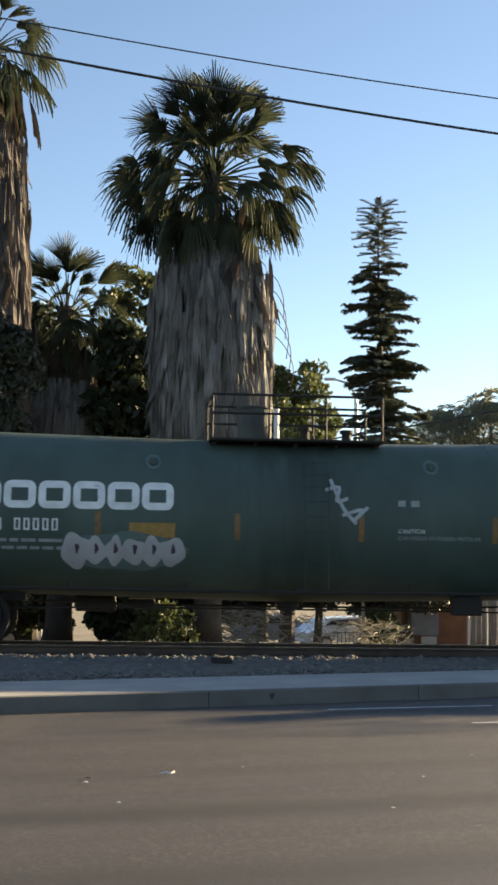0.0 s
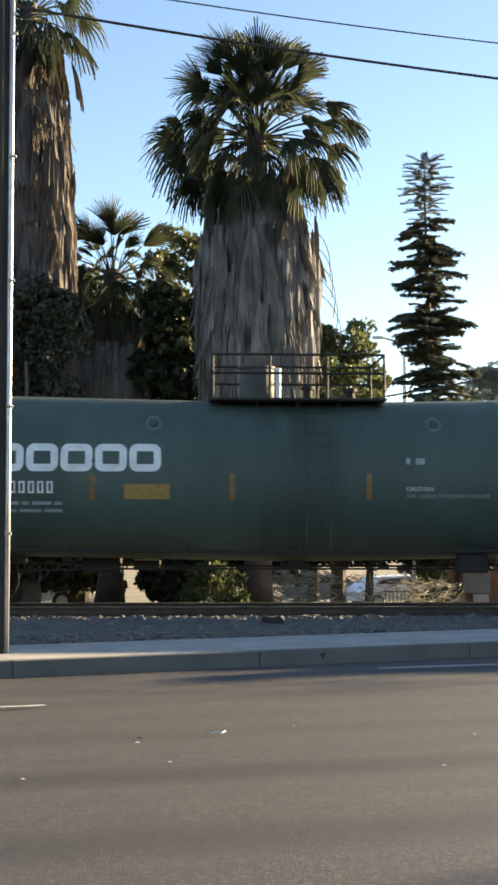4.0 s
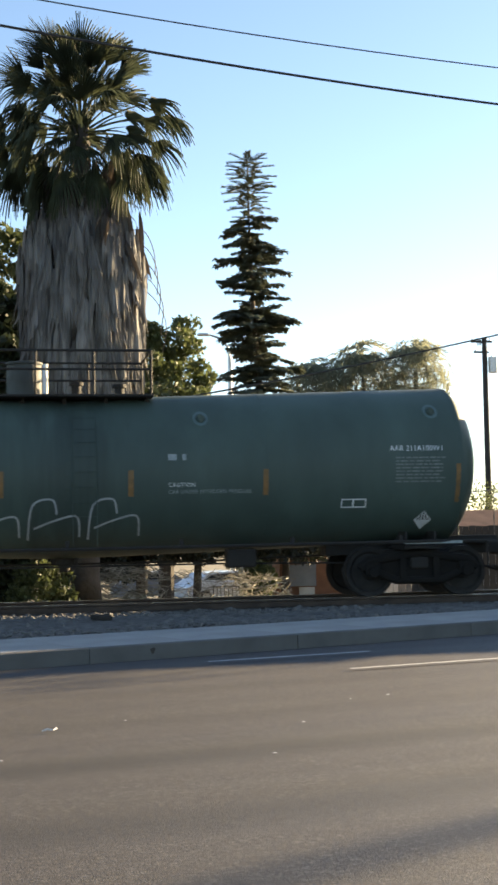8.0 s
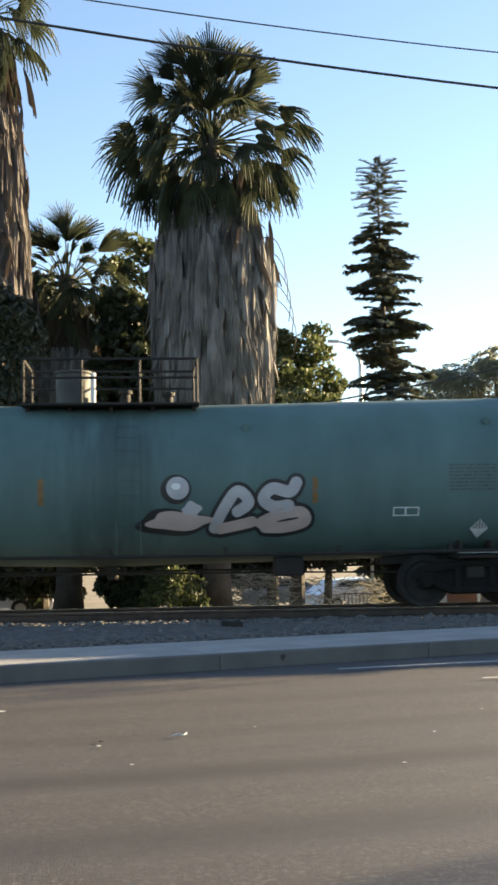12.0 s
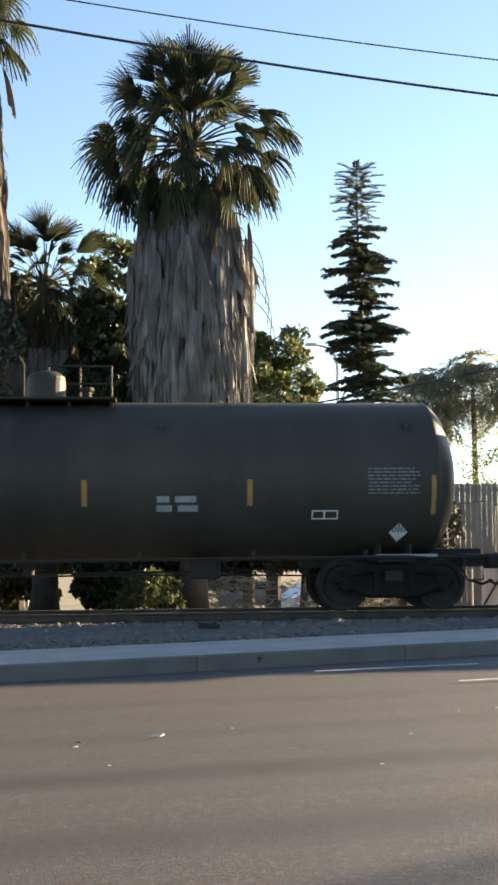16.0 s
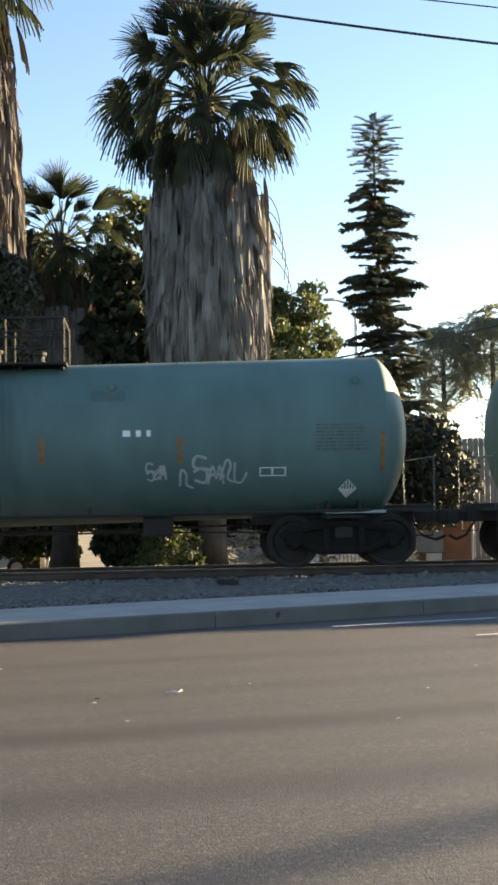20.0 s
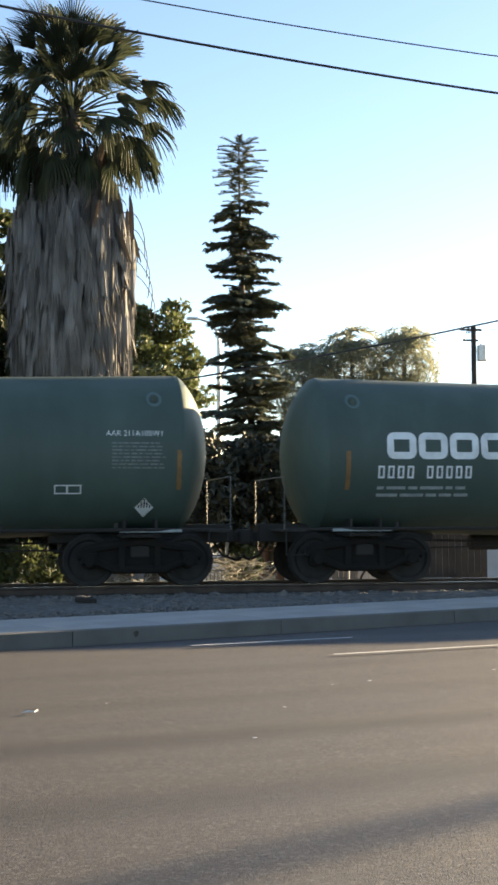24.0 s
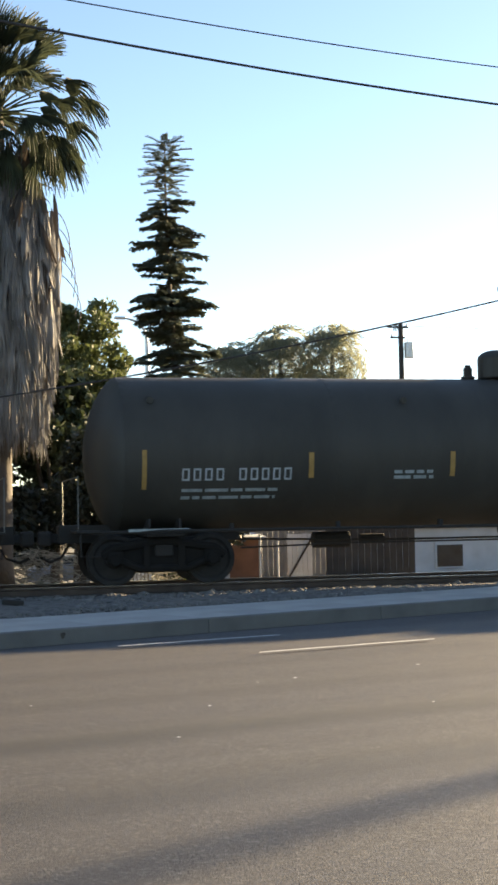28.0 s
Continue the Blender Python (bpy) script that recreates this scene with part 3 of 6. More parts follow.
def tank_mesh(s):
    """The shell with its dished heads; the two halves fall slightly towards the middle."""
    hs = s.half - HEAD
    # dished head: (radius share, depth share), with a tight knuckle at the shell
    dish = [(q, (1 - q * q) ** 0.72) for q in (0.001, 0.12, 0.25, 0.38, 0.5, 0.61, 0.71, 0.79, 0.85, 0.90, 0.94, 0.965, 0.983, 0.993, 0.998, 1.0)] + [(1.0, -0.1)]
    mid = [-5.0, -3.0, -1.0, -0.02, 0.02, 1.0, 3.0, 5.0]
    prof = [(-hs - HEAD * o, q) for q, o in dish] + [(x, 1.0) for x in mid] + [(hs + HEAD * o, q) for q, o in reversed(dish)]
    xs = [p[0] for p in prof]
    seg = 56
    verts, faces = [], []
    for x, q in prof:
        r = s.r * q
        for k in range(seg):
            a = math.tau * k / seg
            verts.append((x, r * math.cos(a), s.centre(x) + r * math.sin(a)))
    for i in range(len(xs) - 1):
        for k in range(seg):
            a, b = i * seg + k, i * seg + (k + 1) % seg
            faces.append((a, b, b + seg, a + seg))
    return verts, faces


def bars(bm, s, x, z, w, rows, pitch, h, rng, words=4):
    """Rows of unreadable small print."""
    for k in range(rows):
        u = x
        end = x + w * (1 - 0.12 * rng.random())
        while u < end:
            l = min(end - u, w / words * (0.4 + rng.random()))
            if l > 0.03:
                s.patch(bm, u, u + l, z - k * pitch, z - k * pitch + h)
            u += l + h * 0.9


def smooth_line(pts, n=5):
    """A soft line through the points."""
    out = []
    for i in range(len(pts) - 1):
        a, b, c, d = pts[max(0, i - 1)], pts[i], pts[i + 1], pts[min(len(pts) - 1, i + 2)]
        for k in range(n):
            f = k / n
            out.append(tuple(0.5 * (2 * b[q] + (c[q] - a[q]) * f + (2 * a[q] - 5 * b[q] + 4 * c[q] - d[q]) * f * f + (3 * b[q] - a[q] - 3 * c[q] + d[q]) * f ** 3) for q in (0, 1)))
    out.append(pts[-1])
    return out


def smooth_line3(pts):
    """The same in space."""
    xz = smooth_line([(p[0], p[2]) for p in pts])
    return [(x, pts[0][1], z) for x, z in xz]


# meaningless spray strokes in a unit square
FLOURISH = ([(0.0, 0.1), (0.2, 1.0), (0.5, 0.8), (0.45, 0.2), (0.9, 0.0)], [(0.1, 1.0), (0.15, 0.1), (0.6, 0.0), (0.9, 0.5)], [(0.9, 0.9), (0.3, 1.0), (0.1, 0.6), (0.8, 0.45), (0.7, 0.0), (0.1, 0.1)],
            [(0.0, 0.7), (0.5, 1.0), (0.9, 0.6), (0.5, 0.1), (0.1, 0.4), (0.8, 0.9)], [(0.1, 0.0), (0.35, 1.0), (0.55, 0.3), (0.75, 1.0), (0.95, 0.0)], [(0.5, 1.0), (0.45, 0.5), (0.55, -0.2)], [(0.0, 0.4), (0.5, 0.55), (1.0, 0.45)])


def scribble(s, x, z, w, h, rng, loops=6):
    """A row of meaningless spray strokes, each leaning its own way."""
    lines = []
    step = w / loops
    for i in range(loops):
        g = rng.choice(FLOURISH[:5])
        hh, lean, up = h * rng.uniform(0.65, 1.1), rng.uniform(-0.15, 0.35), rng.uniform(-0.12, 0.12) * h
        ww = step * rng.uniform(0.9, 1.45)
        lines.append(smooth_line([(x + i * step + u * ww + lean * v * hh, z + up + v * hh) for u, v in g]))
        if rng.random() < 0.45:
            g = rng.choice(FLOURISH[5:])
            lines.append(smooth_line([(x + i * step + u * ww, z + up + v * hh) for u, v in g]))
    return lines


def wheelset(parent, x):
    e = new("wheelset")
    e.parent = parent
    e.matrix_local = pose(x, 0, 0.457)
    for sy in (-1, 1):
        bm = bmesh.new()
        prof = [(0.07, 0.0), (0.07, 0.12), (0.03, 0.16), (0.02, 0.34), (0.055, 0.38), (0.065, 0.455), (-0.05, 0.462), (-0.055, 0.485), (-0.085, 0.485), (-0.085, 0.38), (-0.035, 0.34), (-0.03, 0.16), (-0.07, 0.12), (-0.07, 0.0)]
        n = 28
        rings = [[bm.verts.new((r * math.cos(math.tau * k / n), sy * (0.76 + q), r * math.sin(math.tau * k / n))) for k in range(n)] for q, r in prof]
        for u, v in zip(rings, rings[1:]):
            for k in range(n):
                bm.faces.new((u[k], u[(k + 1) % n], v[(k + 1) % n], v[k]))
        bmesh.ops.remove_doubles(bm, verts=bm.verts[:], dist=1e-4)
        for k in range(5):
            a = math.tau * k / 5
            disc(bm, (0.25 * math.cos(a), sy * 0.785, 0.25 * math.sin(a)), "y", 0.022, 0.012, 8)
        bmesh.ops.recalc_face_normals(bm, faces=bm.faces[:])
        part("wheel", bm, M_WHEEL, e)
    bm = bmesh.new()
    disc(bm, (0, 0, 0), "y", 0.08, 1.9, 14)
    part("axle", bm, M_WHEEL, e)
    return e, pose(x, 0, 0.457)


def truck(car, x):
    """A two-axle bogie: side frames, springs, bolster, brake beam and its wheelsets."""
    for sy in (-1, 1):
        bm = bmesh.new()
        y = sy * 1.0
        top = [(-1.12, 0.52), (-0.95, 0.66), (-0.55, 0.72), (0.0, 0.80), (0.55, 0.72), (0.95, 0.66), (1.12, 0.52)]
        tube(bm, [(x + u, y, v) for u, v in top], 0.085, 8)
        tube(bm, [(x - 0.95, y, 0.52), (x - 0.45, y, 0.30), (x + 0.45, y, 0.30), (x + 0.95, y, 0.52)], 0.075, 8)
        for u in (-0.32, 0.32):
            box(bm, x + u, y, 0.52, 0.12, 0.14, 0.42, bevel=0.015)
        box(bm, x, y - sy * 0.03, 0.52, 1.5, 0.06, 0.42)
        for u in (-0.89, 0.89):
            box(bm, x + u, y, 0.50, 0.30, 0.17, 0.24, bevel=0.03)
            disc(bm, (x + u, y + sy * 0.10, 0.457), "y", 0.10, 0.08, 14, 0.012)
        part("side_frame", bm, M_FRAME, car)
    bm = bmesh.new()
    box(bm, x, 0, 0.62, 0.34, 2.1, 0.22, bevel=0.03)
    part("bolster", bm, M_DARK, car)
    bm = bmesh.new()
    box(bm, x, 0, 0.66, 1.9, 1.3, 0.40, bevel=0.04)
    box(bm, x, 0, 0.42, 0.95, 1.2, 0.30, bevel=0.04)
    part("brake_rigging", bm, M_DARK, car)
    bm = bmesh.new()
    for u in (-0.40, 0.40):
        tube(bm, [(x + u, -0.8, 0.40), (x + u * 0.8, 0, 0.36), (x + u, 0.8, 0.40)], 0.035, 6)
        for sy in (-1, 1):
            box(bm, x + u * 1.08, sy * 0.74, 0.42, 0.07, 0.1, 0.32, bevel=0.01)
    part("brake_beam", bm, M_DARK, car)
    return [wheelset(car, x - 0.889), wheelset(car, x + 0.889)]


def railing(car, x0, x1, y, z0, z1, posts, r=0.023, m=None):
    for k in range(posts):
        bm = bmesh.new()
        u = x0 + (x1 - x0) * k / (posts - 1)
        tube(bm, [(u, y, z0), (u, y, z1)], r, 6)
        part("railing_post", bm, m or M_DARK, car)
    for z in (z1, (z0 + z1) / 2 + 0.06):
        bm = bmesh.new()
        tube(bm, [(x0, y, z), (x1, y, z)], r, 6)
        part("railing_bar", bm, m or M_DARK, car)


def underframe(car, s, rng, plain):
    """Sills, saddles, side rail, outlet, brake gear, end platforms and couplers."""
    c = s.half - 1.32
    for sx in (-1, 1):
        bm = bmesh.new()
        box(bm, sx * (s.half - 1.2), 0, 0.93, 3.4, 0.46, 0.34, bevel=0.02)
        part("stub_sill", bm, M_DARK, car)
        bm = bmesh.new()
        for u in (-0.28, 0.28):
            box(bm, sx * c + u, 0, 1.02, 0.04, 2.3, 0.34)
        box(bm, sx * c, 0, 0.90, 0.7, 2.5, 0.06, bevel=0.01)
        part("saddle", bm, M_DARK, car)
        bm = bmesh.new()
        box(bm, sx * (s.half + 0.08), 0, 0.98, 0.42, 2.9, 0.045, bevel=0.008)
        for u in (-1.38, 1.38):
            tube(bm, [(sx * (s.half + 0.22), u, 0.98), (sx * (s.half + 0.22), u, 0.55), (sx * (s.half - 0.12), u, 0.55), (sx * (s.half - 0.12), u, 0.98)], 0.018, 6)
        part("end_platform", bm, M_DARK, car)
        bm = bmesh.new()
        for u in (-1.4, 1.4):
            tube(bm, [(sx * (s.half + 0.26), u, 0.98), (sx * (s.half + 0.26), u, 1.95)], 0.009, 6)
        tube(bm, [(sx * (s.half + 0.26), -1.4, 1.95), (sx * (s.half + 0.26), 1.4, 1.95)], 0.011, 6)
        part("end_handrail", bm, M_HAND, car)
        bm = bmesh.new()
        box(bm, sx * (s.half + 0.48), 0, 0.86, 0.5, 0.16, 0.18, bevel=0.03)
        box(bm, sx * (s.half + 0.74), 0.03 * sx, 0.86, 0.26, 0.30, 0.28, bevel=0.05)
        part("coupler", bm, M_DARK, car)
        bm = bmesh.new()
        tube(bm, [(sx * (s.half + 0.2), 0.3, 0.8), (sx * (s.half + 0.4), 0.32, 0.5), (sx * (s.half + 0.62), 0.2, 0.42), (sx * (s.half + 0.78), 0.05, 0.5)], 0.028, 6)
        part("brake_hose", bm, M_DARK, car)
    bm = bmesh.new()
    for sy in (-1, 1):
        zz = 1.0 if not plain else 0.96
        tube(bm, [(-s.half - 0.2, sy * 1.36, zz), (-c, sy * 1.44, zz + 0.01), (0, sy * 1.44, zz - 0.02), (c, sy * 1.44, zz + 0.01), (s.half + 0.2, sy * 1.36, zz)], 0.032, 6)
        for k in range(-3, 4):
            box(bm, k * 2.0, sy * 1.36, zz + 0.06, 0.06, 0.14, 0.14)
    part("side_rail", bm, M_DARK, car, "thin steel rail along the tank's side")
    for sx in (-1, 1):
        bm = bmesh.new()
        box(bm, sx * (c + 0.15), -1.43, 0.99, 1.1, 0.03, 0.05)
        part("bolster_edge", bm, M_GREYT, car, "pale worn edge of the body bolster")
    bm = bmesh.new()
    zb = s.centre(0) - s.r
    disc(bm, (0, 0, zb - 0.02), "z", 0.17, 0.18, 18, 0.02)
    disc(bm, (0, 0, zb - 0.16), "z", 0.10, 0.16, 16, 0.02)
    box(bm, 0, 0, zb - 0.06, 0.5, 0.10, 0.12, bevel=0.02)
    part("outlet_valve", bm, M_DARK, car)
    bm = bmesh.new()
    disc(bm, (-3.6, 0.45, 0.72), "x", 0.16, 0.75, 14, 0.03)
    part("brake_reservoir", bm, M_DARK, car)
    bm = bmesh.new()
    disc(bm, (-2.75, 0.45, 0.72), "x", 0.10, 0.5, 12, 0.02)
    part("brake_cylinder", bm, M_DARK, car)
    bm = bmesh.new()
    box(bm, 3.2, -0.5, 0.76, 0.55, 0.3, 0.34, bevel=0.04)
    part("valve_box", bm, M_DARK, car)
    bm = bmesh.new()
    tube(bm, [(-s.half + 0.2, 0.2, 0.84), (-2.4, 0.25, 0.70), (2.6, 0.25, 0.70), (s.half - 0.2, 0.2, 0.84)], 0.022, 6)
    tube(bm, [(-5.6, -0.35, 0.62), (-3.4, -0.2, 0.66), (2.9, -0.3, 0.66), (5.6, -0.35, 0.62)], 0.018, 6)
    part("brake_pipe", bm, M_DARK, car)


def top_fittings(car, s, kind, dome):
    zt = s.centre(0) + s.r
    bm = bmesh.new()
    wl = 1.6 if kind != "none" else 0.5
    box(bm, 1.6 - wl, 0, zt - 0.01, wl * 2, 1.9, 0.045, bevel=0.01)
    part("walkway", bm, M_DARK, car, "dark steel walkway on top of the tank")
    for u in (-1.5, -0.75, 0, 0.75, 1.5) if kind != "none" else (0.75, 1.5):
        bm = bmesh.new()
        box(bm, u, 0, zt - 0.10, 0.07, 1.3, 0.12)
        part("walkway_bracket", bm, M_DARK, car)
    if kind == "rail":
        for sy in (-0.92, 0.92):
            railing(car, -1.55, 1.55, sy, zt, zt + 0.80, 4, 0.023, s.paint if dome == "green_drum" else None)
        for u in (-1.55, 1.55):
            bm = bmesh.new()
            tube(bm, [(u, -0.92, zt + 0.80), (u, 0.92, zt + 0.80)], 0.023, 6)
            part("railing_bar", bm, M_DARK, car)
    elif kind == "bare":
        bm = bmesh.new()
        tube(bm, [(0.72, -0.4, zt), (0.72, -0.4, zt + 0.5)], 0.035, 8)
        part("vent_pipe", bm, M_GALV, car, "pale upright vent pipe")
    elif kind == "hoop":
        for u in (-1.2, -0.55):
            bm = bmesh.new()
            tube(bm, [(u, -0.8, zt), (u, -0.8, zt + 0.6), (u + 0.08, -0.8, zt + 0.75), (u + 0.42, -0.8, zt + 0.75), (u + 0.5, -0.8, zt + 0.6), (u + 0.5, -0.8, zt)], 0.018, 6)
            part("grab_hoop", bm, M_DARK, car)
        railing(car, 0.3, 1.5, 0.85, zt, zt + 0.8, 3)
    else:
        bm = bmesh.new()
        disc(bm, (-0.8, 0, zt + 0.12), "z", 0.09, 0.24, 14, 0.01)
        disc(bm, (-0.8, 0, zt + 0.03), "z", 0.14, 0.06, 14, 0.01)
        disc(bm, (-0.8, 0, zt + 0.24), "z", 0.06, 0.1, 12, 0.01)
        part("safety_valve", bm, M_DARK, car)
        bm = bmesh.new()
        tube(bm, [(0.24, -0.3, zt), (0.24, -0.3, zt + 0.55)], 0.04, 8)
        part("vent_pipe", bm, M_DARK, car)
        for u in (0.32, 0.96):
            bm = bmesh.new()
            tube(bm, [(u, -0.5, zt), (u, -0.5, zt + 0.60), (u + 0.08, -0.5, zt + 0.70), (u + 0.20, -0.5, zt + 0.70), (u + 0.28, -0.5, zt + 0.60), (u + 0.28, -0.5, zt)], 0.022, 6)
            part("grab_hoop", bm, M_DARK, car)
        bm = bmesh.new()
        box(bm, 0.82, 0, zt + 0.14, 0.38, 0.5, 0.30, bevel=0.03)
        part("valve_housing", bm, M_DARK, car)
    bm = bmesh.new()
    if dome in ("drum", "green_drum"):
        disc(bm, (-0.71, 0, zt + 0.34), "z", 0.32, 0.62, 24, 0.03)
        disc(bm, (-0.71, 0, zt + 0.66), "z", 0.345, 0.05, 24, 0.015)
    elif dome == "cup":
        bmesh.ops.create_cone(bm, cap_ends=True, segments=24, radius1=0.40, radius2=0.52, depth=0.62, matrix=pose(-0.04, 0, zt + 0.34))
        disc(bm, (-0.04, 0, zt + 0.68), "z", 0.57, 0.07, 24, 0.02)
    else:
        dx = 0.3 if kind != "none" else -0.2
        disc(bm, (dx, 0, zt + 0.22), "z", 0.36, 0.42, 22, 0.03)
        bmesh.ops.create_uvsphere(bm, u_segments=20, v_segments=10, radius=0.36, matrix=pose(dx, 0, zt + 0.42) @ Matrix.Diagonal((1, 1, 0.5, 1)))
    part("manway", bm, s.paint if dome == "green_drum" or s.paint is M_BLACK else M_HATCH, car, "hatch housing on top of the tank")
    for u, h in ((0.25, 0.30), (1.05, 0.26)) if kind != "none" else ((1.1, 0.26),):
        bm = bmesh.new()
        disc(bm, (u, 0.1, zt + h / 2), "z", 0.09, h, 12, 0.01)
        disc(bm, (u, 0.1, zt + h), "z", 0.13, 0.07, 12, 0.01)
        part("safety_valve", bm, M_DARK, car)
    if kind != "rail":
        return
    bm = bmesh.new()
    tube(bm, [(-0.33, -0.35, zt + 0.05), (-0.33, -0.35, zt + 0.62)], 0.05, 8)
    part("vent_pipe", bm, M_WHITE, car, "white upright vent pipe")
    # slender ladder down the shell
    bm = bmesh.new()
    for u in (0.1, 0.52):
        tube(bm, [(u, -1.44, 1.0), (u, -1.45, 1.2)] + [(u, -(s.r + 0.035) * math.cos(a), s.centre(0) + (s.r + 0.035) * math.sin(a)) for a in (-0.35, 0.0, 0.35, 0.7, 1.0, 1.25)], 0.006, 6)
    for k in range(10):
        a = -0.5 + k * 0.18
        q = (-(s.r + 0.035) * math.cos(a), s.centre(0) + (s.r + 0.035) * math.sin(a))
        tube(bm, [(0.1, *q), (0.52, *q)], 0.0045, 5)
    part("ladder", bm, s.paint, car, "slender steel ladder up the tank's side")


def shell_details(car, s, rng):
    """Jacket bands, seams, lifting lugs and reflectors."""
    hs = s.half - HEAD
    for x in (-hs + 0.02, -hs * 0.5, 0.0, hs * 0.5, hs - 0.02):
        bm = bmesh.new()
        n, w = 40, 0.035
        rings = [[bm.verts.new((x + q, r * math.cos(math.tau * k / n), s.centre(x) + r * math.sin(math.tau * k / n))) for k in range(n)] for q, r in ((-w, s.r), (-w, s.r + 0.006), (w, s.r + 0.006), (w, s.r))]
        for u, v in zip(rings, rings[1:]):
            for k in range(n):
                bm.faces.new((u[k], u[(k + 1) % n], v[(k + 1) % n], v[k]))
        bmesh.ops.recalc_face_normals(bm, faces=bm.faces[:])
        part("jacket_band", bm, s.paint, car)
    for x in (-hs + 0.5, -2.6, 2.4, hs - 0.5):
        bm = bmesh.new()
        p = Vector(s.at(x, s.centre(x) + 0.95, 0.02))
        disc(bm, p, "y", 0.07, 0.07, 14, 0.012)
        box(bm, p.x, p.y - 0.03, p.z, 0.05, 0.05, 0.12)
        lug = part("lifting_lug", bm, s.paint, car)
        bm = bmesh.new()
        ro, ri = [], []
        for k in range(20):
            q = math.tau * k / 20
            for ring, rr in ((ro, 0.14), (ri, 0.09)):
                ring.append(bm.verts.new(s.at(x + rr * math.cos(q), s.centre(x) + 0.95 + rr * math.sin(q), 0.009)))
        for k in range(20):
            bm.faces.new((ro[k], ro[(k + 1) % 20], ri[(k + 1) % 20], ri[k]))
        part("lug_ring", bm, M_SMOKE if s.paint is M_GREEN else s.paint, lug, "pale worn ring round the lug")


# spacing of marks, metres from the car's middle; z above the rail
def marks(car, s, number, logo, logo_z, extras, rng):
    L = -s.half
    Rr = s.half
    # amber reflectors
    m_ref = M_ORANGE if s.sag else M_YELLOW
    for x in (L + 0.92, L + (4.2 if s.sag else 4.0), L + (6.64 if s.sag else 6.75 if s.half > 8 else 6.3), Rr - (6.66 if s.sag else 6.86), Rr - (4.25 if s.sag else 3.96), Rr - 0.66):
        end = x < L + 1 or x > Rr - 1
        tall, w = (0.70, 0.042) if end else (0.46, 0.048)
        bm = bmesh.new()
        s.patch(bm, x - w, x + w, 2.22 - tall * 0.72, 2.22 + tall * 0.28)
        part("reflector", bm, m_ref, car, "amber reflective strip")
    if logo:
        # six plain white block shapes
        w = 0.555
        for k in range(6):
            x = L + logo + k * 0.598
            bm = bmesh.new()
            s.block(bm, x, x + w, logo_z, logo_z + 0.49, 0.13)
            part("white_block", bm, M_WHITE, car)
    nx, nz, nh, nm, nw = number
    nz -= 0.06
    step = nw / 10
    for k in range(10):
        if k == 4:
            continue
        x = L + nx + k * step
        bm = bmesh.new()
        s.ring(bm, x, x + step * 0.66, nz, nz + nh * 0.95, nh * 0.14)
        part("stencil_bar", bm, nm, car)
    bm = bmesh.new()
    bars(bm, s, L + nx, nz - 0.20, 1.9, 2, 0.13, 0.055, rng, 6)
    tagged(part("small_print", bm, M_GREYT, car), kind="stuff")
    # data panel, placard and frame near the leading end
    bm = bmesh.new()
    bars(bm, s, Rr - 1.85, 2.52, 0.95, 8, 0.062, 0.028, rng, 7)
    tagged(part("data_panel", bm, M_DULLT if s.paint in (M_TEAL, M_BTEAL) else M_DIMT, car), "rows of small unreadable stencilled figures", kind="stuff")
    px, pz = Rr - 1.26, 1.40
    bm = bmesh.new()
    n = 8
    for i in range(n):
        a, b = -0.17 + 0.34 * i / n, -0.17 + 0.34 * (i + 1) / n
        ha, hb = 0.17 - abs(a), 0.17 - abs(b)
        q = [s.at(px + u, pz + v, 0.03) for u, v in ((-ha, a), (ha, a), (hb, b), (-hb, b))]
        bm.faces.new([bm.verts.new(v) for v in q])
    bmesh.ops.remove_doubles(bm, verts=bm.verts[:], dist=1e-4)
    pl = part("placard", bm, M_WHITE, car, "white diamond placard with dark stripes")
    bm = bmesh.new()
    for u in (-0.10, -0.05, 0.0, 0.05, 0.10):
        s.patch(bm, px + u - 0.012, px + u + 0.012, pz - 0.0, pz + 0.15 - abs(u), 0.034)
    part("stripe", bm, M_DARK, pl)
    bm = bmesh.new()
    s.patch(bm, px - 0.04, px + 0.04, 1.0, pz - 0.17, 0.012)
    part("placard_stand", bm, s.paint, car)
    bm = bmesh.new()
    s.ring(bm, Rr - 2.85, Rr - 2.38, 1.64, 1.80, 0.022)
    s.patch(bm, Rr - 2.64, Rr - 2.61, 1.66, 1.78)
    part("card_frame", bm, M_WHITE, car)
    for e in extras:
        e(car, s, rng)


def ex_text(words, x, z, size, m, squeeze=1.0, shear=0.0, name="lettering"):
    return lambda car, s, rng: s.text(words, x, z, size, m, car, name, squeeze, shear)


def ex_bars(x, z, w, rows, pitch, h, m, words=4, name="notice"):
    def f(car, s, rng):
        bm = bmesh.new()
        bars(bm, s, x, z, w, rows, pitch, h, rng, words)
        tagged(part(name, bm, m, car), kind="stuff")
    return f


def ex_panel(x0, x1, z0, z1, m, print_m=None, name="notice_panel"):
    def f(car, s, rng):
        bm = bmesh.new()
        s.patch(bm, x0, x1, z0, z1)
        p = part(name, bm, m, car)
        if print_m is None:
            return
        bm = bmesh.new()
        bars(bm, _off(s, 0.004), x0 + 0.05, z0 + (z1 - z0) * 0.62, (x1 - x0) * 0.92, 2, (z1 - z0) * 0.45, (z1 - z0) * 0.22, rng, 5)
        part("print", bm, print_m, p)
    return f


class _off:
    """A skin whose patches lie a little further out."""

    def __init__(self, s, d):
        self.s, self.d = s, d

    def patch(self, bm, x0, x1, z0, z1, off=0.006, lean=0.0):
        self.s.patch(bm, x0, x1, z0, z1, off + self.d, lean)


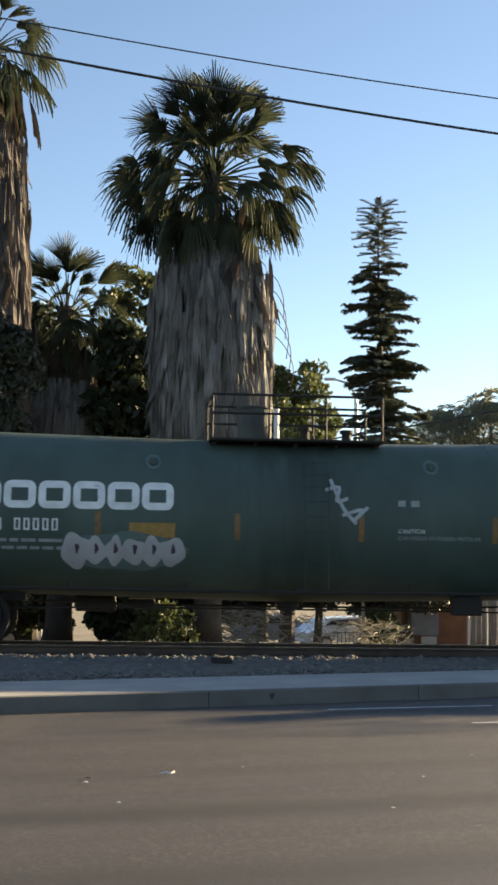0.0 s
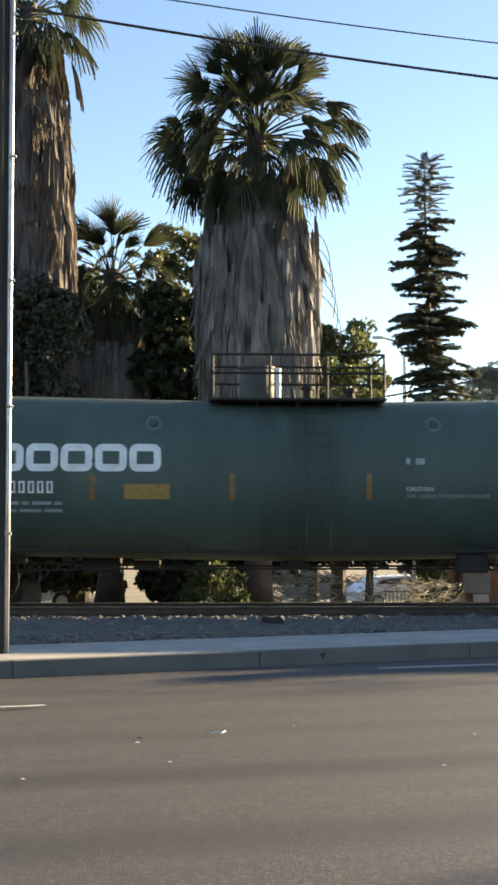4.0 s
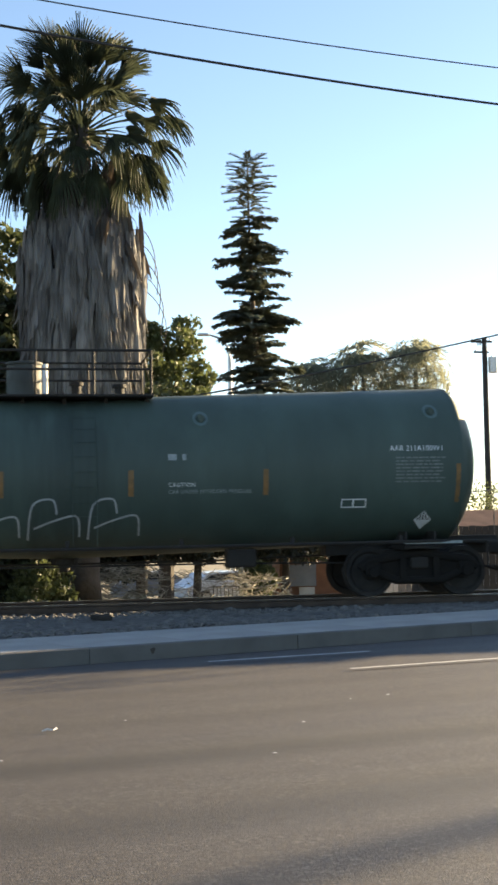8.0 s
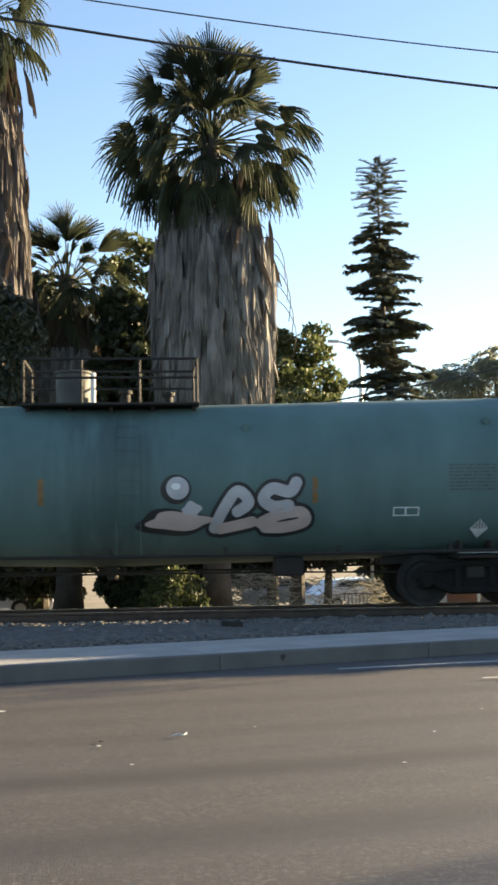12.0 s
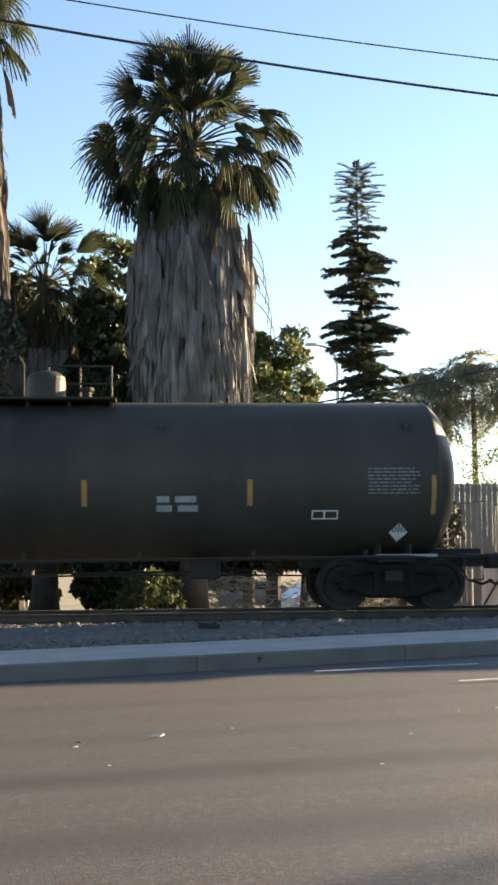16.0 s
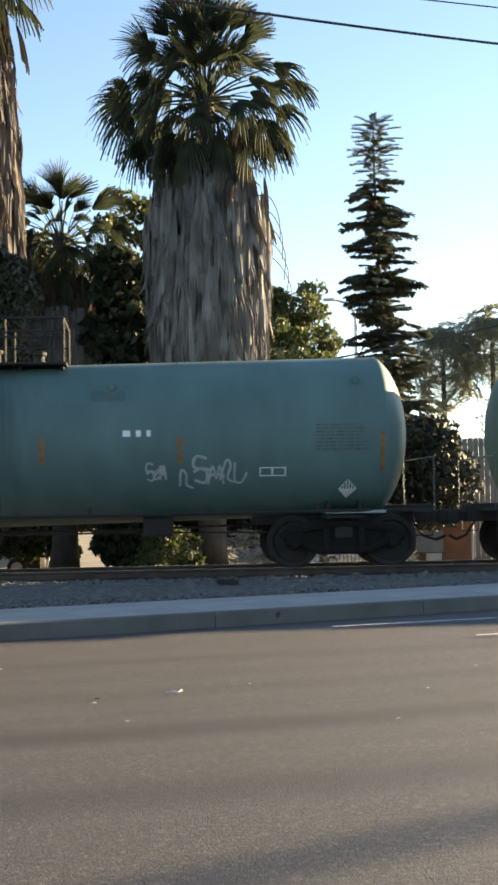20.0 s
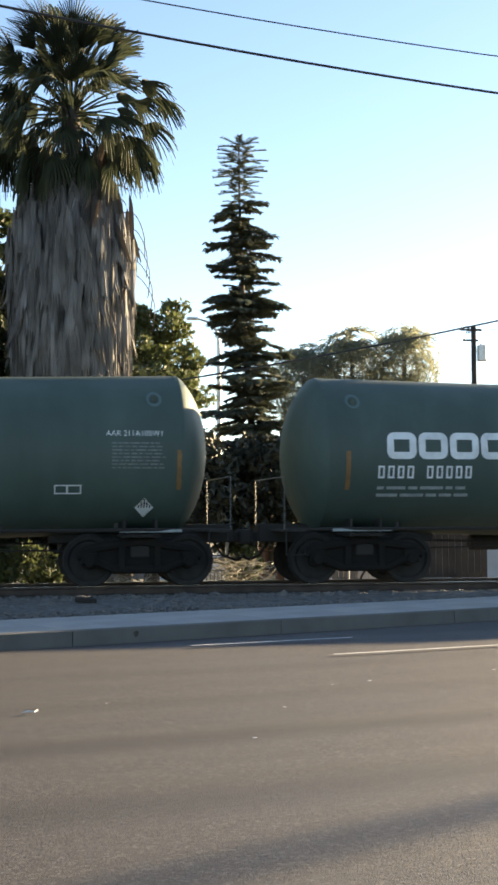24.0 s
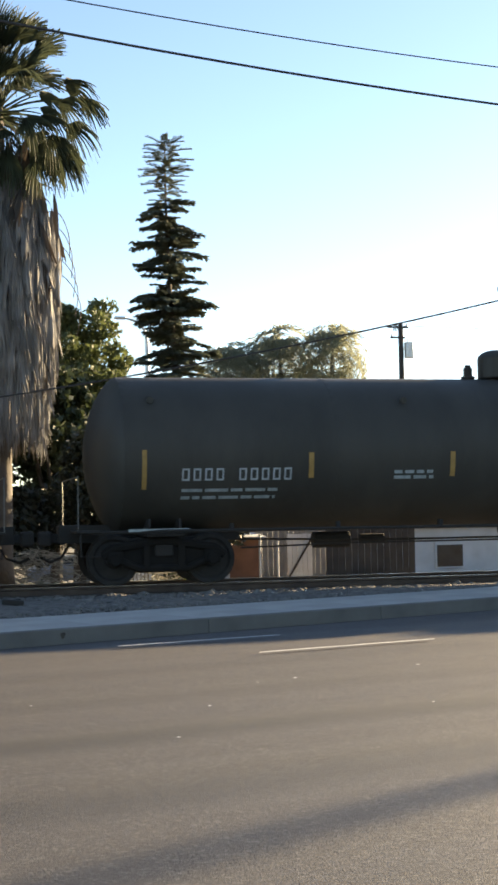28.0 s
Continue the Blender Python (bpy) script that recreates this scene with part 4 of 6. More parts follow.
def ex_scribble(x, z, w, h, m, width=0.05, loops=6, name="graffiti_tag"):
    def f(car, s, rng):
        tag = None
        for k, pts in enumerate(scribble(s, x, z, w, h, rng, loops)):
            bm = bmesh.new()
            s.stroke(bm, pts, width * rng.uniform(0.75, 1.1), 0.007 + 0.0006 * (k % 5))
            q = part(name if tag is None else "spray_stroke", bm, m, tag or car)
            tag = tag or q
    return f


def ex_strokes(lines, m, width=0.045, name="graffiti_tag"):
    def f(car, s, rng):
        tag = None
        for k, pts in enumerate(lines):
            bm = bmesh.new()
            s.stroke(bm, smooth_line(pts), width, 0.007 + 0.0006 * (k % 5))
            q = part(name if tag is None else "spray_stroke", bm, m, tag or car)
            tag = tag or q
    return f


# hand-sprayed letters in a unit square
STROKES = {"E": [[(0.9, 1.0), (0.1, 0.95), (0.05, 0.0), (0.85, 0.05)], [(0.05, 0.5), (0.7, 0.55)]], "M": [[(0.0, 0.0), (0.2, 1.0)], [(0.2, 1.0), (0.5, 0.35)], [(0.5, 0.35), (0.85, 1.0)], [(0.85, 1.0), (1.0, 0.0)]],
           "P": [[(0.15, 0.0), (0.1, 1.0)], [(0.0, 0.95), (0.6, 1.02), (0.85, 0.75), (0.55, 0.48), (0.12, 0.45)]], "T": [[(0.0, 0.95), (1.0, 1.0)], [(0.5, 0.98), (0.45, 0.0)]], "Y": [[(0.0, 1.0), (0.45, 0.5)], [(0.95, 1.0), (0.3, -0.1)]],
           "D": [[(0.12, 0.0), (0.15, 1.0)], [(0.05, 1.0), (0.7, 0.85), (0.85, 0.45), (0.5, 0.05), (0.05, 0.0)]], "O": [[(0.5, 1.0), (0.12, 0.7), (0.15, 0.2), (0.5, 0.0), (0.88, 0.3), (0.85, 0.75), (0.45, 1.0)]],
           "G": [[(0.85, 0.85), (0.45, 1.0), (0.1, 0.6), (0.2, 0.1), (0.6, 0.0), (0.85, 0.4)], [(0.5, 0.45), (0.95, 0.45)]], "S": [[(0.85, 0.9), (0.4, 1.0), (0.12, 0.75), (0.75, 0.4), (0.7, 0.05), (0.05, 0.1)]], ".": [[(0.2, 0.0), (0.32, 0.06)]],
           "*": [[(0.1, 0.1), (0.5, 0.95), (0.85, 0.1)], [(0.0, 0.6), (1.0, 0.62)], [(1.0, 0.6), (0.2, 0.15)]]}


def ex_sprayed(words, x, z, w, h, m, width=0.045):
    """Words sprayed by hand, letter by letter over the width w."""
    def f(car, s, rng):
        step = w / len(words)
        word = None
        for i, ch in enumerate(words):
            if ch == " ":
                continue
            bm = bmesh.new()
            hh, up, lean = h * rng.uniform(0.85, 1.15), rng.uniform(-0.06, 0.06) * h, rng.uniform(0.0, 0.2)
            for k, pts in enumerate(STROKES[ch]):
                q = [(x + (i + u * 0.78 + 0.06 * rng.random()) * step + lean * v * hh, z + up + v * hh) for u, v in pts]
                s.stroke(bm, smooth_line(q), width * rng.uniform(0.8, 1.1), 0.007 + 0.0008 * k)
            q = part("scrawled_word" if word is None else "sprayed_letter", bm, m, word or car)
            word = word or q
    return f


def ex_thick(pts, w, edge, fill, name="graffiti_piece"):
    """One fat outlined stroke."""
    def f(car, s, rng):
        line = smooth_line(pts, 8)
        bm = bmesh.new()
        s.stroke(bm, line, w + 0.13, 0.008)
        for q in (line[0], line[-1]):
            s.blob(bm, q[0], q[1], w / 2 + 0.065, w / 2 + 0.065, 0.0085, n=16)
        o = part(name, bm, edge, car)
        bm = bmesh.new()
        s.stroke(bm, line, w, 0.014)
        for q in (line[0], line[-1]):
            s.blob(bm, q[0], q[1], w / 2, w / 2, 0.0145, n=16)
        part("fill_paint", bm, fill, o)
    return f


def ex_blobs(blobs, name="graffiti_piece"):
    """blobs: (cx, cz, rx, rz, offset, material, bumps)."""
    def f(car, s, rng):
        for cx, cz, rx, rz, off, m, bumps in blobs:
            bm = bmesh.new()
            s.blob(bm, cx, cz, rx, rz, off, bumps)
            part(name, bm, m, car)
    return f


def tank_car(paint, label, number, logo=0.0, logo_z=2.38, sag=0.14, dome="drum", rails="rail", extras=(), seed=1, half=HALF, lift=0.0):
    rng = random.Random(seed)
    car = tagged(new("tank_car"), label, "tank car", "tank cars of the train")
    s = Skin(half, R_TANK, (Z_TANK if sag else Z_TANK - 0.02) + lift, sag)
    s.paint = paint
    v, f = tank_mesh(s)
    raw("tank", v, f, paint, car, smooth=True)
    shell_details(car, s, rng)
    underframe(car, s, rng, not sag)
    top_fittings(car, s, rails, dome)
    marks(car, s, number, logo, logo_z, extras, rng)
    c = half - 1.32
    car_wheels = truck(car, -c) + truck(car, c)
    return car, car_wheels
# ---- plants ----
def fan_frond(seed, elev, stalk=1.4, R=0.95, twist=0.5, n=34, sag=0.55, dead=False):
    """One fan leaf growing outwards along x at the angle elev: a stalk, then a pleated blade that is whole to two thirds and splits into hanging tips."""
    rng = random.Random(seed)
    V, F = [], []
    e, bend = radians(elev), (0.18 if elev > 45 else 0.4) if not dead else 0.9
    p, pts = Vector((0, 0, 0)), [Vector((0, 0, 0))]
    q = e
    for j in range(5):
        q = max(-1.5, e - bend * (j / 4) ** 1.4)
        p = p + Vector((math.cos(q), 0, math.sin(q))) * stalk / 5
        pts.append(p.copy())
    for sd in (Vector((0, 1, 0)), Vector((-math.sin(e), 0, math.cos(e)))):
        b = len(V)
        for j, c in enumerate(pts):
            w = 0.034 - 0.020 * j / 5
            V += [c - sd * w, c + sd * w]
        F += [(b + 2 * j, b + 2 * j + 1, b + 2 * j + 3, b + 2 * j + 2) for j in range(5)]
    q = max(-1.5, q - rng.uniform(0.0, 0.25))
    ax, side = Vector((math.cos(q), 0, math.sin(q))), Vector((0, 1, 0))
    nrm = ax.cross(side)
    side, nrm = side * math.cos(twist) + nrm * math.sin(twist), nrm * math.cos(twist) - side * math.sin(twist)
    if nrm.z < 0:
        nrm = -nrm
    spread = rng.uniform(1.9, 2.7) if not dead else rng.uniform(0.6, 1.3)
    if elev > 45:
        sag *= 0.35
        spread *= 0.62
        R *= 1.12
    fold = rng.uniform(0.1, 0.4)
    rows = (0.06, 0.28, 0.48, 0.66, 0.84, 1.0)
    half = spread / n / 2
    down = Vector((0, 0, -1))
    for k in range(n):
        a = -spread / 2 + spread * (k + 0.5) / n
        ln = R * (1.0 - 0.22 * (abs(a) / (spread / 2)) ** 2) * rng.uniform(0.84, 1.12)
        tip = sag * rng.uniform(0.7, 1.6)
        prev = None
        for f in rows:
            if f <= 0.48:
                h0, h1 = a - half * 1.06, a + half * 1.06
            else:
                g = (1 - f) / 0.52
                h0, h1 = a - half * g * 0.75 - 0.003, a + half * g * 0.75 + 0.003
            cur = []
            for i, h in enumerate((h0, h1)):
                d = (ax * math.cos(h) + side * math.sin(h) - nrm * fold * abs(math.sin(h))).normalized()
                pl = (0.020 if (k + i) % 2 else -0.020) * min(1.0, f / 0.3)
                drop = 0.25 * sag * f * f + 1.7 * tip * max(0.0, f - 0.5) ** 1.5
                V.append(p + d * ln * f * (1 - 0.25 * drop) + nrm * pl + down * ln * drop)
                cur.append(len(V) - 1)
            if prev:
                F.append((prev[0], prev[1], cur[1], cur[0]))
            prev = cur
    me = bpy.data.meshes.new("frond")
    me.from_pydata(V, [], F)
    me.materials.append(M_DRY if dead else M_FROND)
    return me


# leaves by the angle at which they stand off the crown
FRONDS = {e: [fan_frond(s * 10 + i, e, 1.25, 0.92, tw, 26) for s, tw in ((1, 0.2), (2, 0.9), (3, -0.8))] for i, e in enumerate((82, 60, 38, 15, -8, -30, -52))}
DRYFRONDS = {e: [fan_frond(s * 10 + i, e, 0.6, 0.85, 0.4 * s - 4.8, 18, 0.8, True) for s in (11, 12, 13)] for i, e in enumerate((-10, -40, -70))}


def hanging_thatch(rng, rad_at, z0, z1, count):
    """Dead leaves folded down round the trunk like closed umbrellas, each a pleated drape with ragged tips: verts and faces."""
    V, F = [], []
    for i in range(count):
        a = rng.random() * math.tau
        z = z1 - (z1 - z0) * rng.random() ** 0.95
        r = rad_at(z) * rng.uniform(0.82, 1.04)
        ln = rng.uniform(0.7, 1.6)
        w = rng.uniform(0.035, 0.13)
        m = rng.randint(3, 6)
        lean, out = rng.uniform(-0.10, 0.10), rng.uniform(-0.03, 0.06) + (0.16 if rng.random() < 0.07 else 0)
        base = len(V)
        for c in range(m + 1):
            u = 2 * c / m - 1
            for g, flare in ((0.0, 0.35), (0.35, 0.85), (0.65, 1.0)):
                rr = r + 0.055 * math.sin(g * 2.2) * (1 - 0.6 * u * u) + (0.011 if c % 2 else -0.011) + out * g * g
                aa = a + (u * w * flare + lean * g * ln) / max(0.4, r)
                V.append((rr * math.cos(aa), rr * math.sin(aa), z - ln * g))
        for c in range(m):
            for j in range(2):
                q = base + c * 3 + j
                F.append((q, q + 3, q + 4, q + 1))
            u = (2 * c + 1) / m - 1
            tl = ln * rng.uniform(0.78, 1.15) * (1 - 0.15 * u * u)
            rr = r + 0.03 + out + rng.uniform(-0.02, 0.03)
            aa = a + (u * w * rng.uniform(0.85, 1.2) + lean * ln) / max(0.4, r)
            V.append((rr * math.cos(aa), rr * math.sin(aa), z - tl))
            F.append((base + c * 3 + 2, base + c * 3 + 5, len(V) - 1))
    return V, F


def fan_palm(x, y, z0, crown_z, skirt_bottom, shape, leaf, live, thatch, seed, label, shabby=1.0, placed=(), reach=1.0, dead=None):
    """A fan palm with its skirt of dead leaves kept on the trunk; shape gives the skirt's radius at its shoulder, waist and foot; placed gives single leaves by their blade's place from the crown, size and twist."""
    rng = random.Random(seed)
    palm = tagged(new("fan_palm"), label, "palm tree", "fan palms behind the railway")
    palm.matrix_world = pose(x, y, z0)
    h = crown_z - z0
    bm = bmesh.new()
    tube(bm, [(0, 0, 0), (0.03, 0, 0.6), (0.05, 0.02, h * 0.5), (0, 0, h + 0.2)], [0.42, 0.34, 0.30, 0.22], 12)
    part("trunk", bm, M_BARK, palm, smooth=True)
    sb = skirt_bottom - z0
    top = h - 1.75

    def rad_at(z):
        g = max(0.0, min(1.0, (top - z) / (top - sb)))
        if g < 0.2:
            return 0.7 * shape[0] + 0.3 * shape[0] * math.sin(g / 0.2 * math.pi / 2)
        if g < 0.55:
            return shape[0] + (shape[1] - shape[0]) * (g - 0.2) / 0.35
        return shape[1] + (shape[2] - shape[1]) * ((g - 0.55) / 0.45) ** 1.3

    core = bmesh.new()
    n = 12
    zs = [sb + 0.9 + (top - 0.3 - sb - 0.9) * k / n for k in range(n + 1)]
    tube(core, [(0, 0, z) for z in zs], [rad_at(z) * 0.80 for z in zs], 20)
    part("inner_thatch", core, dead or M_DEAD, palm)
    V, F = hanging_thatch(rng, rad_at, sb + 0.9, top, thatch)
    sk = raw("thatch_skirt", V, F, dead or M_DEAD, palm, "shaggy grey-brown skirt of dead leaves")
    tagged(sk, kind="stuff")
    # dead leaves that hang off the crown's foot and stand off the skirt
    for i in range(int(76 * shabby)):
        a = i * 2.39996 + rng.uniform(-0.3, 0.3)
        k = leaf * rng.uniform(0.6, 1.0)
        r = rng.uniform(0.15, 0.6) * shape[0]
        m = pose(r * math.cos(a), r * math.sin(a), top + rng.uniform(-0.5, 1.45), 0, 0, math.degrees(a)) @ pose(0, 0, 0, rng.uniform(-15, 15), rng.uniform(-8, 8), 0)
        share("dry_frond", rng.choice(DRYFRONDS[rng.choice((-10, -40, -40, -70))]), palm, m @ Matrix.Diagonal((k, k, k, 1)))
    for i in range(int(46 * shabby)):
        a = rng.random() * math.tau
        zz = top - 0.2 - (top - sb - 1.6) * rng.random()
        r = rad_at(zz) * rng.uniform(0.72, 0.9)
        k = leaf * rng.uniform(0.45, 0.8)
        m = pose(r * math.cos(a), r * math.sin(a), zz, 0, 0, math.degrees(a)) @ pose(0, 0, 0, rng.uniform(-15, 15), rng.uniform(-5, 10), 0)
        share("dry_frond", rng.choice(DRYFRONDS[-70 if rng.random() < 0.5 else -40]), palm, m @ Matrix.Diagonal((k, k, k, 1)))
    for i, (dx, dy, dz, size, tw) in enumerate(placed):
        flat = math.hypot(dx, dy)
        ln = math.hypot(flat, dz)
        me = fan_frond(seed * 100 + i, math.degrees(math.atan2(dz, flat)) + 14, max(0.4, ln - size * 0.25), size, tw, 36, 0.42)
        share("frond", me, palm, pose(0, 0, h, 0, 0, math.degrees(math.atan2(dy, dx))))
    # the other live leaves, the young ones upright, the old ones hanging
    for i in range(live):
        f = (i + 0.5) / live
        a = i * 2.39996 + rng.uniform(-0.3, 0.3)
        up = 80 - 135 * f ** 0.9 + rng.uniform(-8, 8)
        cls = min(FRONDS, key=lambda v: abs(v - up))
        k = leaf * reach * rng.uniform(0.82, 1.05)
        m = pose(0.15 * math.cos(a), 0.15 * math.sin(a), h + 0.1 - 0.5 * f, 0, 0, math.degrees(a)) @ pose(0, 0, 0, rng.uniform(-15, 15), cls - up, 0)
        share("frond", rng.choice(FRONDS[cls]), palm, m @ Matrix.Diagonal((k, k, k, 1)))
    return palm


def leaf_cloud(rng, clumps, size, per, stretch=(1, 1, 0.75)):
    """Small leaves round many clump centres: verts and faces."""
    V, F = [], []
    for cx, cy, cz, r in clumps:
        for i in range(per):
            d = Vector((rng.gauss(0, 1), rng.gauss(0, 1), rng.gauss(0, 1))).normalized() * r * rng.uniform(0.35, 1.0) ** 0.6
            c = Vector((cx + d.x * stretch[0], cy + d.y * stretch[1], cz + d.z * stretch[2]))
            u = Vector((rng.gauss(0, 1), rng.gauss(0, 1), rng.gauss(0, 1))).normalized()
            v = u.cross(Vector((rng.gauss(0, 1), rng.gauss(0, 1), rng.gauss(0, 1)))).normalized()
            s = size * rng.uniform(0.6, 1.3)
            b = len(V)
            V += [c - u * s, c + v * s * 0.45, c + u * s, c - v * s * 0.45]
            F.append((b, b + 1, b + 2, b + 3))
    return V, F


def broad_tree(name, x, y, z0, top, w, seed, leaf, label, category, group, size=0.13, per=70, clump_n=90, low=0.25, depth=None):
    """A leafy tree: tapered trunk, forking limbs and a broken crown of leaf clumps."""
    rng = random.Random(seed)
    t = tagged(new(name), label, category, group)
    t.matrix_world = pose(x, y, z0)
    h = top - z0
    bm = bmesh.new()
    tube(bm, [(0, 0, 0), (0.05, 0.03, h * 0.25), (0.0, 0.05, h * 0.5)], [0.05 * h * 0.6, 0.04 * h * 0.6, 0.028 * h * 0.6], 10)
    part("trunk", bm, M_TBARK, t)
    clumps = []
    dw = depth or w
    for i in range(7):
        a = i * 0.9 + rng.uniform(-0.3, 0.3)
        e = Vector((math.cos(a) * w * 0.36, math.sin(a) * dw * 0.36, h * rng.uniform(0.55, 0.85)))
        bm = bmesh.new()
        tube(bm, [(0, 0.03, h * 0.28), (e.x * 0.45, e.y * 0.45, h * 0.45), tuple(e)], [0.018 * h, 0.012 * h, 0.004 * h], 6)
        part("limb", bm, M_TBARK, t)
    for i in range(clump_n):
        a, q = rng.random() * math.tau, rng.random() ** 0.5
        f = rng.random()
        env = math.sin((low + (1 - low) * f) * math.pi * 0.93) ** 0.55
        clumps.append((math.cos(a) * q * w * 0.5 * env, math.sin(a) * q * dw * 0.5 * env, h * (low + (1 - low) * f) - 0.25, rng.uniform(0.05, 0.11) * w + 0.12))
    V, F = leaf_cloud(rng, clumps, size, per)
    cr = raw("crown", V, F, leaf, t)
    return t


def star_pine(x, y, z0, top, seed):
    """A tall narrow conifer with tiers of level branches."""
    rng = random.Random(seed)
    t = tagged(new("conifer_tree"), "tall narrow dark green conifer with tiered level branches", "conifer tree")
    t.matrix_world = pose(x, y, z0)
    h = top - z0
    bm = bmesh.new()
    bend = lambda z: 1.1 * (1 - z / h) ** 2
    tube(bm, [(bend(h * k / 12), 0, (h - 0.35) * k / 12) for k in range(13)], [0.02 + 0.20 * (1 - k / 12) for k in range(13)], 8)
    part("trunk", bm, M_TBARK, t)

    def branch(sd, bushy):
        r2 = random.Random(sd)
        V, F = [], []

        def blade(p, q, w):
            d = (q - p).normalized()
            for up in (Vector((0, 0, 1)), d.cross(Vector((0, 0, 1))).normalized()):
                s = up * w
                b = len(V)
                mid = p.lerp(q, 0.55)
                V.extend([p - s * 0.5, p + s * 0.5, mid + s, mid - s, q])
                F.extend([(b, b + 1, b + 2, b + 3), (b + 3, b + 2, b + 4)])
        n = 26 if bushy else 20
        pts = [Vector((f, 0, 0.05 * math.sin(f * 3.0) + (0.06 if not bushy else -0.02) * f * f - (0.10 * f if bushy else 0))) for f in (k / 12 for k in range(13))]
        for a, b in zip(pts, pts[1:]):
            blade(a, b + (b - a) * 0.2, 0.02 if bushy else 0.016)
        for k in range(n):
            f = 0.12 + 0.86 * k / n
            i = min(11, int(f * 12))
            p = pts[i].lerp(pts[i + 1], f * 12 - i)
            for sd2 in (-1, 1):
                ln = (0.34 if bushy else 0.24) * (1 - 0.55 * f) * r2.uniform(0.7, 1.2)
                drop = r2.uniform(-0.16, 0.04) if bushy else r2.uniform(0.0, 0.07)
                blade(p, p + Vector((ln * 0.55, sd2 * ln, drop)), 0.030 if bushy else 0.015)
                if bushy:
                    for _ in range(2):
                        e = p + Vector((ln * r2.uniform(0, 0.6), sd2 * ln * r2.uniform(0.1, 0.8), r2.uniform(-0.02, 0.02)))
                        blade(e, e + Vector((r2.uniform(0.0, 0.14), sd2 * 0.05, r2.uniform(-0.18, 0.03))), 0.028)
        me = bpy.data.meshes.new("branch")
        me.from_pydata(V, [], F)
        me.materials.append(M_CONIFER)
        return me
    sparse = [branch(s, False) for s in (1, 2)]
    bushy = [branch(s, True) for s in (3, 4, 5)]
    z, tier = h - 0.5, 0
    while z > h * 0.08:
        f = 1 - z / h
        thin = f < 0.165
        if thin:
            ln = 0.78 + 0.34 * math.sin(f / 0.115 * math.pi / 2) if f < 0.115 else 0.95 - 6.0 * (f - 0.115)
        else:
            ln = 1.15 + 0.7 * min(1.0, (f - 0.165) / 0.5) + 0.12 * math.sin(tier * 1.7)
        n = 7 if thin else 12
        for k in range(n):
            a = math.tau * k / n + tier * 0.7 + rng.uniform(-0.2, 0.2)
            l2 = ln * rng.uniform(0.8, 1.12) if thin else ln * rng.uniform(0.35, 1.18)
            tip = rng.uniform(-2, 8) - 6 * (1 - f / 0.165) if thin else rng.uniform(-14, 16)
            m = pose(bend(z), 0, z + rng.uniform(-0.05, 0.05) * (1 if thin else 4.5), 0, 0, math.degrees(a)) @ pose(0, 0, 0, rng.uniform(-12, 12), tip, 0)
            share("branch", rng.choice(sparse if thin else bushy), t, m @ Matrix.Diagonal((l2, l2, l2 * (1 if thin else 0.6), 1)))
        z -= rng.uniform(0.26, 0.33) if thin else rng.uniform(0.36, 0.52)
        tier += 1
    return t


def feather_palm(x, y, z0, crown_z, r, seed, label):
    """A feather palm with arching drooping fronds."""
    rng = random.Random(seed)
    t = tagged(new("feather_palm"), label, "palm tree", "feather palms beyond the railway")
    t.matrix_world = pose(x, y, z0)
    h = crown_z - z0
    bm = bmesh.new()
    tube(bm, [(0, 0, 0), (0.06, 0, h * 0.5), (0, 0, h)], [0.2, 0.14, 0.11], 10)
    part("trunk", bm, M_BARK, t)
    meshes = []
    for sd in (1, 2, 3):
        r2 = random.Random(seed * 7 + sd)
        V, F = [], []
        pts = [Vector((0.80 * math.sin(f * 1.6), 0, 0.75 * math.sin(f * 2.1) - 1.25 * f ** 2.4)) for f in (k / 16 for k in range(17))]
        for a, b in zip(pts, pts[1:]):
            i = len(V)
            V += [a + Vector((0, -0.006, 0)), a + Vector((0, 0.006, 0)), b + Vector((0, 0.005, 0)), b + Vector((0, -0.005, 0))]
            F.append((i, i + 1, i + 2, i + 3))
        for k in range(30):
            f = 0.14 + 0.85 * k / 30
            j = min(15, int(f * 16))
            p = pts[j].lerp(pts[j + 1], f * 16 - j)
            for sd2 in (-1, 1):
                ln = 0.42 * (1 - 0.4 * f) * r2.uniform(0.7, 1.2)
                q = p + Vector((r2.uniform(-0.05, 0.2) * ln + 0.04, sd2 * ln * r2.uniform(0.35, 0.7), r2.uniform(-0.1, 0.3) * ln))
                e = q + Vector((r2.uniform(-0.05, 0.1), sd2 * ln * 0.2, -ln * r2.uniform(0.3, 0.9)))
                s = Vector((0.013, 0, 0.004))
                i = len(V)
                V += [p - s, p + s, q + s, q - s, e]
                F += [(i, i + 1, i + 2, i + 3), (i + 3, i + 2, i + 4)]
        me = bpy.data.meshes.new("frond")
        me.from_pydata(V, [], F)
        me.materials.append(M_FEATHER)
        meshes.append(me)
    n = 60
    for i in range(n):
        f = (i + 0.5) / n
        a = i * 2.39996
        k = r * rng.uniform(0.65, 1.2)
        m = pose(0, 0, h - 0.9 * f, 0, 0, math.degrees(a)) @ pose(0, 0, 0, rng.uniform(-25, 25), -(50 - 118 * f) + rng.uniform(-16, 16), 0)
        share("frond", rng.choice(meshes), t, m @ Matrix.Diagonal((k, k, k, 1)))
    return t
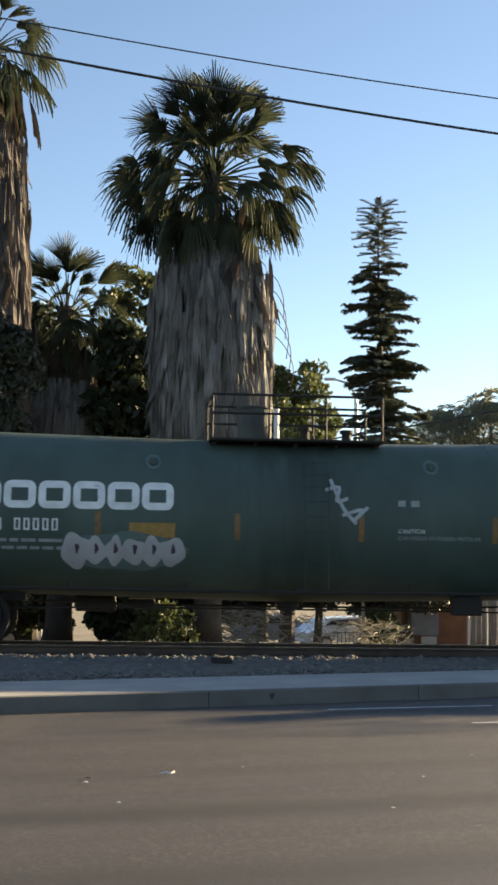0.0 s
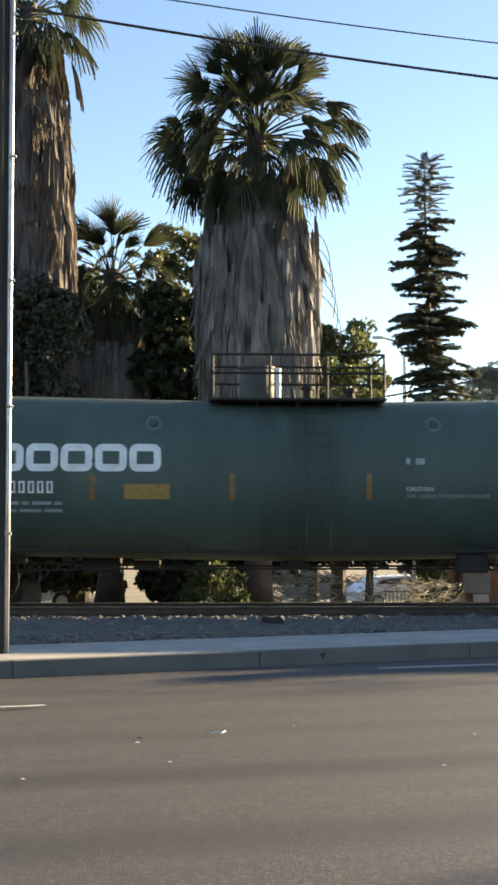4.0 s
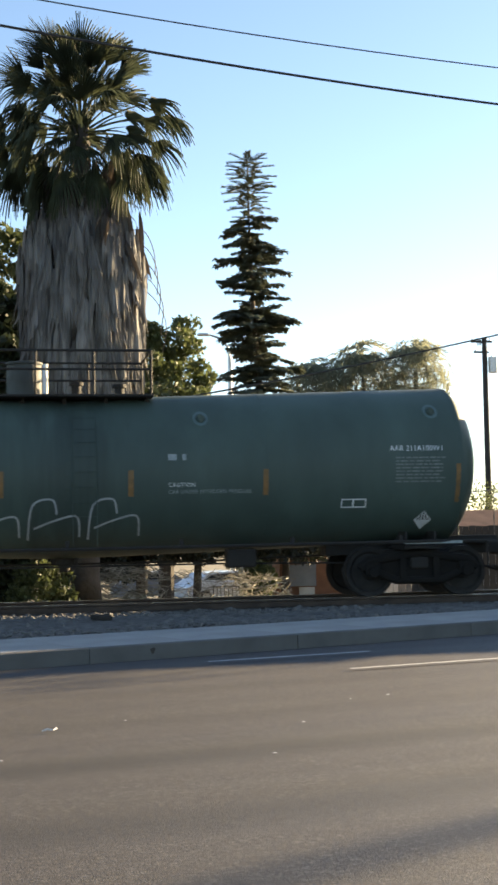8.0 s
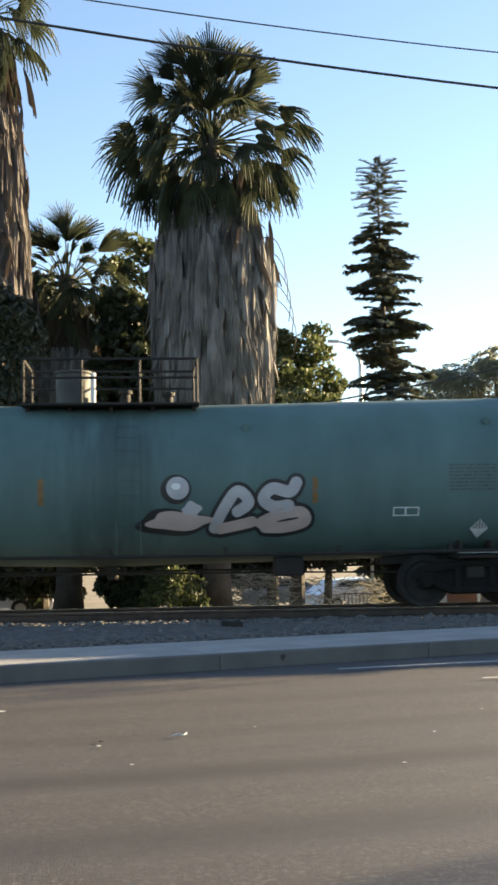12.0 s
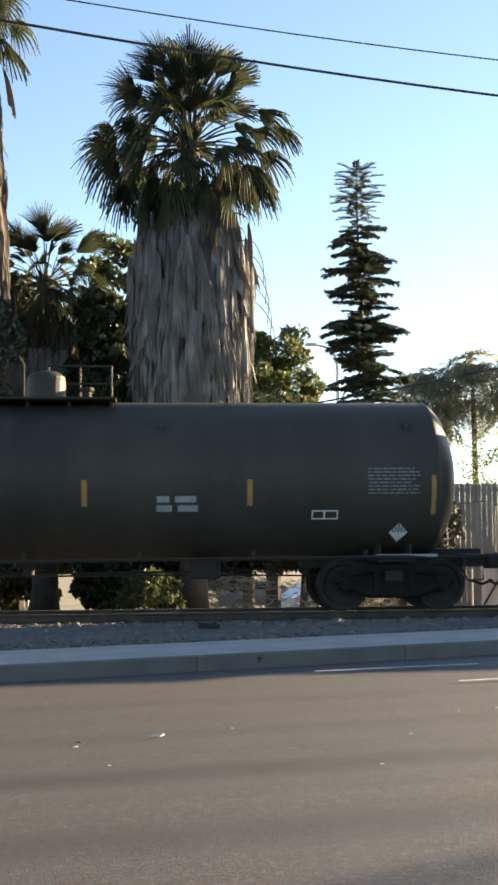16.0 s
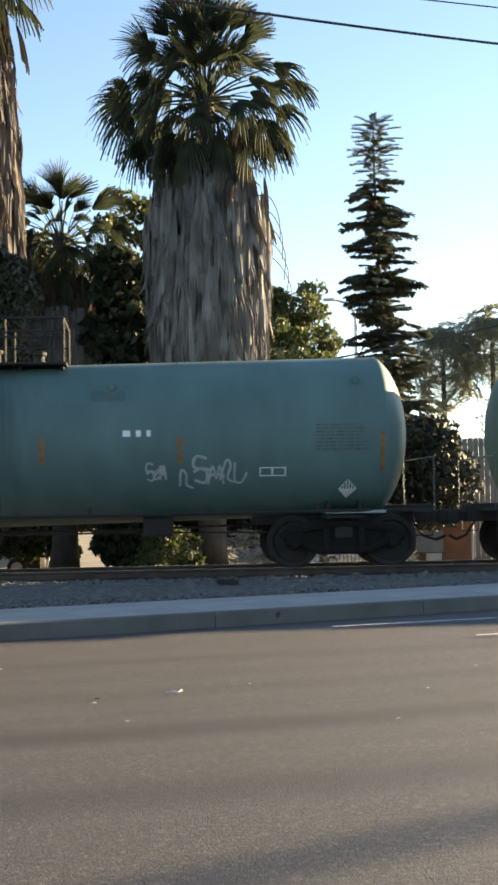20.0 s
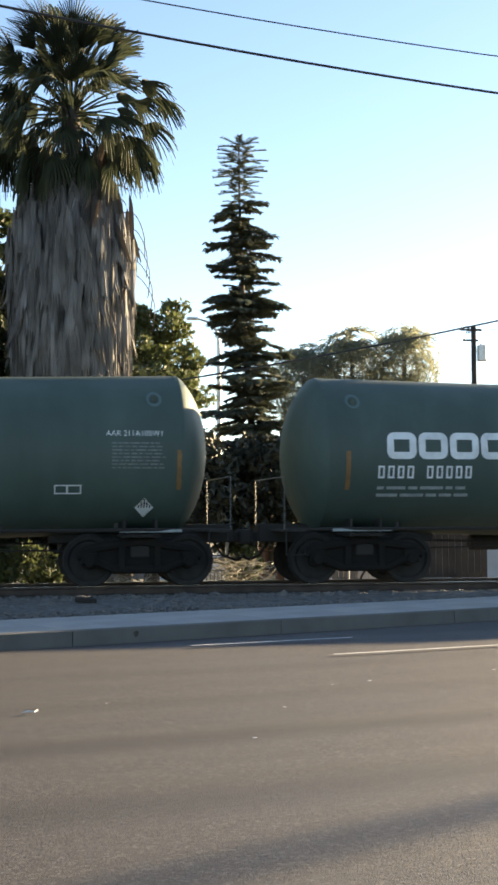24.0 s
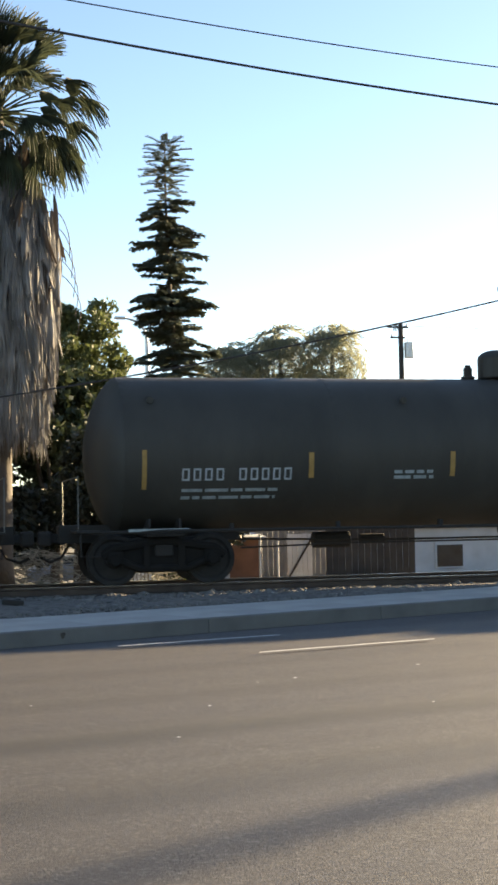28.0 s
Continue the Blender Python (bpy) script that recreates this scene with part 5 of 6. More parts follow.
# ---- overhead cables along the road and beyond the track ----
cable("cable", "thick black overhead cable sagging from the pole", (-2.3, 16.2, 7.98), (34.0, 24.8, 10.28), 1.2, 0.017)
cable("cable", "thin black overhead cable sagging from the pole", (-2.3, 16.2, 8.36), (34.0, 24.8, 11.6), 1.3, 0.009)
cable("cable", "thick black overhead cable sagging from the pole", (-2.3, 16.2, 7.98), (-38.0, 5.5, 8.6), 0.5, 0.017)
cable("cable", "thin black overhead cable sagging from the pole", (-2.3, 16.2, 8.36), (-38.0, 5.5, 9.0), 0.5, 0.009)


def far_pole(x, y, z0, top, r, label, arms, drum):
    p = tagged(new("utility_pole"), label, "utility pole")
    p.matrix_world = pose(x, y, z0)
    h = top - z0
    bm = bmesh.new()
    tube(bm, [(0, 0, 0), (0, 0, h * 0.5), (0, 0, h)], [r, r * 0.85, r * 0.7], 12)
    part("shaft", bm, M_POLE, p)
    for dz, x0, x1 in arms:
        bm = bmesh.new()
        box(bm, (x0 + x1) / 2, 0, h - dz, x1 - x0, 0.12, 0.12, bevel=0.01)
        part("crossarm", bm, M_POLE, p)
        for u in (x0 + 0.12, x1 - 0.12):
            bm = bmesh.new()
            disc(bm, (u, 0, h - dz + 0.16), "z", 0.06, 0.2, 10, 0.02)
            part("insulator", bm, M_GALV, p, "pale ribbed insulator")
    if drum:
        bm = bmesh.new()
        disc(bm, (0.58, 0, h - 1.85), "z", 0.34, 1.05, 18, 0.03)
        tube(bm, [(0.52, 0, h - 1.35), (0.52, 0, h - 1.05)], [0.06, 0.05], 8)
        box(bm, 0.2, 0, h - 1.75, 0.4, 0.08, 0.12)
        part("transformer", bm, M_GALV, p, "grey drum transformer")
        bm = bmesh.new()
        for k in range(3):
            tube(bm, [(-0.5 + 0.12 * k, 0, h - 0.55), (-0.42 + 0.1 * k, 0, h - 0.25), (-0.55 + 0.1 * k, 0, h - 0.05)], 0.035, 6)
        part("cutout_switch", bm, M_DARK, p)
    return p


far_pole(31.2, 86.0, -1.6, 14.3, 0.24, "distant timber utility pole with a drum transformer", ((0.3, -0.95, 0.55), (1.0, -0.75, 0.3)), True)
far_pole(34.0, 24.8, 0.0, 12.2, 0.15, "timber utility pole further along the road", ((0.5, -0.9, 0.9),), False)
far_pole(13.75, 29.0, -0.05, 7.6, 0.15, "timber pole carrying a low cable beyond the track", ((0.95, -0.75, 0.75), (0.45, -0.6, 0.3)), False)


def quad_cable(name, label, x0, x1, y, zf, r):
    bm = bmesh.new()
    tube(bm, [(x0 + (x1 - x0) * k / 40, y, zf(x0 + (x1 - x0) * k / 40)) for k in range(41)], r, 6)
    tagged(part(name, bm, M_WIRE), label, "cable", "overhead cables along the road")


quad_cable("cable", "black cable rising to a pole beyond the track", -30.0, 13.0, 29.0, lambda x: 3.87 + 0.145 * x + 0.0037 * x * x, 0.02)
quad_cable("cable", "thin distant power line", 31.0, 90.0, 86.0, lambda x: 14.1 - 0.02 * (x - 31) + 0.0003 * (x - 31) ** 2, 0.012)


def street_lamp(x, y, z0, top):
    s = tagged(new("street_lamp"), "distant grey street lamp with a curved arm", "street lamp")
    s.matrix_world = pose(x, y, z0)
    h = top - z0
    bm = bmesh.new()
    tube(bm, [(0, 0, 0), (0, 0, h - 1.2)], [0.16, 0.12], 10)
    part("column", bm, M_GALV, s)
    bm = bmesh.new()
    tube(bm, [(0, 0, h - 1.2), (-0.1, 0, h - 0.6), (-0.55, 0, h - 0.15), (-1.1, 0, h)], [0.10, 0.08, 0.06, 0.05], 8)
    part("arm", bm, M_GALV, s)
    bm = bmesh.new()
    box(bm, -1.35, 0, h + 0.0, 0.6, 0.26, 0.14, bevel=0.05)
    part("lantern", bm, M_GALV, s)


street_lamp(10.85, 67.0, -1.6, 11.5)

# ---- trees, from near to far ----
CROWN = ((-1.05, -0.4, 1.95, 1.05, 1.1), (-0.3, 0.4, 2.1, 1.05, 0.3), (0.25, -0.3, 2.2, 1.05, -0.3), (0.85, 0.3, 2.1, 1.05, 1.1), (1.0, -0.2, 1.75, 0.95, 1.2), (-1.7, 0.3, 1.25, 1.0, 1.2), (-1.5, -0.7, 0.95, 1.0, 1.0),
         (-2.1, 0.2, 0.2, 1.1, 1.3), (-2.25, -0.5, -0.35, 1.1, 1.3), (-2.0, -0.8, -0.8, 1.1, 1.1), (-1.25, -1.2, -0.4, 1.05, 0.8), (1.25, -0.4, 1.35, 0.95, 1.0), (2.0, 0.2, 0.85, 0.95, 1.2), (2.35, 0.5, 0.5, 0.9, 1.0),
         (1.75, -0.6, 0.15, 0.9, 1.2), (1.95, -0.2, -0.4, 0.95, 1.2), (0.5, -1.4, 0.6, 1.0, 0.3), (-0.5, -1.5, 0.4, 1.0, -0.3), (0.8, -1.3, -0.5, 1.0, 0.6), (-0.3, -1.3, -0.8, 1.0, 0.2), (0.3, -1.0, 1.5, 1.0, 0.2),
         (1.4, -1.0, -0.9, 1.0, 0.8), (0.1, 1.0, 1.8, 1.0, 0.3), (-1.3, 1.2, 1.3, 1.0, 0.9), (1.3, 1.2, 1.1, 1.0, 0.9), (-0.6, -0.9, 1.5, 1.0, 0.6), (-0.9, -1.0, 0.6, 1.0, 0.8), (0.95, -0.9, 0.9, 0.95, 0.8),
         (-0.75, 0.5, 1.35, 1.0, 0.9), (-0.2, -0.6, 1.3, 1.0, 0.4), (0.55, 0.6, 1.35, 1.0, -0.7), (0.5, -0.6, 1.45, 1.0, 0.8), (-1.25, -0.2, 1.55, 1.0, 1.2), (1.35, 0.1, 1.5, 0.95, -1.1), (-0.1, 0.3, 1.7, 1.0, -0.6),
         (-0.5, -0.5, 0.85, 0.95, 0.5), (0.45, -0.5, 0.9, 0.95, -0.5), (0.0, -0.7, 0.75, 0.95, 0.1), (-0.75, 0.2, 0.9, 0.95, 1.0), (0.8, 0.2, 0.85, 0.95, -1.0), (-0.2, 0.6, 1.0, 0.95, 0.3), (0.3, 0.6, 0.7, 0.95, -0.3), (-0.35, -0.75, 1.15, 0.95, 0.6),
         (-1.7, -0.3, -1.35, 0.95, 1.2), (-1.2, -1.0, -1.5, 0.95, 0.9), (-0.5, -1.2, -1.5, 0.95, 0.4), (0.3, -1.2, -1.4, 0.95, -0.3), (1.0, -1.0, -1.5, 0.95, 0.7), (1.65, -0.3, -1.2, 0.9, 1.2),
         (-1.55, -0.5, 0.35, 0.95, 0.7), (-1.5, -0.7, -0.25, 1.0, 0.6), (-1.6, -0.5, -1.0, 1.0, 0.7), (-1.1, 0.4, -0.6, 1.0, 0.5), (-1.0, 0.5, 0.3, 1.0, 0.8), (1.35, 0.3, -0.7, 0.95, 0.7), (1.3, -0.6, -0.2, 0.9, 0.6), (1.75, 0.1, -0.8, 0.85, 1.0))
LARGE_PALM = fan_palm(1.70, 33.0, -0.1, 11.38, 3.4, (1.48, 1.40, 0.88), 1.0, 34, 3600, 21, "large fan palm with a thick shaggy skirt of dead leaves", 1.5, CROWN, 0.9)
for _k in range(5):
    _b = bmesh.new()
    tube(_b, smooth_line3([(0.9, -0.5 + 0.2 * _k, 8.9 - 0.3 * _k), (1.45 + 0.05 * _k, -0.5 + 0.2 * _k, 9.0 - 0.35 * _k), (1.72 + 0.09 * _k, -0.5 + 0.2 * _k, 8.5 - 0.4 * _k), (1.75 + 0.06 * _k, -0.5 + 0.2 * _k, 7.9 - 0.45 * _k)]), 0.012, 5)
    part("dry_stalk", _b, M_DRY, LARGE_PALM)
TALL_PALM = fan_palm(-4.05, 33.5, -0.1, 14.7, 3.0, (1.10, 1.30, 1.15), 0.95, 52, 4200, 22, "tall fan palm with a long red-brown skirt of dead leaves", 2.6, (), 0.95, M_DEADB)
SHORT = ((-0.2, -0.3, 1.5, 0.95, 0.4), (0.45, 0.2, 1.3, 0.95, 0.9), (-0.85, -0.4, 1.0, 0.95, 1.0), (1.1, -0.2, 0.8, 0.95, 1.2), (-0.4, -0.8, 0.8, 0.95, 0.5), (-1.3, 0.0, 0.5, 0.85, 1.2), (1.5, -0.4, 0.2, 0.85, 1.2),
         (-1.3, -0.6, -0.5, 0.85, 1.1), (1.2, -0.8, -0.5, 0.85, 1.0), (0.2, -1.1, -0.4, 0.85, 0.2), (0.1, -0.9, 1.0, 0.85, 0.3))
fan_palm(-2.0, 35.5, -0.2, 8.35, 2.4, (1.0, 1.15, 0.9), 0.82, 58, 1600, 23, "short fan palm between two taller ones", 1.0, SHORT, 0.78)
_rng = random.Random(77)
for _k in range(40):
    _a, _z = _rng.uniform(-75, 40) if _k < 33 else _rng.uniform(150, 230), _rng.uniform(7.8, 10.0)
    _s = _rng.uniform(0.45, 0.8)
    share("dry_frond", _rng.choice(DRYFRONDS[_rng.choice((-10, -10, -40))]), LARGE_PALM, pose(1.1 * math.cos(radians(_a)), 1.1 * math.sin(radians(_a)), _z, 0, 0, _a) @ pose(0, 0, 0, _rng.uniform(-20, 20), _rng.uniform(-5, 12), 0) @ Matrix.Diagonal((_s, _s, _s, 1)))
for _k in range(44):
    _a, _z = _rng.uniform(-80, 60), _rng.uniform(5.5, 13.2)
    _s = _rng.uniform(0.5, 0.85)
    share("dry_frond", _rng.choice(DRYFRONDS[_rng.choice((-40, -10, -10))]), TALL_PALM, pose(1.0 * math.cos(radians(_a)), 1.0 * math.sin(radians(_a)), _z, 0, 0, _a) @ pose(0, 0, 0, _rng.uniform(-20, 20), _rng.uniform(-5, 15), 0) @ Matrix.Diagonal((_s, _s, _s, 1)))
TREES = "broadleaf trees behind the railway"
broad_tree("shade_tree", 5.0, 45.0, -0.9, 8.8, 3.9, 31, M_LEAF, "leafy yellow-green tree lit from behind", "tree", TREES, clump_n=120, per=150, low=0.42, size=0.11)
broad_tree("shade_tree", -7.4, 41.0, -0.5, 10.0, 6.5, 32, M_LEAFD, "dense dark green tree behind the palms", "tree", TREES, clump_n=300, per=80, low=0.08, size=0.17)
broad_tree("shade_tree", -3.2, 41.5, -0.5, 9.6, 5.4, 33, M_LEAFD, "dense dark green tree behind the palms", "tree", TREES, clump_n=300, per=80, low=0.08, size=0.17)
broad_tree("shade_tree", -0.3, 40.0, -0.5, 10.7, 2.6, 34, M_LEAF, "slim tree with sunlit leaves between palms", "tree", TREES, clump_n=110, per=70, low=0.15)
broad_tree("shade_tree", -3.55, 31.3, -0.2, 7.6, 2.9, 37, M_HEDGE, "dense dark green tree in front of a palm", "tree", TREES, clump_n=200, per=150, low=0.12, size=0.085, depth=1.6)
broad_tree("shade_tree", -0.35, 35.0, -0.5, 8.2, 2.3, 36, M_LEAFD, "dense dark green tree behind the palms", "tree", TREES, clump_n=220, per=80, low=0.06, size=0.15)
broad_tree("shade_tree", 4.0, 43.0, -0.5, 6.4, 3.4, 35, M_LEAFD, "dense dark green tree behind the palms", "tree", TREES, clump_n=150, per=70, low=0.35, size=0.16)
star_pine(8.96, 50.4, -1.2, 16.2, 41)
for x, y, cz, r, sd in ((19.0, 62.0, 9.1, 1.7, 1), (16.7, 63.0, 8.8, 1.95, 2), (14.2, 62.5, 8.2, 1.9, 3)):
    feather_palm(x, y, -1.5, cz, r, sd, "feather palm with drooping sunlit fronds")

# ---- shrubs on the bank behind the track ----
SHRUBS = "shrubs on the bank behind the track"
for x, y, top, w, leaf, sd, label in (
        (0.65, 32.0, 1.05, 1.5, M_LEAF, 51, "low bright green shrub behind the track"),
        (4.9, 36.6, 3.9, 3.4, M_HEDGE, 52, "dark spreading shrub with bare lower stems"),
        (7.5, 37.4, 3.9, 3.6, M_HEDGE, 53, "dark spreading shrub with bare lower stems"),
        (1.8, 36.5, 2.5, 3.0, M_HEDGE, 54, "dark spreading shrub with bare lower stems"),
        (6.5, 36.0, 0.9, 0.9, M_LEAF, 55, "low yellow-green shrub beside a post"),
        (-6.3, 31.0, 0.9, 1.6, M_LEAF, 56, "low bright green shrub behind the track"),
        (14.2, 50.0, 5.2, 5.0, M_LEAF, 57, "pale sunlit shrub on lower ground"),
        (18.5, 52.0, 3.4, 5.0, M_LEAF, 58, "pale sunlit shrub on lower ground"),
        (22.5, 50.0, 3.0, 4.6, M_LEAF, 59, "pale sunlit shrub on lower ground"),
        (-9.5, 36.0, 3.2, 4.0, M_LEAFD, 60, "dark spreading shrub with bare lower stems")):
    broad_tree("shrub", x, y, -0.35 if y < 40 else -1.3, top, w, sd, leaf, label, "shrub", SHRUBS, size=0.07 if leaf is M_LEAF else 0.10, per=46 if leaf is M_LEAF else 70, clump_n=90 if leaf is M_LEAF else 210, low=0.35 if top > 2 else 0.1)


def brushwood():
    """Pale cut brush lying on the bank."""
    rng = random.Random(71)
    V, F = [], []
    for i in range(900):
        x, y = rng.uniform(1.9, 3.7), rng.uniform(33.6, 34.6)
        if rng.random() < 0.4:
            x = rng.uniform(4.0, 7.0)
        z = rng.uniform(-0.3, 0.75) * (1 - abs(x - 2.8) * 0.12)
        d = Vector((rng.gauss(0, 1), rng.gauss(0, 0.5), rng.gauss(0, 0.6))).normalized() * rng.uniform(0.08, 0.3)
        w = Vector((0, 0, rng.uniform(0.003, 0.011)))
        b = len(V)
        c = Vector((x, y, z))
        V += [c - d - w, c + d - w, c + d + w, c - d + w]
        F.append((b, b + 1, b + 2, b + 3))
    tagged(raw("brushwood", V, F, M_BRUSH), "heap of pale dry brushwood on the bank", "brushwood", kind="stuff")


brushwood()
M_RUST = mat("rust brown sheet", (0.24, 0.12, 0.075), (0.17, 0.085, 0.055), 2.0, 0.8, bump=0.2)
M_BLUEGREY = mat("blue grey panel", (0.24, 0.27, 0.32), (0.18, 0.2, 0.25), 2.0, 0.6, bump=0.1)
M_PALE = mat("pale render", (0.58, 0.58, 0.58), (0.48, 0.48, 0.48), 1.5, 0.8, bump=0.15)
M_DARKWALL = mat("dark timber boards", (0.06, 0.05, 0.042), (0.035, 0.03, 0.027), 2.0, 0.85, bump=0.3)
M_GLASS = mat("dark window glass", (0.03, 0.035, 0.04), (0.02, 0.02, 0.025), 2.0, 0.1, bump=0.0)
M_CAR = mat("white car paint", (0.7, 0.71, 0.72), (0.62, 0.63, 0.64), 2.0, 0.25, bump=0.0)


def shed():
    s = tagged(new("garden_shed"), "small rust-brown shed with a blue-grey panel", "shed")
    s.matrix_world = pose(8.45, 38.6, -0.45)
    for cx, cz, w, h, m, name in ((0.0, 0.65, 1.95, 1.3, M_RUST, "wall"), (-0.35, 0.72, 0.85, 0.62, M_BLUEGREY, "panel"), (-0.2, 0.2, 0.45, 0.36, M_PALE, "bin_panel")):
        bm = bmesh.new()
        box(bm, cx, 0 if name == "wall" else -0.62, cz, w, 1.2 if name == "wall" else 0.05, h, bevel=0.01)
        part(name, bm, m, s)
    bm = bmesh.new()
    box(bm, 0, 0, 1.36, 2.2, 1.5, 0.08, (4, 0, 0), bevel=0.01)
    part("roof", bm, M_PALE, s)
    bm = bmesh.new()
    tube(bm, [(-1.25, -0.6, 0.0), (-0.75, -0.6, 0.8)], 0.06, 6)
    part("leaning_board", bm, M_RUST, s)


def post(x, y, z0, z1, r, m, label):
    bm = bmesh.new()
    tube(bm, [(x, y, z0), (x, y, z1)], r, 8)
    disc(bm, (x, y, z1), "z", r * 1.25, 0.03, 8)
    tagged(part("post", bm, m), label, "post", "posts behind the track")


def boards(name, label, category, x0, x1, y, z0, z1, n, m, brace=False):
    f = tagged(new(name), label, category)
    f.matrix_world = pose(x0, y, z0)
    w = (x1 - x0) / n
    for k in range(n):
        bm = bmesh.new()
        box(bm, w * (k + 0.5), 0, (z1 - z0) / 2, w - 0.012, 0.03, z1 - z0 - 0.02 * (k % 3), bevel=0.004)
        part("board", bm, m, f)
    bm = bmesh.new()
    for z in (0.25, z1 - z0 - 0.2):
        box(bm, (x1 - x0) / 2, 0.045, z, x1 - x0, 0.05, 0.09)
    part("back_rail", bm, m, f)
    if brace:
        bm = bmesh.new()
        tube(bm, [(0.0, -0.05, 0.1), (x1 - x0, -0.05, z1 - z0 - 0.1)], 0.03, 6)
        part("brace", bm, M_DARKWALL, f)


def bungalow(x, y, z0, w, d, h, label):
    b = tagged(new("bungalow"), label, "house", "low houses beyond the railway")
    b.matrix_world = pose(x, y, z0)
    bm = bmesh.new()
    box(bm, 0, 0, h / 2, w, d, h, bevel=0.02)
    part("wall", bm, M_PALE, b)
    bm = bmesh.new()
    v = [bm.verts.new(p) for p in ((-w / 2 - 0.3, -d / 2 - 0.3, h), (w / 2 + 0.3, -d / 2 - 0.3, h), (w / 2 + 0.3, d / 2 + 0.3, h), (-w / 2 - 0.3, d / 2 + 0.3, h), (-w / 2 - 0.3, 0, h + 1.2), (w / 2 + 0.3, 0, h + 1.2))]
    for q in ((0, 1, 5, 4), (2, 3, 4, 5), (0, 4, 3), (1, 2, 5), (3, 2, 1, 0)):
        bm.faces.new([v[k] for k in q])
    part("roof", bm, M_RUST, b)
    for u in (-w * 0.28, w * 0.22):
        bm = bmesh.new()
        box(bm, u, -d / 2 - 0.02, h * 0.55, 1.1, 0.06, 0.9, bevel=0.01)
        wd = part("window", bm, M_PALE, b)
        bm = bmesh.new()
        box(bm, u, -d / 2 - 0.055, h * 0.55, 0.96, 0.02, 0.76)
        part("pane", bm, M_GLASS, wd)
    return b


def parked_car(x, y, z0, turn, m, label):
    c = tagged(new("car"), label, "car", "parked cars beyond the railway")
    c.matrix_world = pose(x, y, z0, 0, 0, turn)
    prof = [(-2.1, 0.35), (-2.15, 0.75), (-1.75, 0.92), (-1.1, 1.35), (0.35, 1.42), (1.05, 0.95), (1.95, 0.8), (2.12, 0.55), (2.1, 0.35)]
    bm = bmesh.new()
    rows = [[bm.verts.new((u, s * (0.86 - 0.16 * max(0.0, z - 0.9)), z)) for u, z in prof] for s in (-1, 1)]
    n = len(prof)
    for k in range(n):
        bm.faces.new((rows[0][k], rows[0][(k + 1) % n], rows[1][(k + 1) % n], rows[1][k]))
    bm.faces.new(rows[0])
    bm.faces.new(rows[1][::-1])
    bmesh.ops.recalc_face_normals(bm, faces=bm.faces[:])
    part("body", bm, m, c)
    for s in (-1, 1):
        bm = bmesh.new()
        bm.faces.new([bm.verts.new((u, s * 0.835, z)) for u, z in ((-1.4, 0.98), (-1.0, 1.28), (0.25, 1.34), (0.8, 0.98))])
        part("side_window", bm, M_GLASS, c)
    for u in (-1.3, 1.3):
        for s in (-1, 1):
            bm = bmesh.new()
            disc(bm, (u, s * 0.8, 0.32), "y", 0.32, 0.22, 20, 0.03)
            w = part("wheel", bm, M_DARK, c)
            bm = bmesh.new()
            disc(bm, (u, s * 0.92, 0.32), "y", 0.19, 0.02, 14)
            part("hub_cap", bm, M_GALV, w)
    bm = bmesh.new()
    box(bm, 2.08, -0.55, 0.66, 0.08, 0.36, 0.13, bevel=0.02)
    part("headlight", bm, M_GALV, c)


shed()
post(9.14, 37.0, -0.4, 0.95, 0.035, M_PALE, "white painted post beside the shed")
post(9.66, 37.0, -0.4, 0.75, 0.03, M_PALE, "thin white post beside the shed")
post(6.04, 36.0, -0.4, 1.0, 0.05, M_GALV, "grey metal post on the bank")
boards("board_fence", "weathered grey board panel with a diagonal brace", "fence", 10.2, 10.95, 38.0, -0.45, 0.95, 5, M_PALE, True)
M_GREYB = mat("weathered grey boards", (0.20, 0.195, 0.185), (0.14, 0.137, 0.13), 2.0, 0.85, bump=0.3)
boards("board_fence", "high weathered grey board wall beyond the shed", "fence", 8.9, 12.6, 40.5, -0.6, 3.3, 22, M_GREYB)
boards("board_fence", "tall dark timber board fence behind the track", "fence", 10.95, 13.6, 36.6, -0.4, 1.6, 14, M_DARKWALL)
boards("board_fence", "tall dark timber board fence behind the track", "fence", -16.0, -7.0, 36.4, -0.4, 1.5, 40, M_DARKWALL)
bungalow(20.5, 48.0, -1.3, 9.0, 6.0, 2.3, "low white house beyond the railway")
bungalow(-6.8, 52.0, -1.4, 7.0, 6.0, 2.6, "low white house beyond the palms")
bungalow(33.0, 58.0, -1.5, 10.0, 6.0, 2.6, "low white house in the sun")
parked_car(-5.4, 46.0, -0.9, 180, M_CAR, "white parked car behind the track")
parked_car(8.9, 58.0, -1.5, 20, M_CAR, "white parked car far beyond the track")
parked_car(6.4, 60.0, -1.5, 0, M_BLUEGREY, "grey parked car far beyond the track")


def railing_fence():
    f = tagged(new("metal_fence"), "low dark metal railing beyond the shrubs", "fence")
    f.matrix_world = pose(8.2, 56.0, -1.4)
    for k in range(14):
        bm = bmesh.new()
        tube(bm, [(0.16 * k, 0, 0), (0.16 * k, 0, 0.7)], 0.02, 5)
        part("bar", bm, M_DARK, f)
    bm = bmesh.new()
    tube(bm, [(-0.05, 0, 0.7), (2.15, 0, 0.7)], 0.025, 5)
    part("top_rail", bm, M_DARK, f)


railing_fence()


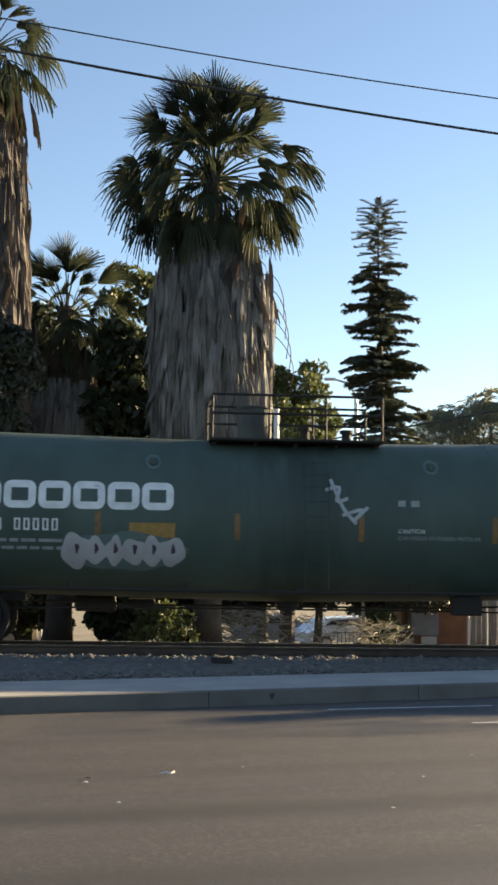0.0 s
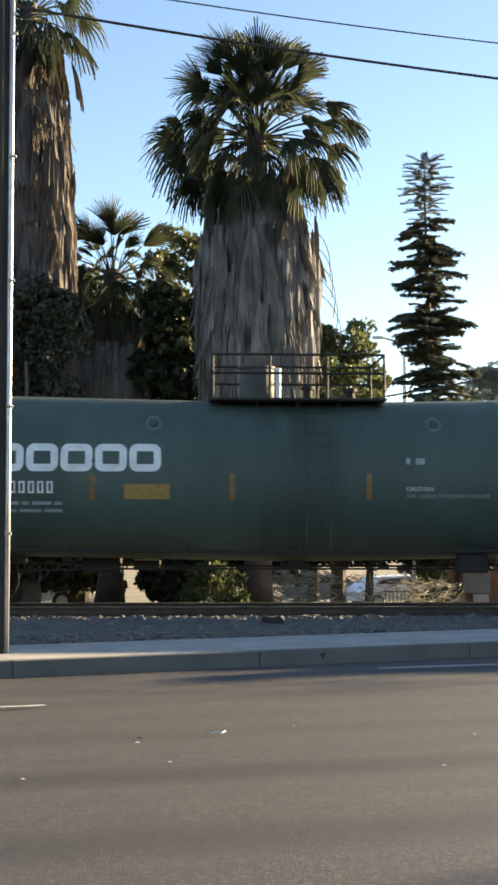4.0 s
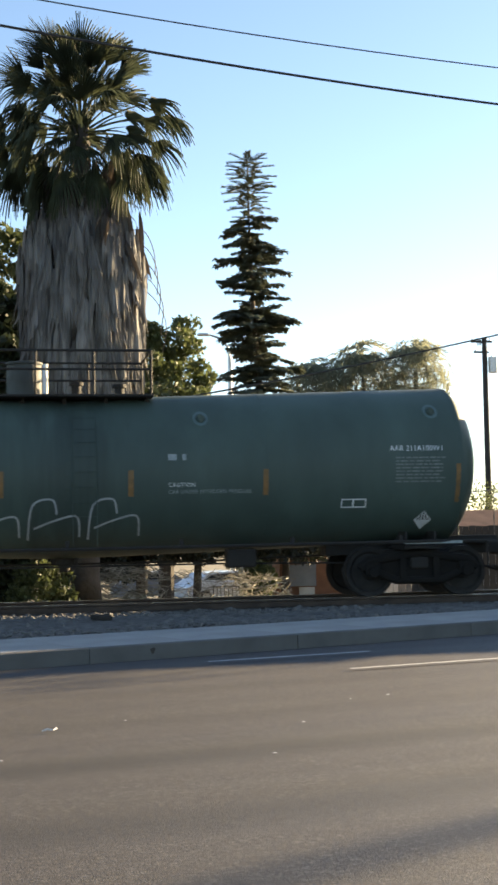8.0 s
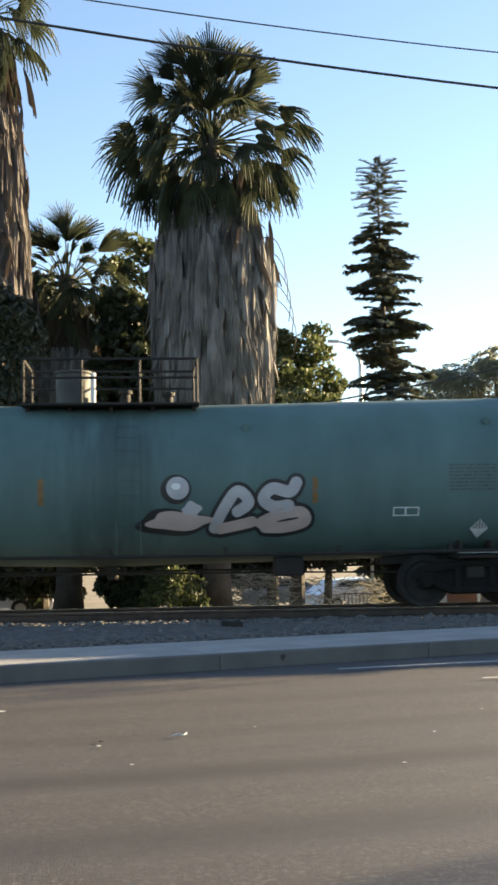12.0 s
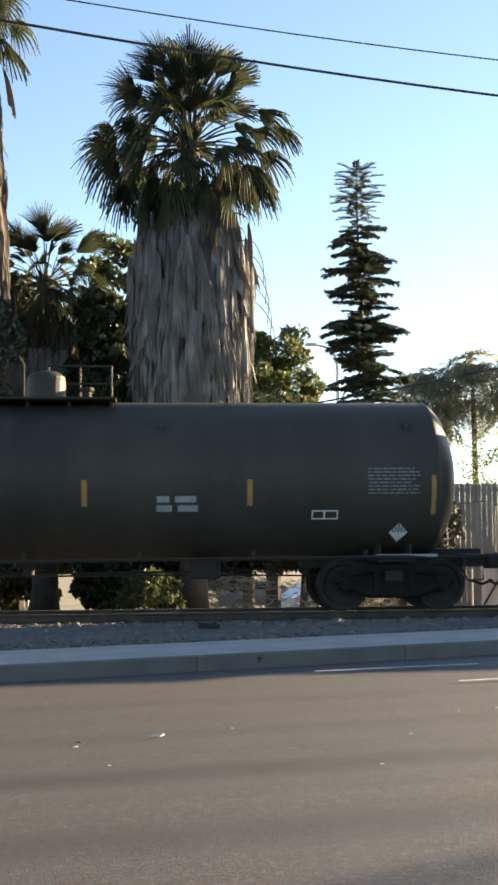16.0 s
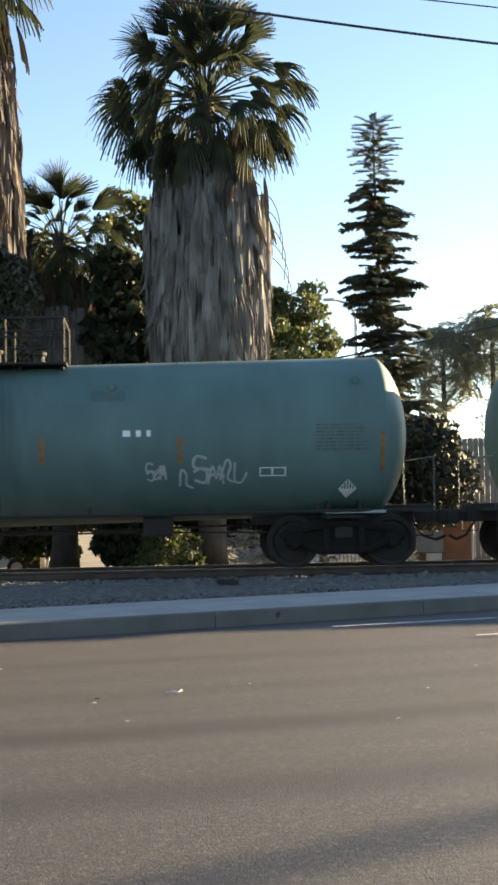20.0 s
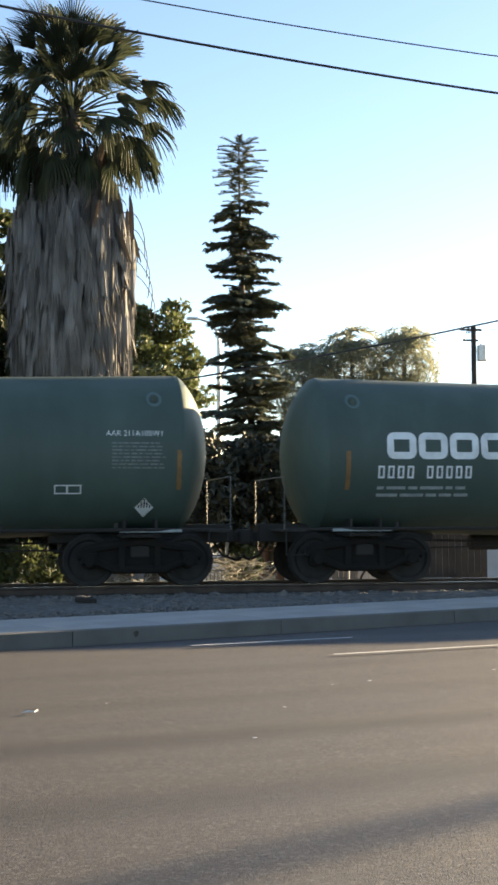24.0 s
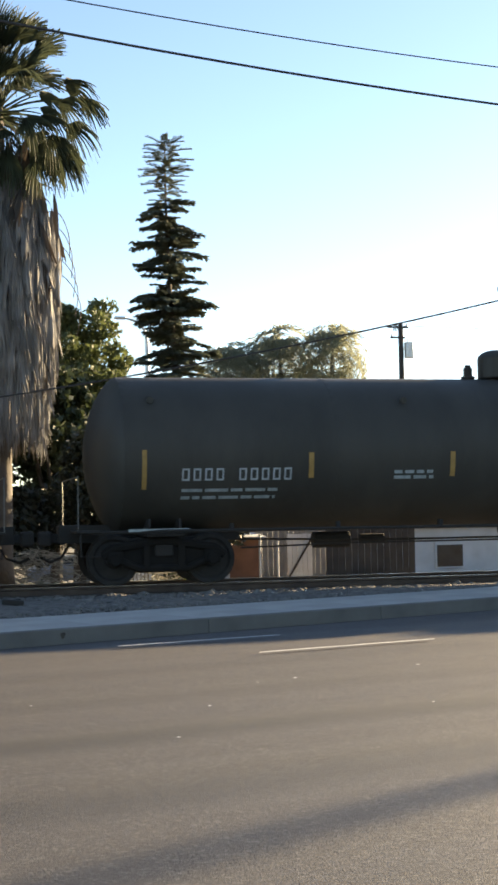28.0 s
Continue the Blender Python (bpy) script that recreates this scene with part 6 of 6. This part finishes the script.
# ---- litter on the road and verge ----
def litter(x, y, z, turn, size, m, label, kind):
    bm = bmesh.new()
    if kind == "stick":
        tube(bm, [(-size, 0, 0.004), (-size * 0.2, 0.015, 0.012), (size * 0.5, -0.01, 0.006), (size, 0.02, 0.022)], [0.005, 0.008, 0.007, 0.004], 6)
        tube(bm, [(size * 0.4, 0, 0.006), (size * 1.1, 0.03, 0.01)], 0.005, 6)
    elif kind == "wood":
        box(bm, 0, 0, 0.04, size * 2, 0.12, 0.08, (4, 6, 0), bevel=0.015)
        box(bm, size * 0.3, 0.08, 0.06, size, 0.08, 0.05, (0, -8, 12), bevel=0.01)
    else:
        bmesh.ops.create_icosphere(bm, subdivisions=2, radius=size)
        for v in bm.verts:
            v.co *= 0.75 + 0.4 * noise.random()
            v.co.z = max(-0.1 * size, v.co.z * 0.22)
    ob = part("litter", bm, m)
    ob.matrix_world = pose(x, y, z, 0, 0, turn)
    tagged(ob, label, "litter")


litter(0.25, 10.49, 0.03, 8, 0.058, M_PALE, "crumpled pale stick of litter on the road", "stick")
litter(-0.35, 10.08, 0.03, 0, 0.02, M_PALE, "small pale scrap on the road", "scrap")
litter(-0.34, 10.3, 0.03, 0, 0.022, M_DARK, "small dark scrap on the road", "scrap")
litter(1.36, 21.6, 0.17, 5, 0.17, M_DARK, "dark broken timber piece on the gravel", "wood")
for k, (x, y) in enumerate(((0.86, 10.9), (-0.1, 9.2), (3.3, 11.9), (2.9, 11.7), (2.2, 10.4), (-1.0, 8.6), (3.9, 10.0), (1.7, 9.0), (4.7, 12.5), (-1.6, 10.9))):
    litter(x, y, 0.03, 0, 0.011 + 0.003 * (k % 3), M_PALE, "tiny pale chip on the asphalt", "scrap")
# ---- the cars of the train, front first ----
NUM = (1.95, 2.06, 0.22, M_WHITE, 1.62)
NUM_G = (1.95, 2.02, 0.21, M_GREYT, 1.9)
CARS = []


def add(right, left, paint, label, number, extras=(), **kw):
    half = (right - left) / 2
    car, wheels = tank_car(paint, label, number, half=half, seed=len(CARS) + 3, extras=[e for make in extras for e in make(-half, half)], **kw)
    CARS.append((car, wheels, (right + left) / 2))


def std(L, R):
    """Notices that all the block-marked cars carry."""
    return [ex_bars(R - 6.0, 2.52, 0.45, 1, 0.1, 0.11, M_GREYT, 4, "slogan"),
            ex_text("CAUTION", R - 6.0, 2.05, 0.075, M_WHITE, 0.95, name="caution_heading"),
            ex_text("CAR UNDER NITROGEN PRESSURE", R - 6.0, 1.93, 0.07, M_GREYT, 0.9, name="caution_notice"),
            ex_text("AAR 211A100W1", R - 1.95, 2.66, 0.10, M_WHITE, 0.9, name="stencilled_class")]


def yellow(L, R):
    return [ex_panel(L + 4.55, L + 5.32, 2.10, 2.36, M_YELLOW, name="yellow_notice")]


def low_yellow(L, R):
    return [ex_panel(L + 4.75, L + 5.55, 1.90, 2.16, M_YELLOW, name="yellow_notice")]


def late_yellow(L, R):
    return [ex_panel(L + 5.02, L + 5.84, 1.90, 2.18, M_YELLOW, name="yellow_notice")]


def white(L, R):
    return [ex_panel(L + 4.55, L + 5.30, 1.96, 2.24, M_WHITE, M_GREYT, name="white_notice")]


def early_white(L, R):
    return [ex_panel(L + 4.30, L + 5.05, 1.94, 2.24, M_WHITE, M_GREYT, name="white_notice")]


def silver_tag(L, R):
    x, B = L + 3.75, M_PURPLE
    throw = [(x + 0.92, 1.66, 1.06, 0.33, 0.007, M_SMOKE, ((9, 0.04, 0.5), (5, 0.05, 1.0)))]
    for k, (w, h, tilt) in enumerate(((0.26, 0.30, 0.4), (0.20, 0.23, 1.5), (0.15, 0.25, 2.2), (0.22, 0.22, 0.0), (0.20, 0.25, 1.0), (0.24, 0.24, 2.9))):
        throw += [(x + 0.08 + k * 0.335, 1.66, w, h, 0.010 + 0.001 * (k % 2), M_SILVER, ((4, 0.10, tilt), (3, 0.07, tilt * 2))), (x + 0.10 + k * 0.335, 1.70, 0.035, 0.085, 0.014, B, ((3, 0.2, tilt),))]
    return [ex_blobs(throw), ex_strokes([[(L + 8.3, 3.0), (L + 8.5, 2.5), (L + 8.75, 2.2)], [(L + 8.2, 2.8), (L + 8.45, 2.85), (L + 8.4, 2.6), (L + 8.6, 2.65)], [(L + 8.5, 2.35), (L + 8.85, 2.45), (L + 8.7, 2.25), (L + 8.95, 2.5)]], M_SPRAY, 0.06)]


def pale_patches(L, R):
    return [ex_panel(L + 0.85, L + 1.9, 2.62, 2.95, M_TEAL, M_TEAL, name="paint_patch"), ex_panel(L + 1.4, L + 1.92, 2.1, 2.2, M_TEAL, M_TEAL, name="paint_patch"), ex_panel(L + 0.8, L + 2.0, 1.62, 1.78, M_TEAL, M_TEAL, name="paint_patch")]


def blue_piece(L, R):
    x = 2.86
    dots = [(x - 0.82 + 0.05 * (k % 3), 2.75 - 0.13 * k, 0.03, 0.03, 0.023, M_SILVER, ()) for k in range(6)]
    return [ex_blobs([(x + 0.05, 2.05, 0.80, 0.55, 0.007, M_SMOKE, ((3, 0.10, 0.5), (5, 0.06, 1.0), (9, 0.03, 0.4))),
                      (x - 0.05, 2.72, 0.62, 0.48, 0.010, M_BLACKS, ((3, 0.08, 0.5), (5, 0.05, 1.0))),
                      (x + 0.45, 2.66, 0.55, 0.13, 0.012, M_BLACKS, ((2, 0.12, 0.8),)),
                      (x - 0.72, 2.45, 0.26, 0.62, 0.014, M_PURPLE, ((3, 0.12, 0.5), (5, 0.06, 0.2))),
                      (x - 0.55, 2.0, 0.36, 0.22, 0.014, M_PURPLE, ((3, 0.15, 1.2),)),
                      (x - 0.18, 2.62, 0.36, 0.44, 0.016, M_BLUESPRAY, ((3, 0.12, 0.5), (4, 0.06, 2.0))),
                      (x + 0.05, 2.35, 0.42, 0.30, 0.017, M_BLUESPRAY, ((3, 0.16, 1.6),)),
                      (x + 0.16, 2.84, 0.12, 0.07, 0.020, M_SILVER, ((3, 0.2, 0.3),)),
                      (x + 0.48, 2.26, 0.38, 0.27, 0.020, M_SILVER, ((2, 0.05, 0.3),)), (x + 0.36, 2.32, 0.09, 0.07, 0.024, M_WHITE, ())] + dots),
            ex_strokes([[(x - 1.75, 2.72), (x - 1.45, 2.82), (x - 1.5, 2.62), (x - 1.2, 2.58), (x - 1.15, 2.48), (x - 0.95, 2.5)]], M_SPRAY, 0.06),
            ex_strokes([[(x + 1.0, 2.98), (x + 1.3, 2.92), (x + 1.16, 2.76), (x + 1.22, 2.62), (x + 1.32, 2.56)], [(x + 1.28, 3.08), (x + 1.36, 3.12)]], M_SPRAY, 0.06),
            ex_blobs([(x - 0.98, 2.52, 0.09, 0.08, 0.009, M_SPRAY, ((3, 0.1, 0.2),)), (x + 1.3, 2.56, 0.09, 0.07, 0.009, M_SPRAY, ((3, 0.1, 1.2),)), (x + 0.35, 1.78, 0.62, 0.26, 0.0085, M_BLACKS, ((3, 0.12, 0.9), (7, 0.05, 0.4)))]),
            ex_bars(x - 1.0, 1.86, 0.75, 2, 0.09, 0.045, M_SPRAY, 2, "old_notice"), ex_bars(x + 0.95, 1.86, 0.75, 2, 0.09, 0.045, M_SPRAY, 2, "old_notice"),
            ex_scribble(L + 2.6, 1.46, 2.4, 0.26, M_SPRAY, 0.032, 9), ex_scribble(L + 5.25, 1.55, 2.0, 0.5, M_SPRAY, 0.035, 9), ex_scribble(L + 5.45, 1.6, 1.7, 0.42, M_SPRAY, 0.03, 6), ex_bars(L + 5.1, 3.32, 0.8, 4, 0.075, 0.045, M_SPRAY, 2, "top_notice"),
            ex_scribble(R - 1.05, 1.5, 0.7, 0.3, M_GREYT, 0.05, 5)]


def outlines(L, R):
    S = []
    for k in range(6):
        x = L + 2.9 + k * 1.05
        S += [[(x, 1.15), (x + 0.08, 1.75), (x + 0.42, 1.85), (x + 0.5, 1.6)], [(x + 0.1, 1.35), (x + 0.5, 1.5), (x + 0.85, 1.55), (x + 0.9, 1.2)]]
    return [ex_strokes(S, M_SPRAY, 0.035, "graffiti_outline")]


def silver_piece(L, R):
    B, S, P = M_BLACKS, M_SILVER, M_PINK
    x, z = 1.92, -0.15
    return [ex_blobs([(x - 0.78, z + 2.30, 0.27, 0.26, 0.007, B, ()), (x - 0.75, z + 2.32, 0.20, 0.20, 0.011, S, ()), (x - 0.78, z + 2.35, 0.08, 0.06, 0.014, M_WHITE, ()),
                      (x - 0.82, z + 1.72, 0.66, 0.23, 0.007, B, ((4, 0.10, 0.3), (3, 0.06, 2.0))), (x - 0.74, z + 1.74, 0.55, 0.16, 0.011, P, ((4, 0.14, 0.3), (3, 0.06, 2.0))), (x - 0.50, z + 1.95, 0.16, 0.13, 0.011, S, ((4, 0.15, 0.8),))]),
            ex_thick([(x - 0.10, z + 1.62), (x + 0.06, z + 1.95), (x + 0.30, z + 2.26), (x + 0.50, z + 2.06), (x + 0.30, z + 1.90)], 0.20, B, S),
            ex_thick([(x + 0.00, z + 1.60), (x + 0.30, z + 1.66), (x + 0.56, z + 1.72)], 0.19, B, P),
            ex_thick([(x + 1.34, z + 2.40), (x + 1.22, z + 2.24), (x + 0.92, z + 2.30), (x + 0.76, z + 2.12), (x + 0.94, z + 1.98), (x + 1.20, z + 2.00)], 0.21, B, S),
            ex_thick([(x + 0.72, z + 1.70), (x + 1.05, z + 1.84), (x + 1.42, z + 1.88), (x + 1.50, z + 1.72), (x + 1.15, z + 1.62), (x + 0.80, z + 1.62)], 0.20, B, P)]


def scrawl(L, R):
    out = []
    for x in (L + 1.3, L + 11.2):
        out.append(ex_sprayed("EMPTY", x, 2.40, 2.25, 0.52, M_SPRAY, 0.05))
    for x in (L + 3.62, L + 7.9):
        out.append(ex_sprayed("*", x, 2.42, 0.42, 0.3, M_SPRAY, 0.04))
        out.append(ex_sprayed("P.DOGS OS.", x + 0.46, 2.36, 2.45, 0.40, M_SPRAY, 0.045))
    out += [ex_scribble(L + 2.2, 1.55, 1.0, 0.16, M_GREYT, 0.03, 7), ex_scribble(L + 4.1, 1.45, 0.9, 0.22, M_GREYT, 0.035, 7), ex_scribble(L + 7.2, 2.3, 0.65, 0.35, M_GREYT, 0.04, 5), ex_panel(L + 7.75, L + 8.15, 1.78, 2.08, M_GREYT, M_GREYT)]
    return out


def two_tags(L, R):
    return [ex_scribble(L + 4.85, 1.75, 0.75, 0.6, M_SPRAY, 0.05, 4), ex_scribble(L + 6.1, 1.68, 0.6, 0.45, M_SPRAY, 0.05, 3), ex_bars(R - 5.6, 1.95, 0.8, 2, 0.16, 0.11, M_GREYT, 3)]


def one_tag(L, R):
    return [ex_scribble(L + 3.8, 1.6, 0.8, 0.2, M_SPRAY, 0.035, 5), ex_panel(R - 6.3, R - 5.4, 2.1, 2.38, M_YELLOW), ex_bars(R - 8.2, 1.85, 1.1, 3, 0.1, 0.05, M_GREYT, 4), ex_bars(R - 1.9, 2.5, 0.4, 1, 0.1, 0.08, M_WHITE, 2)]


def white_tags(L, R):
    return [ex_scribble(R - 4.25, 1.5, 1.15, 0.42, M_SPRAY, 0.045, 5), ex_scribble(R - 4.85, 1.62, 0.36, 0.3, M_SPRAY, 0.04, 3), ex_scribble(L + 5.4, 1.45, 1.1, 0.4, M_SPRAY, 0.05, 5), ex_scribble(L + 4.5, 1.62, 0.5, 0.3, M_SPRAY, 0.045, 3), ex_bars(R - 5.25, 2.36, 0.55, 1, 0.1, 0.11, M_WHITE, 5, "slogan"), ex_panel(R - 5.8, R - 5.2, 3.0, 3.2, M_SLATE, M_SLATE)]


def clean_black(L, R):
    return [ex_text("FRA AIP", R - 3.15, 2.32, 0.12, M_GREYT, 0.95, name="stencilled_words"), ex_text("SR 13450", R - 3.15, 2.14, 0.12, M_GREYT, 0.95, name="stencilled_words"), ex_panel(R - 5.6, R - 4.8, 1.86, 2.14, M_DULLT, M_GREYT), ex_bars(L + 5.6, 1.95, 0.8, 2, 0.1, 0.06, M_GREYT, 3)]


add(27.8, 12.1, M_GREEN, "dark green tank car with worn paint", NUM, (std,), logo=1.97)
add(10.6, -4.9, M_GREEN, "dark green tank car with silver graffiti", NUM, (std, low_yellow, silver_tag), logo=1.97)
add(-6.4, -21.84, M_GREEN, "dark green tank car with pale paint patches", NUM, (std, low_yellow, pale_patches), logo=1.97)
add(-23.34, -39.05, M_GREEN, "dark green tank car with a clean side", NUM, (std, low_yellow), logo=1.85)
add(-40.57, -56.4, M_TEAL, "faded teal tank car with a blue graffiti piece", (1.75, 2.06, 0.22, M_WHITE, 1.8), (yellow, blue_piece), logo=1.49, dome="green_drum")
add(-57.7, -73.25, M_GREEN, "dark green tank car with outline graffiti", (1.58, 2.06, 0.22, M_WHITE, 1.6), (std, outlines), logo=1.55, sag=0.2, lift=0.07)
add(-75.1, -90.75, M_BTEAL, "blue-teal tank car with a white notice", NUM, (std, white), logo=2.0)
add(-92.35, -108.05, M_BTEAL, "blue-teal tank car with a silver graffiti piece", NUM, (white, silver_piece), logo=1.97)
add(-109.6, -125.1, M_BLACK, "black tank car with white scrawled lettering", (1.15, 2.08, 0.21, M_GREYT, 2.05), (scrawl,), sag=0.0, dome="bell", rails="hoop")
add(-126.6, -142.4, M_BLACK, "black tank car with two small white tags", (1.62, 1.80, 0.20, M_GREYT, 1.9), (two_tags,), sag=0.0, dome="bell", rails="hoop")
add(-143.9, -159.42, M_SLATE, "slate teal tank car with a flared hatch", (1.45, 2.06, 0.22, M_WHITE, 2.0), (one_tag,), sag=0.06, dome="cup", rails="bare")
add(-161.05, -176.73, M_BTEAL, "blue-teal tank car with white tags", NUM, (white, white_tags), logo=1.97)
add(-178.23, -193.9, M_GREEN, "green tank car with a white notice", (1.48, 1.98, 0.24, M_WHITE, 1.84), (std, early_white), logo=1.64, logo_z=2.27)
add(-195.4, -210.95, M_GREEN, "dark green tank car with a yellow notice", (1.77, 2.06, 0.22, M_WHITE, 1.7), (std, late_yellow), logo=1.86)
add(-212.5, -229.5, M_BLACK, "clean black tank car with amber strips", (1.6, 1.92, 0.23, M_SPRAY, 2.1), (clean_black,), sag=0.0, dome="bell", rails="none")
add(-231.3, -246.9, M_BLACK, "black tank car following the others", NUM_G, sag=0.0, dome="bell", rails="none")

SPEED = 8.3


def motions():
    """The train rolls by at a steady pace, with two small surges, and its wheels turn."""
    times = [k * 0.25 for k in range(113)]
    surge = {5.5: 0.12, 5.75: 0.30, 6.0: 0.37, 6.25: 0.15, 22.75: 0.08, 23.0: 0.25, 23.25: 0.08}
    way = [(t, SPEED * t + surge.get(t, 0.0)) for t in times]
    for car, wheels, x in CARS:
        walk(car, [(t, pose(x + d, Y_TRACK, Z_RAIL + 0.003)) for t, d in way])
        t0, t1 = max(0.0, (-24 - x) / SPEED), min(28.0, (34 - x) / SPEED)
        a, b = round(t0 * 15) / 15, round(t1 * 15) / 15
        times = [a + k / 15 for k in range(int(round((b - a) * 15)) + 1)]
        for w, m in wheels:
            rows = [(t, m @ pose(0, 0, 0, 0, math.degrees(SPEED * (t - a) / 0.457), 0)) for t in times]
            if a > 0.05:
                rows.insert(0, (0.0, m))
            if b < 27.95:
                rows.append((28.0, rows[-1][1]))
            walk(w, rows)


motions()
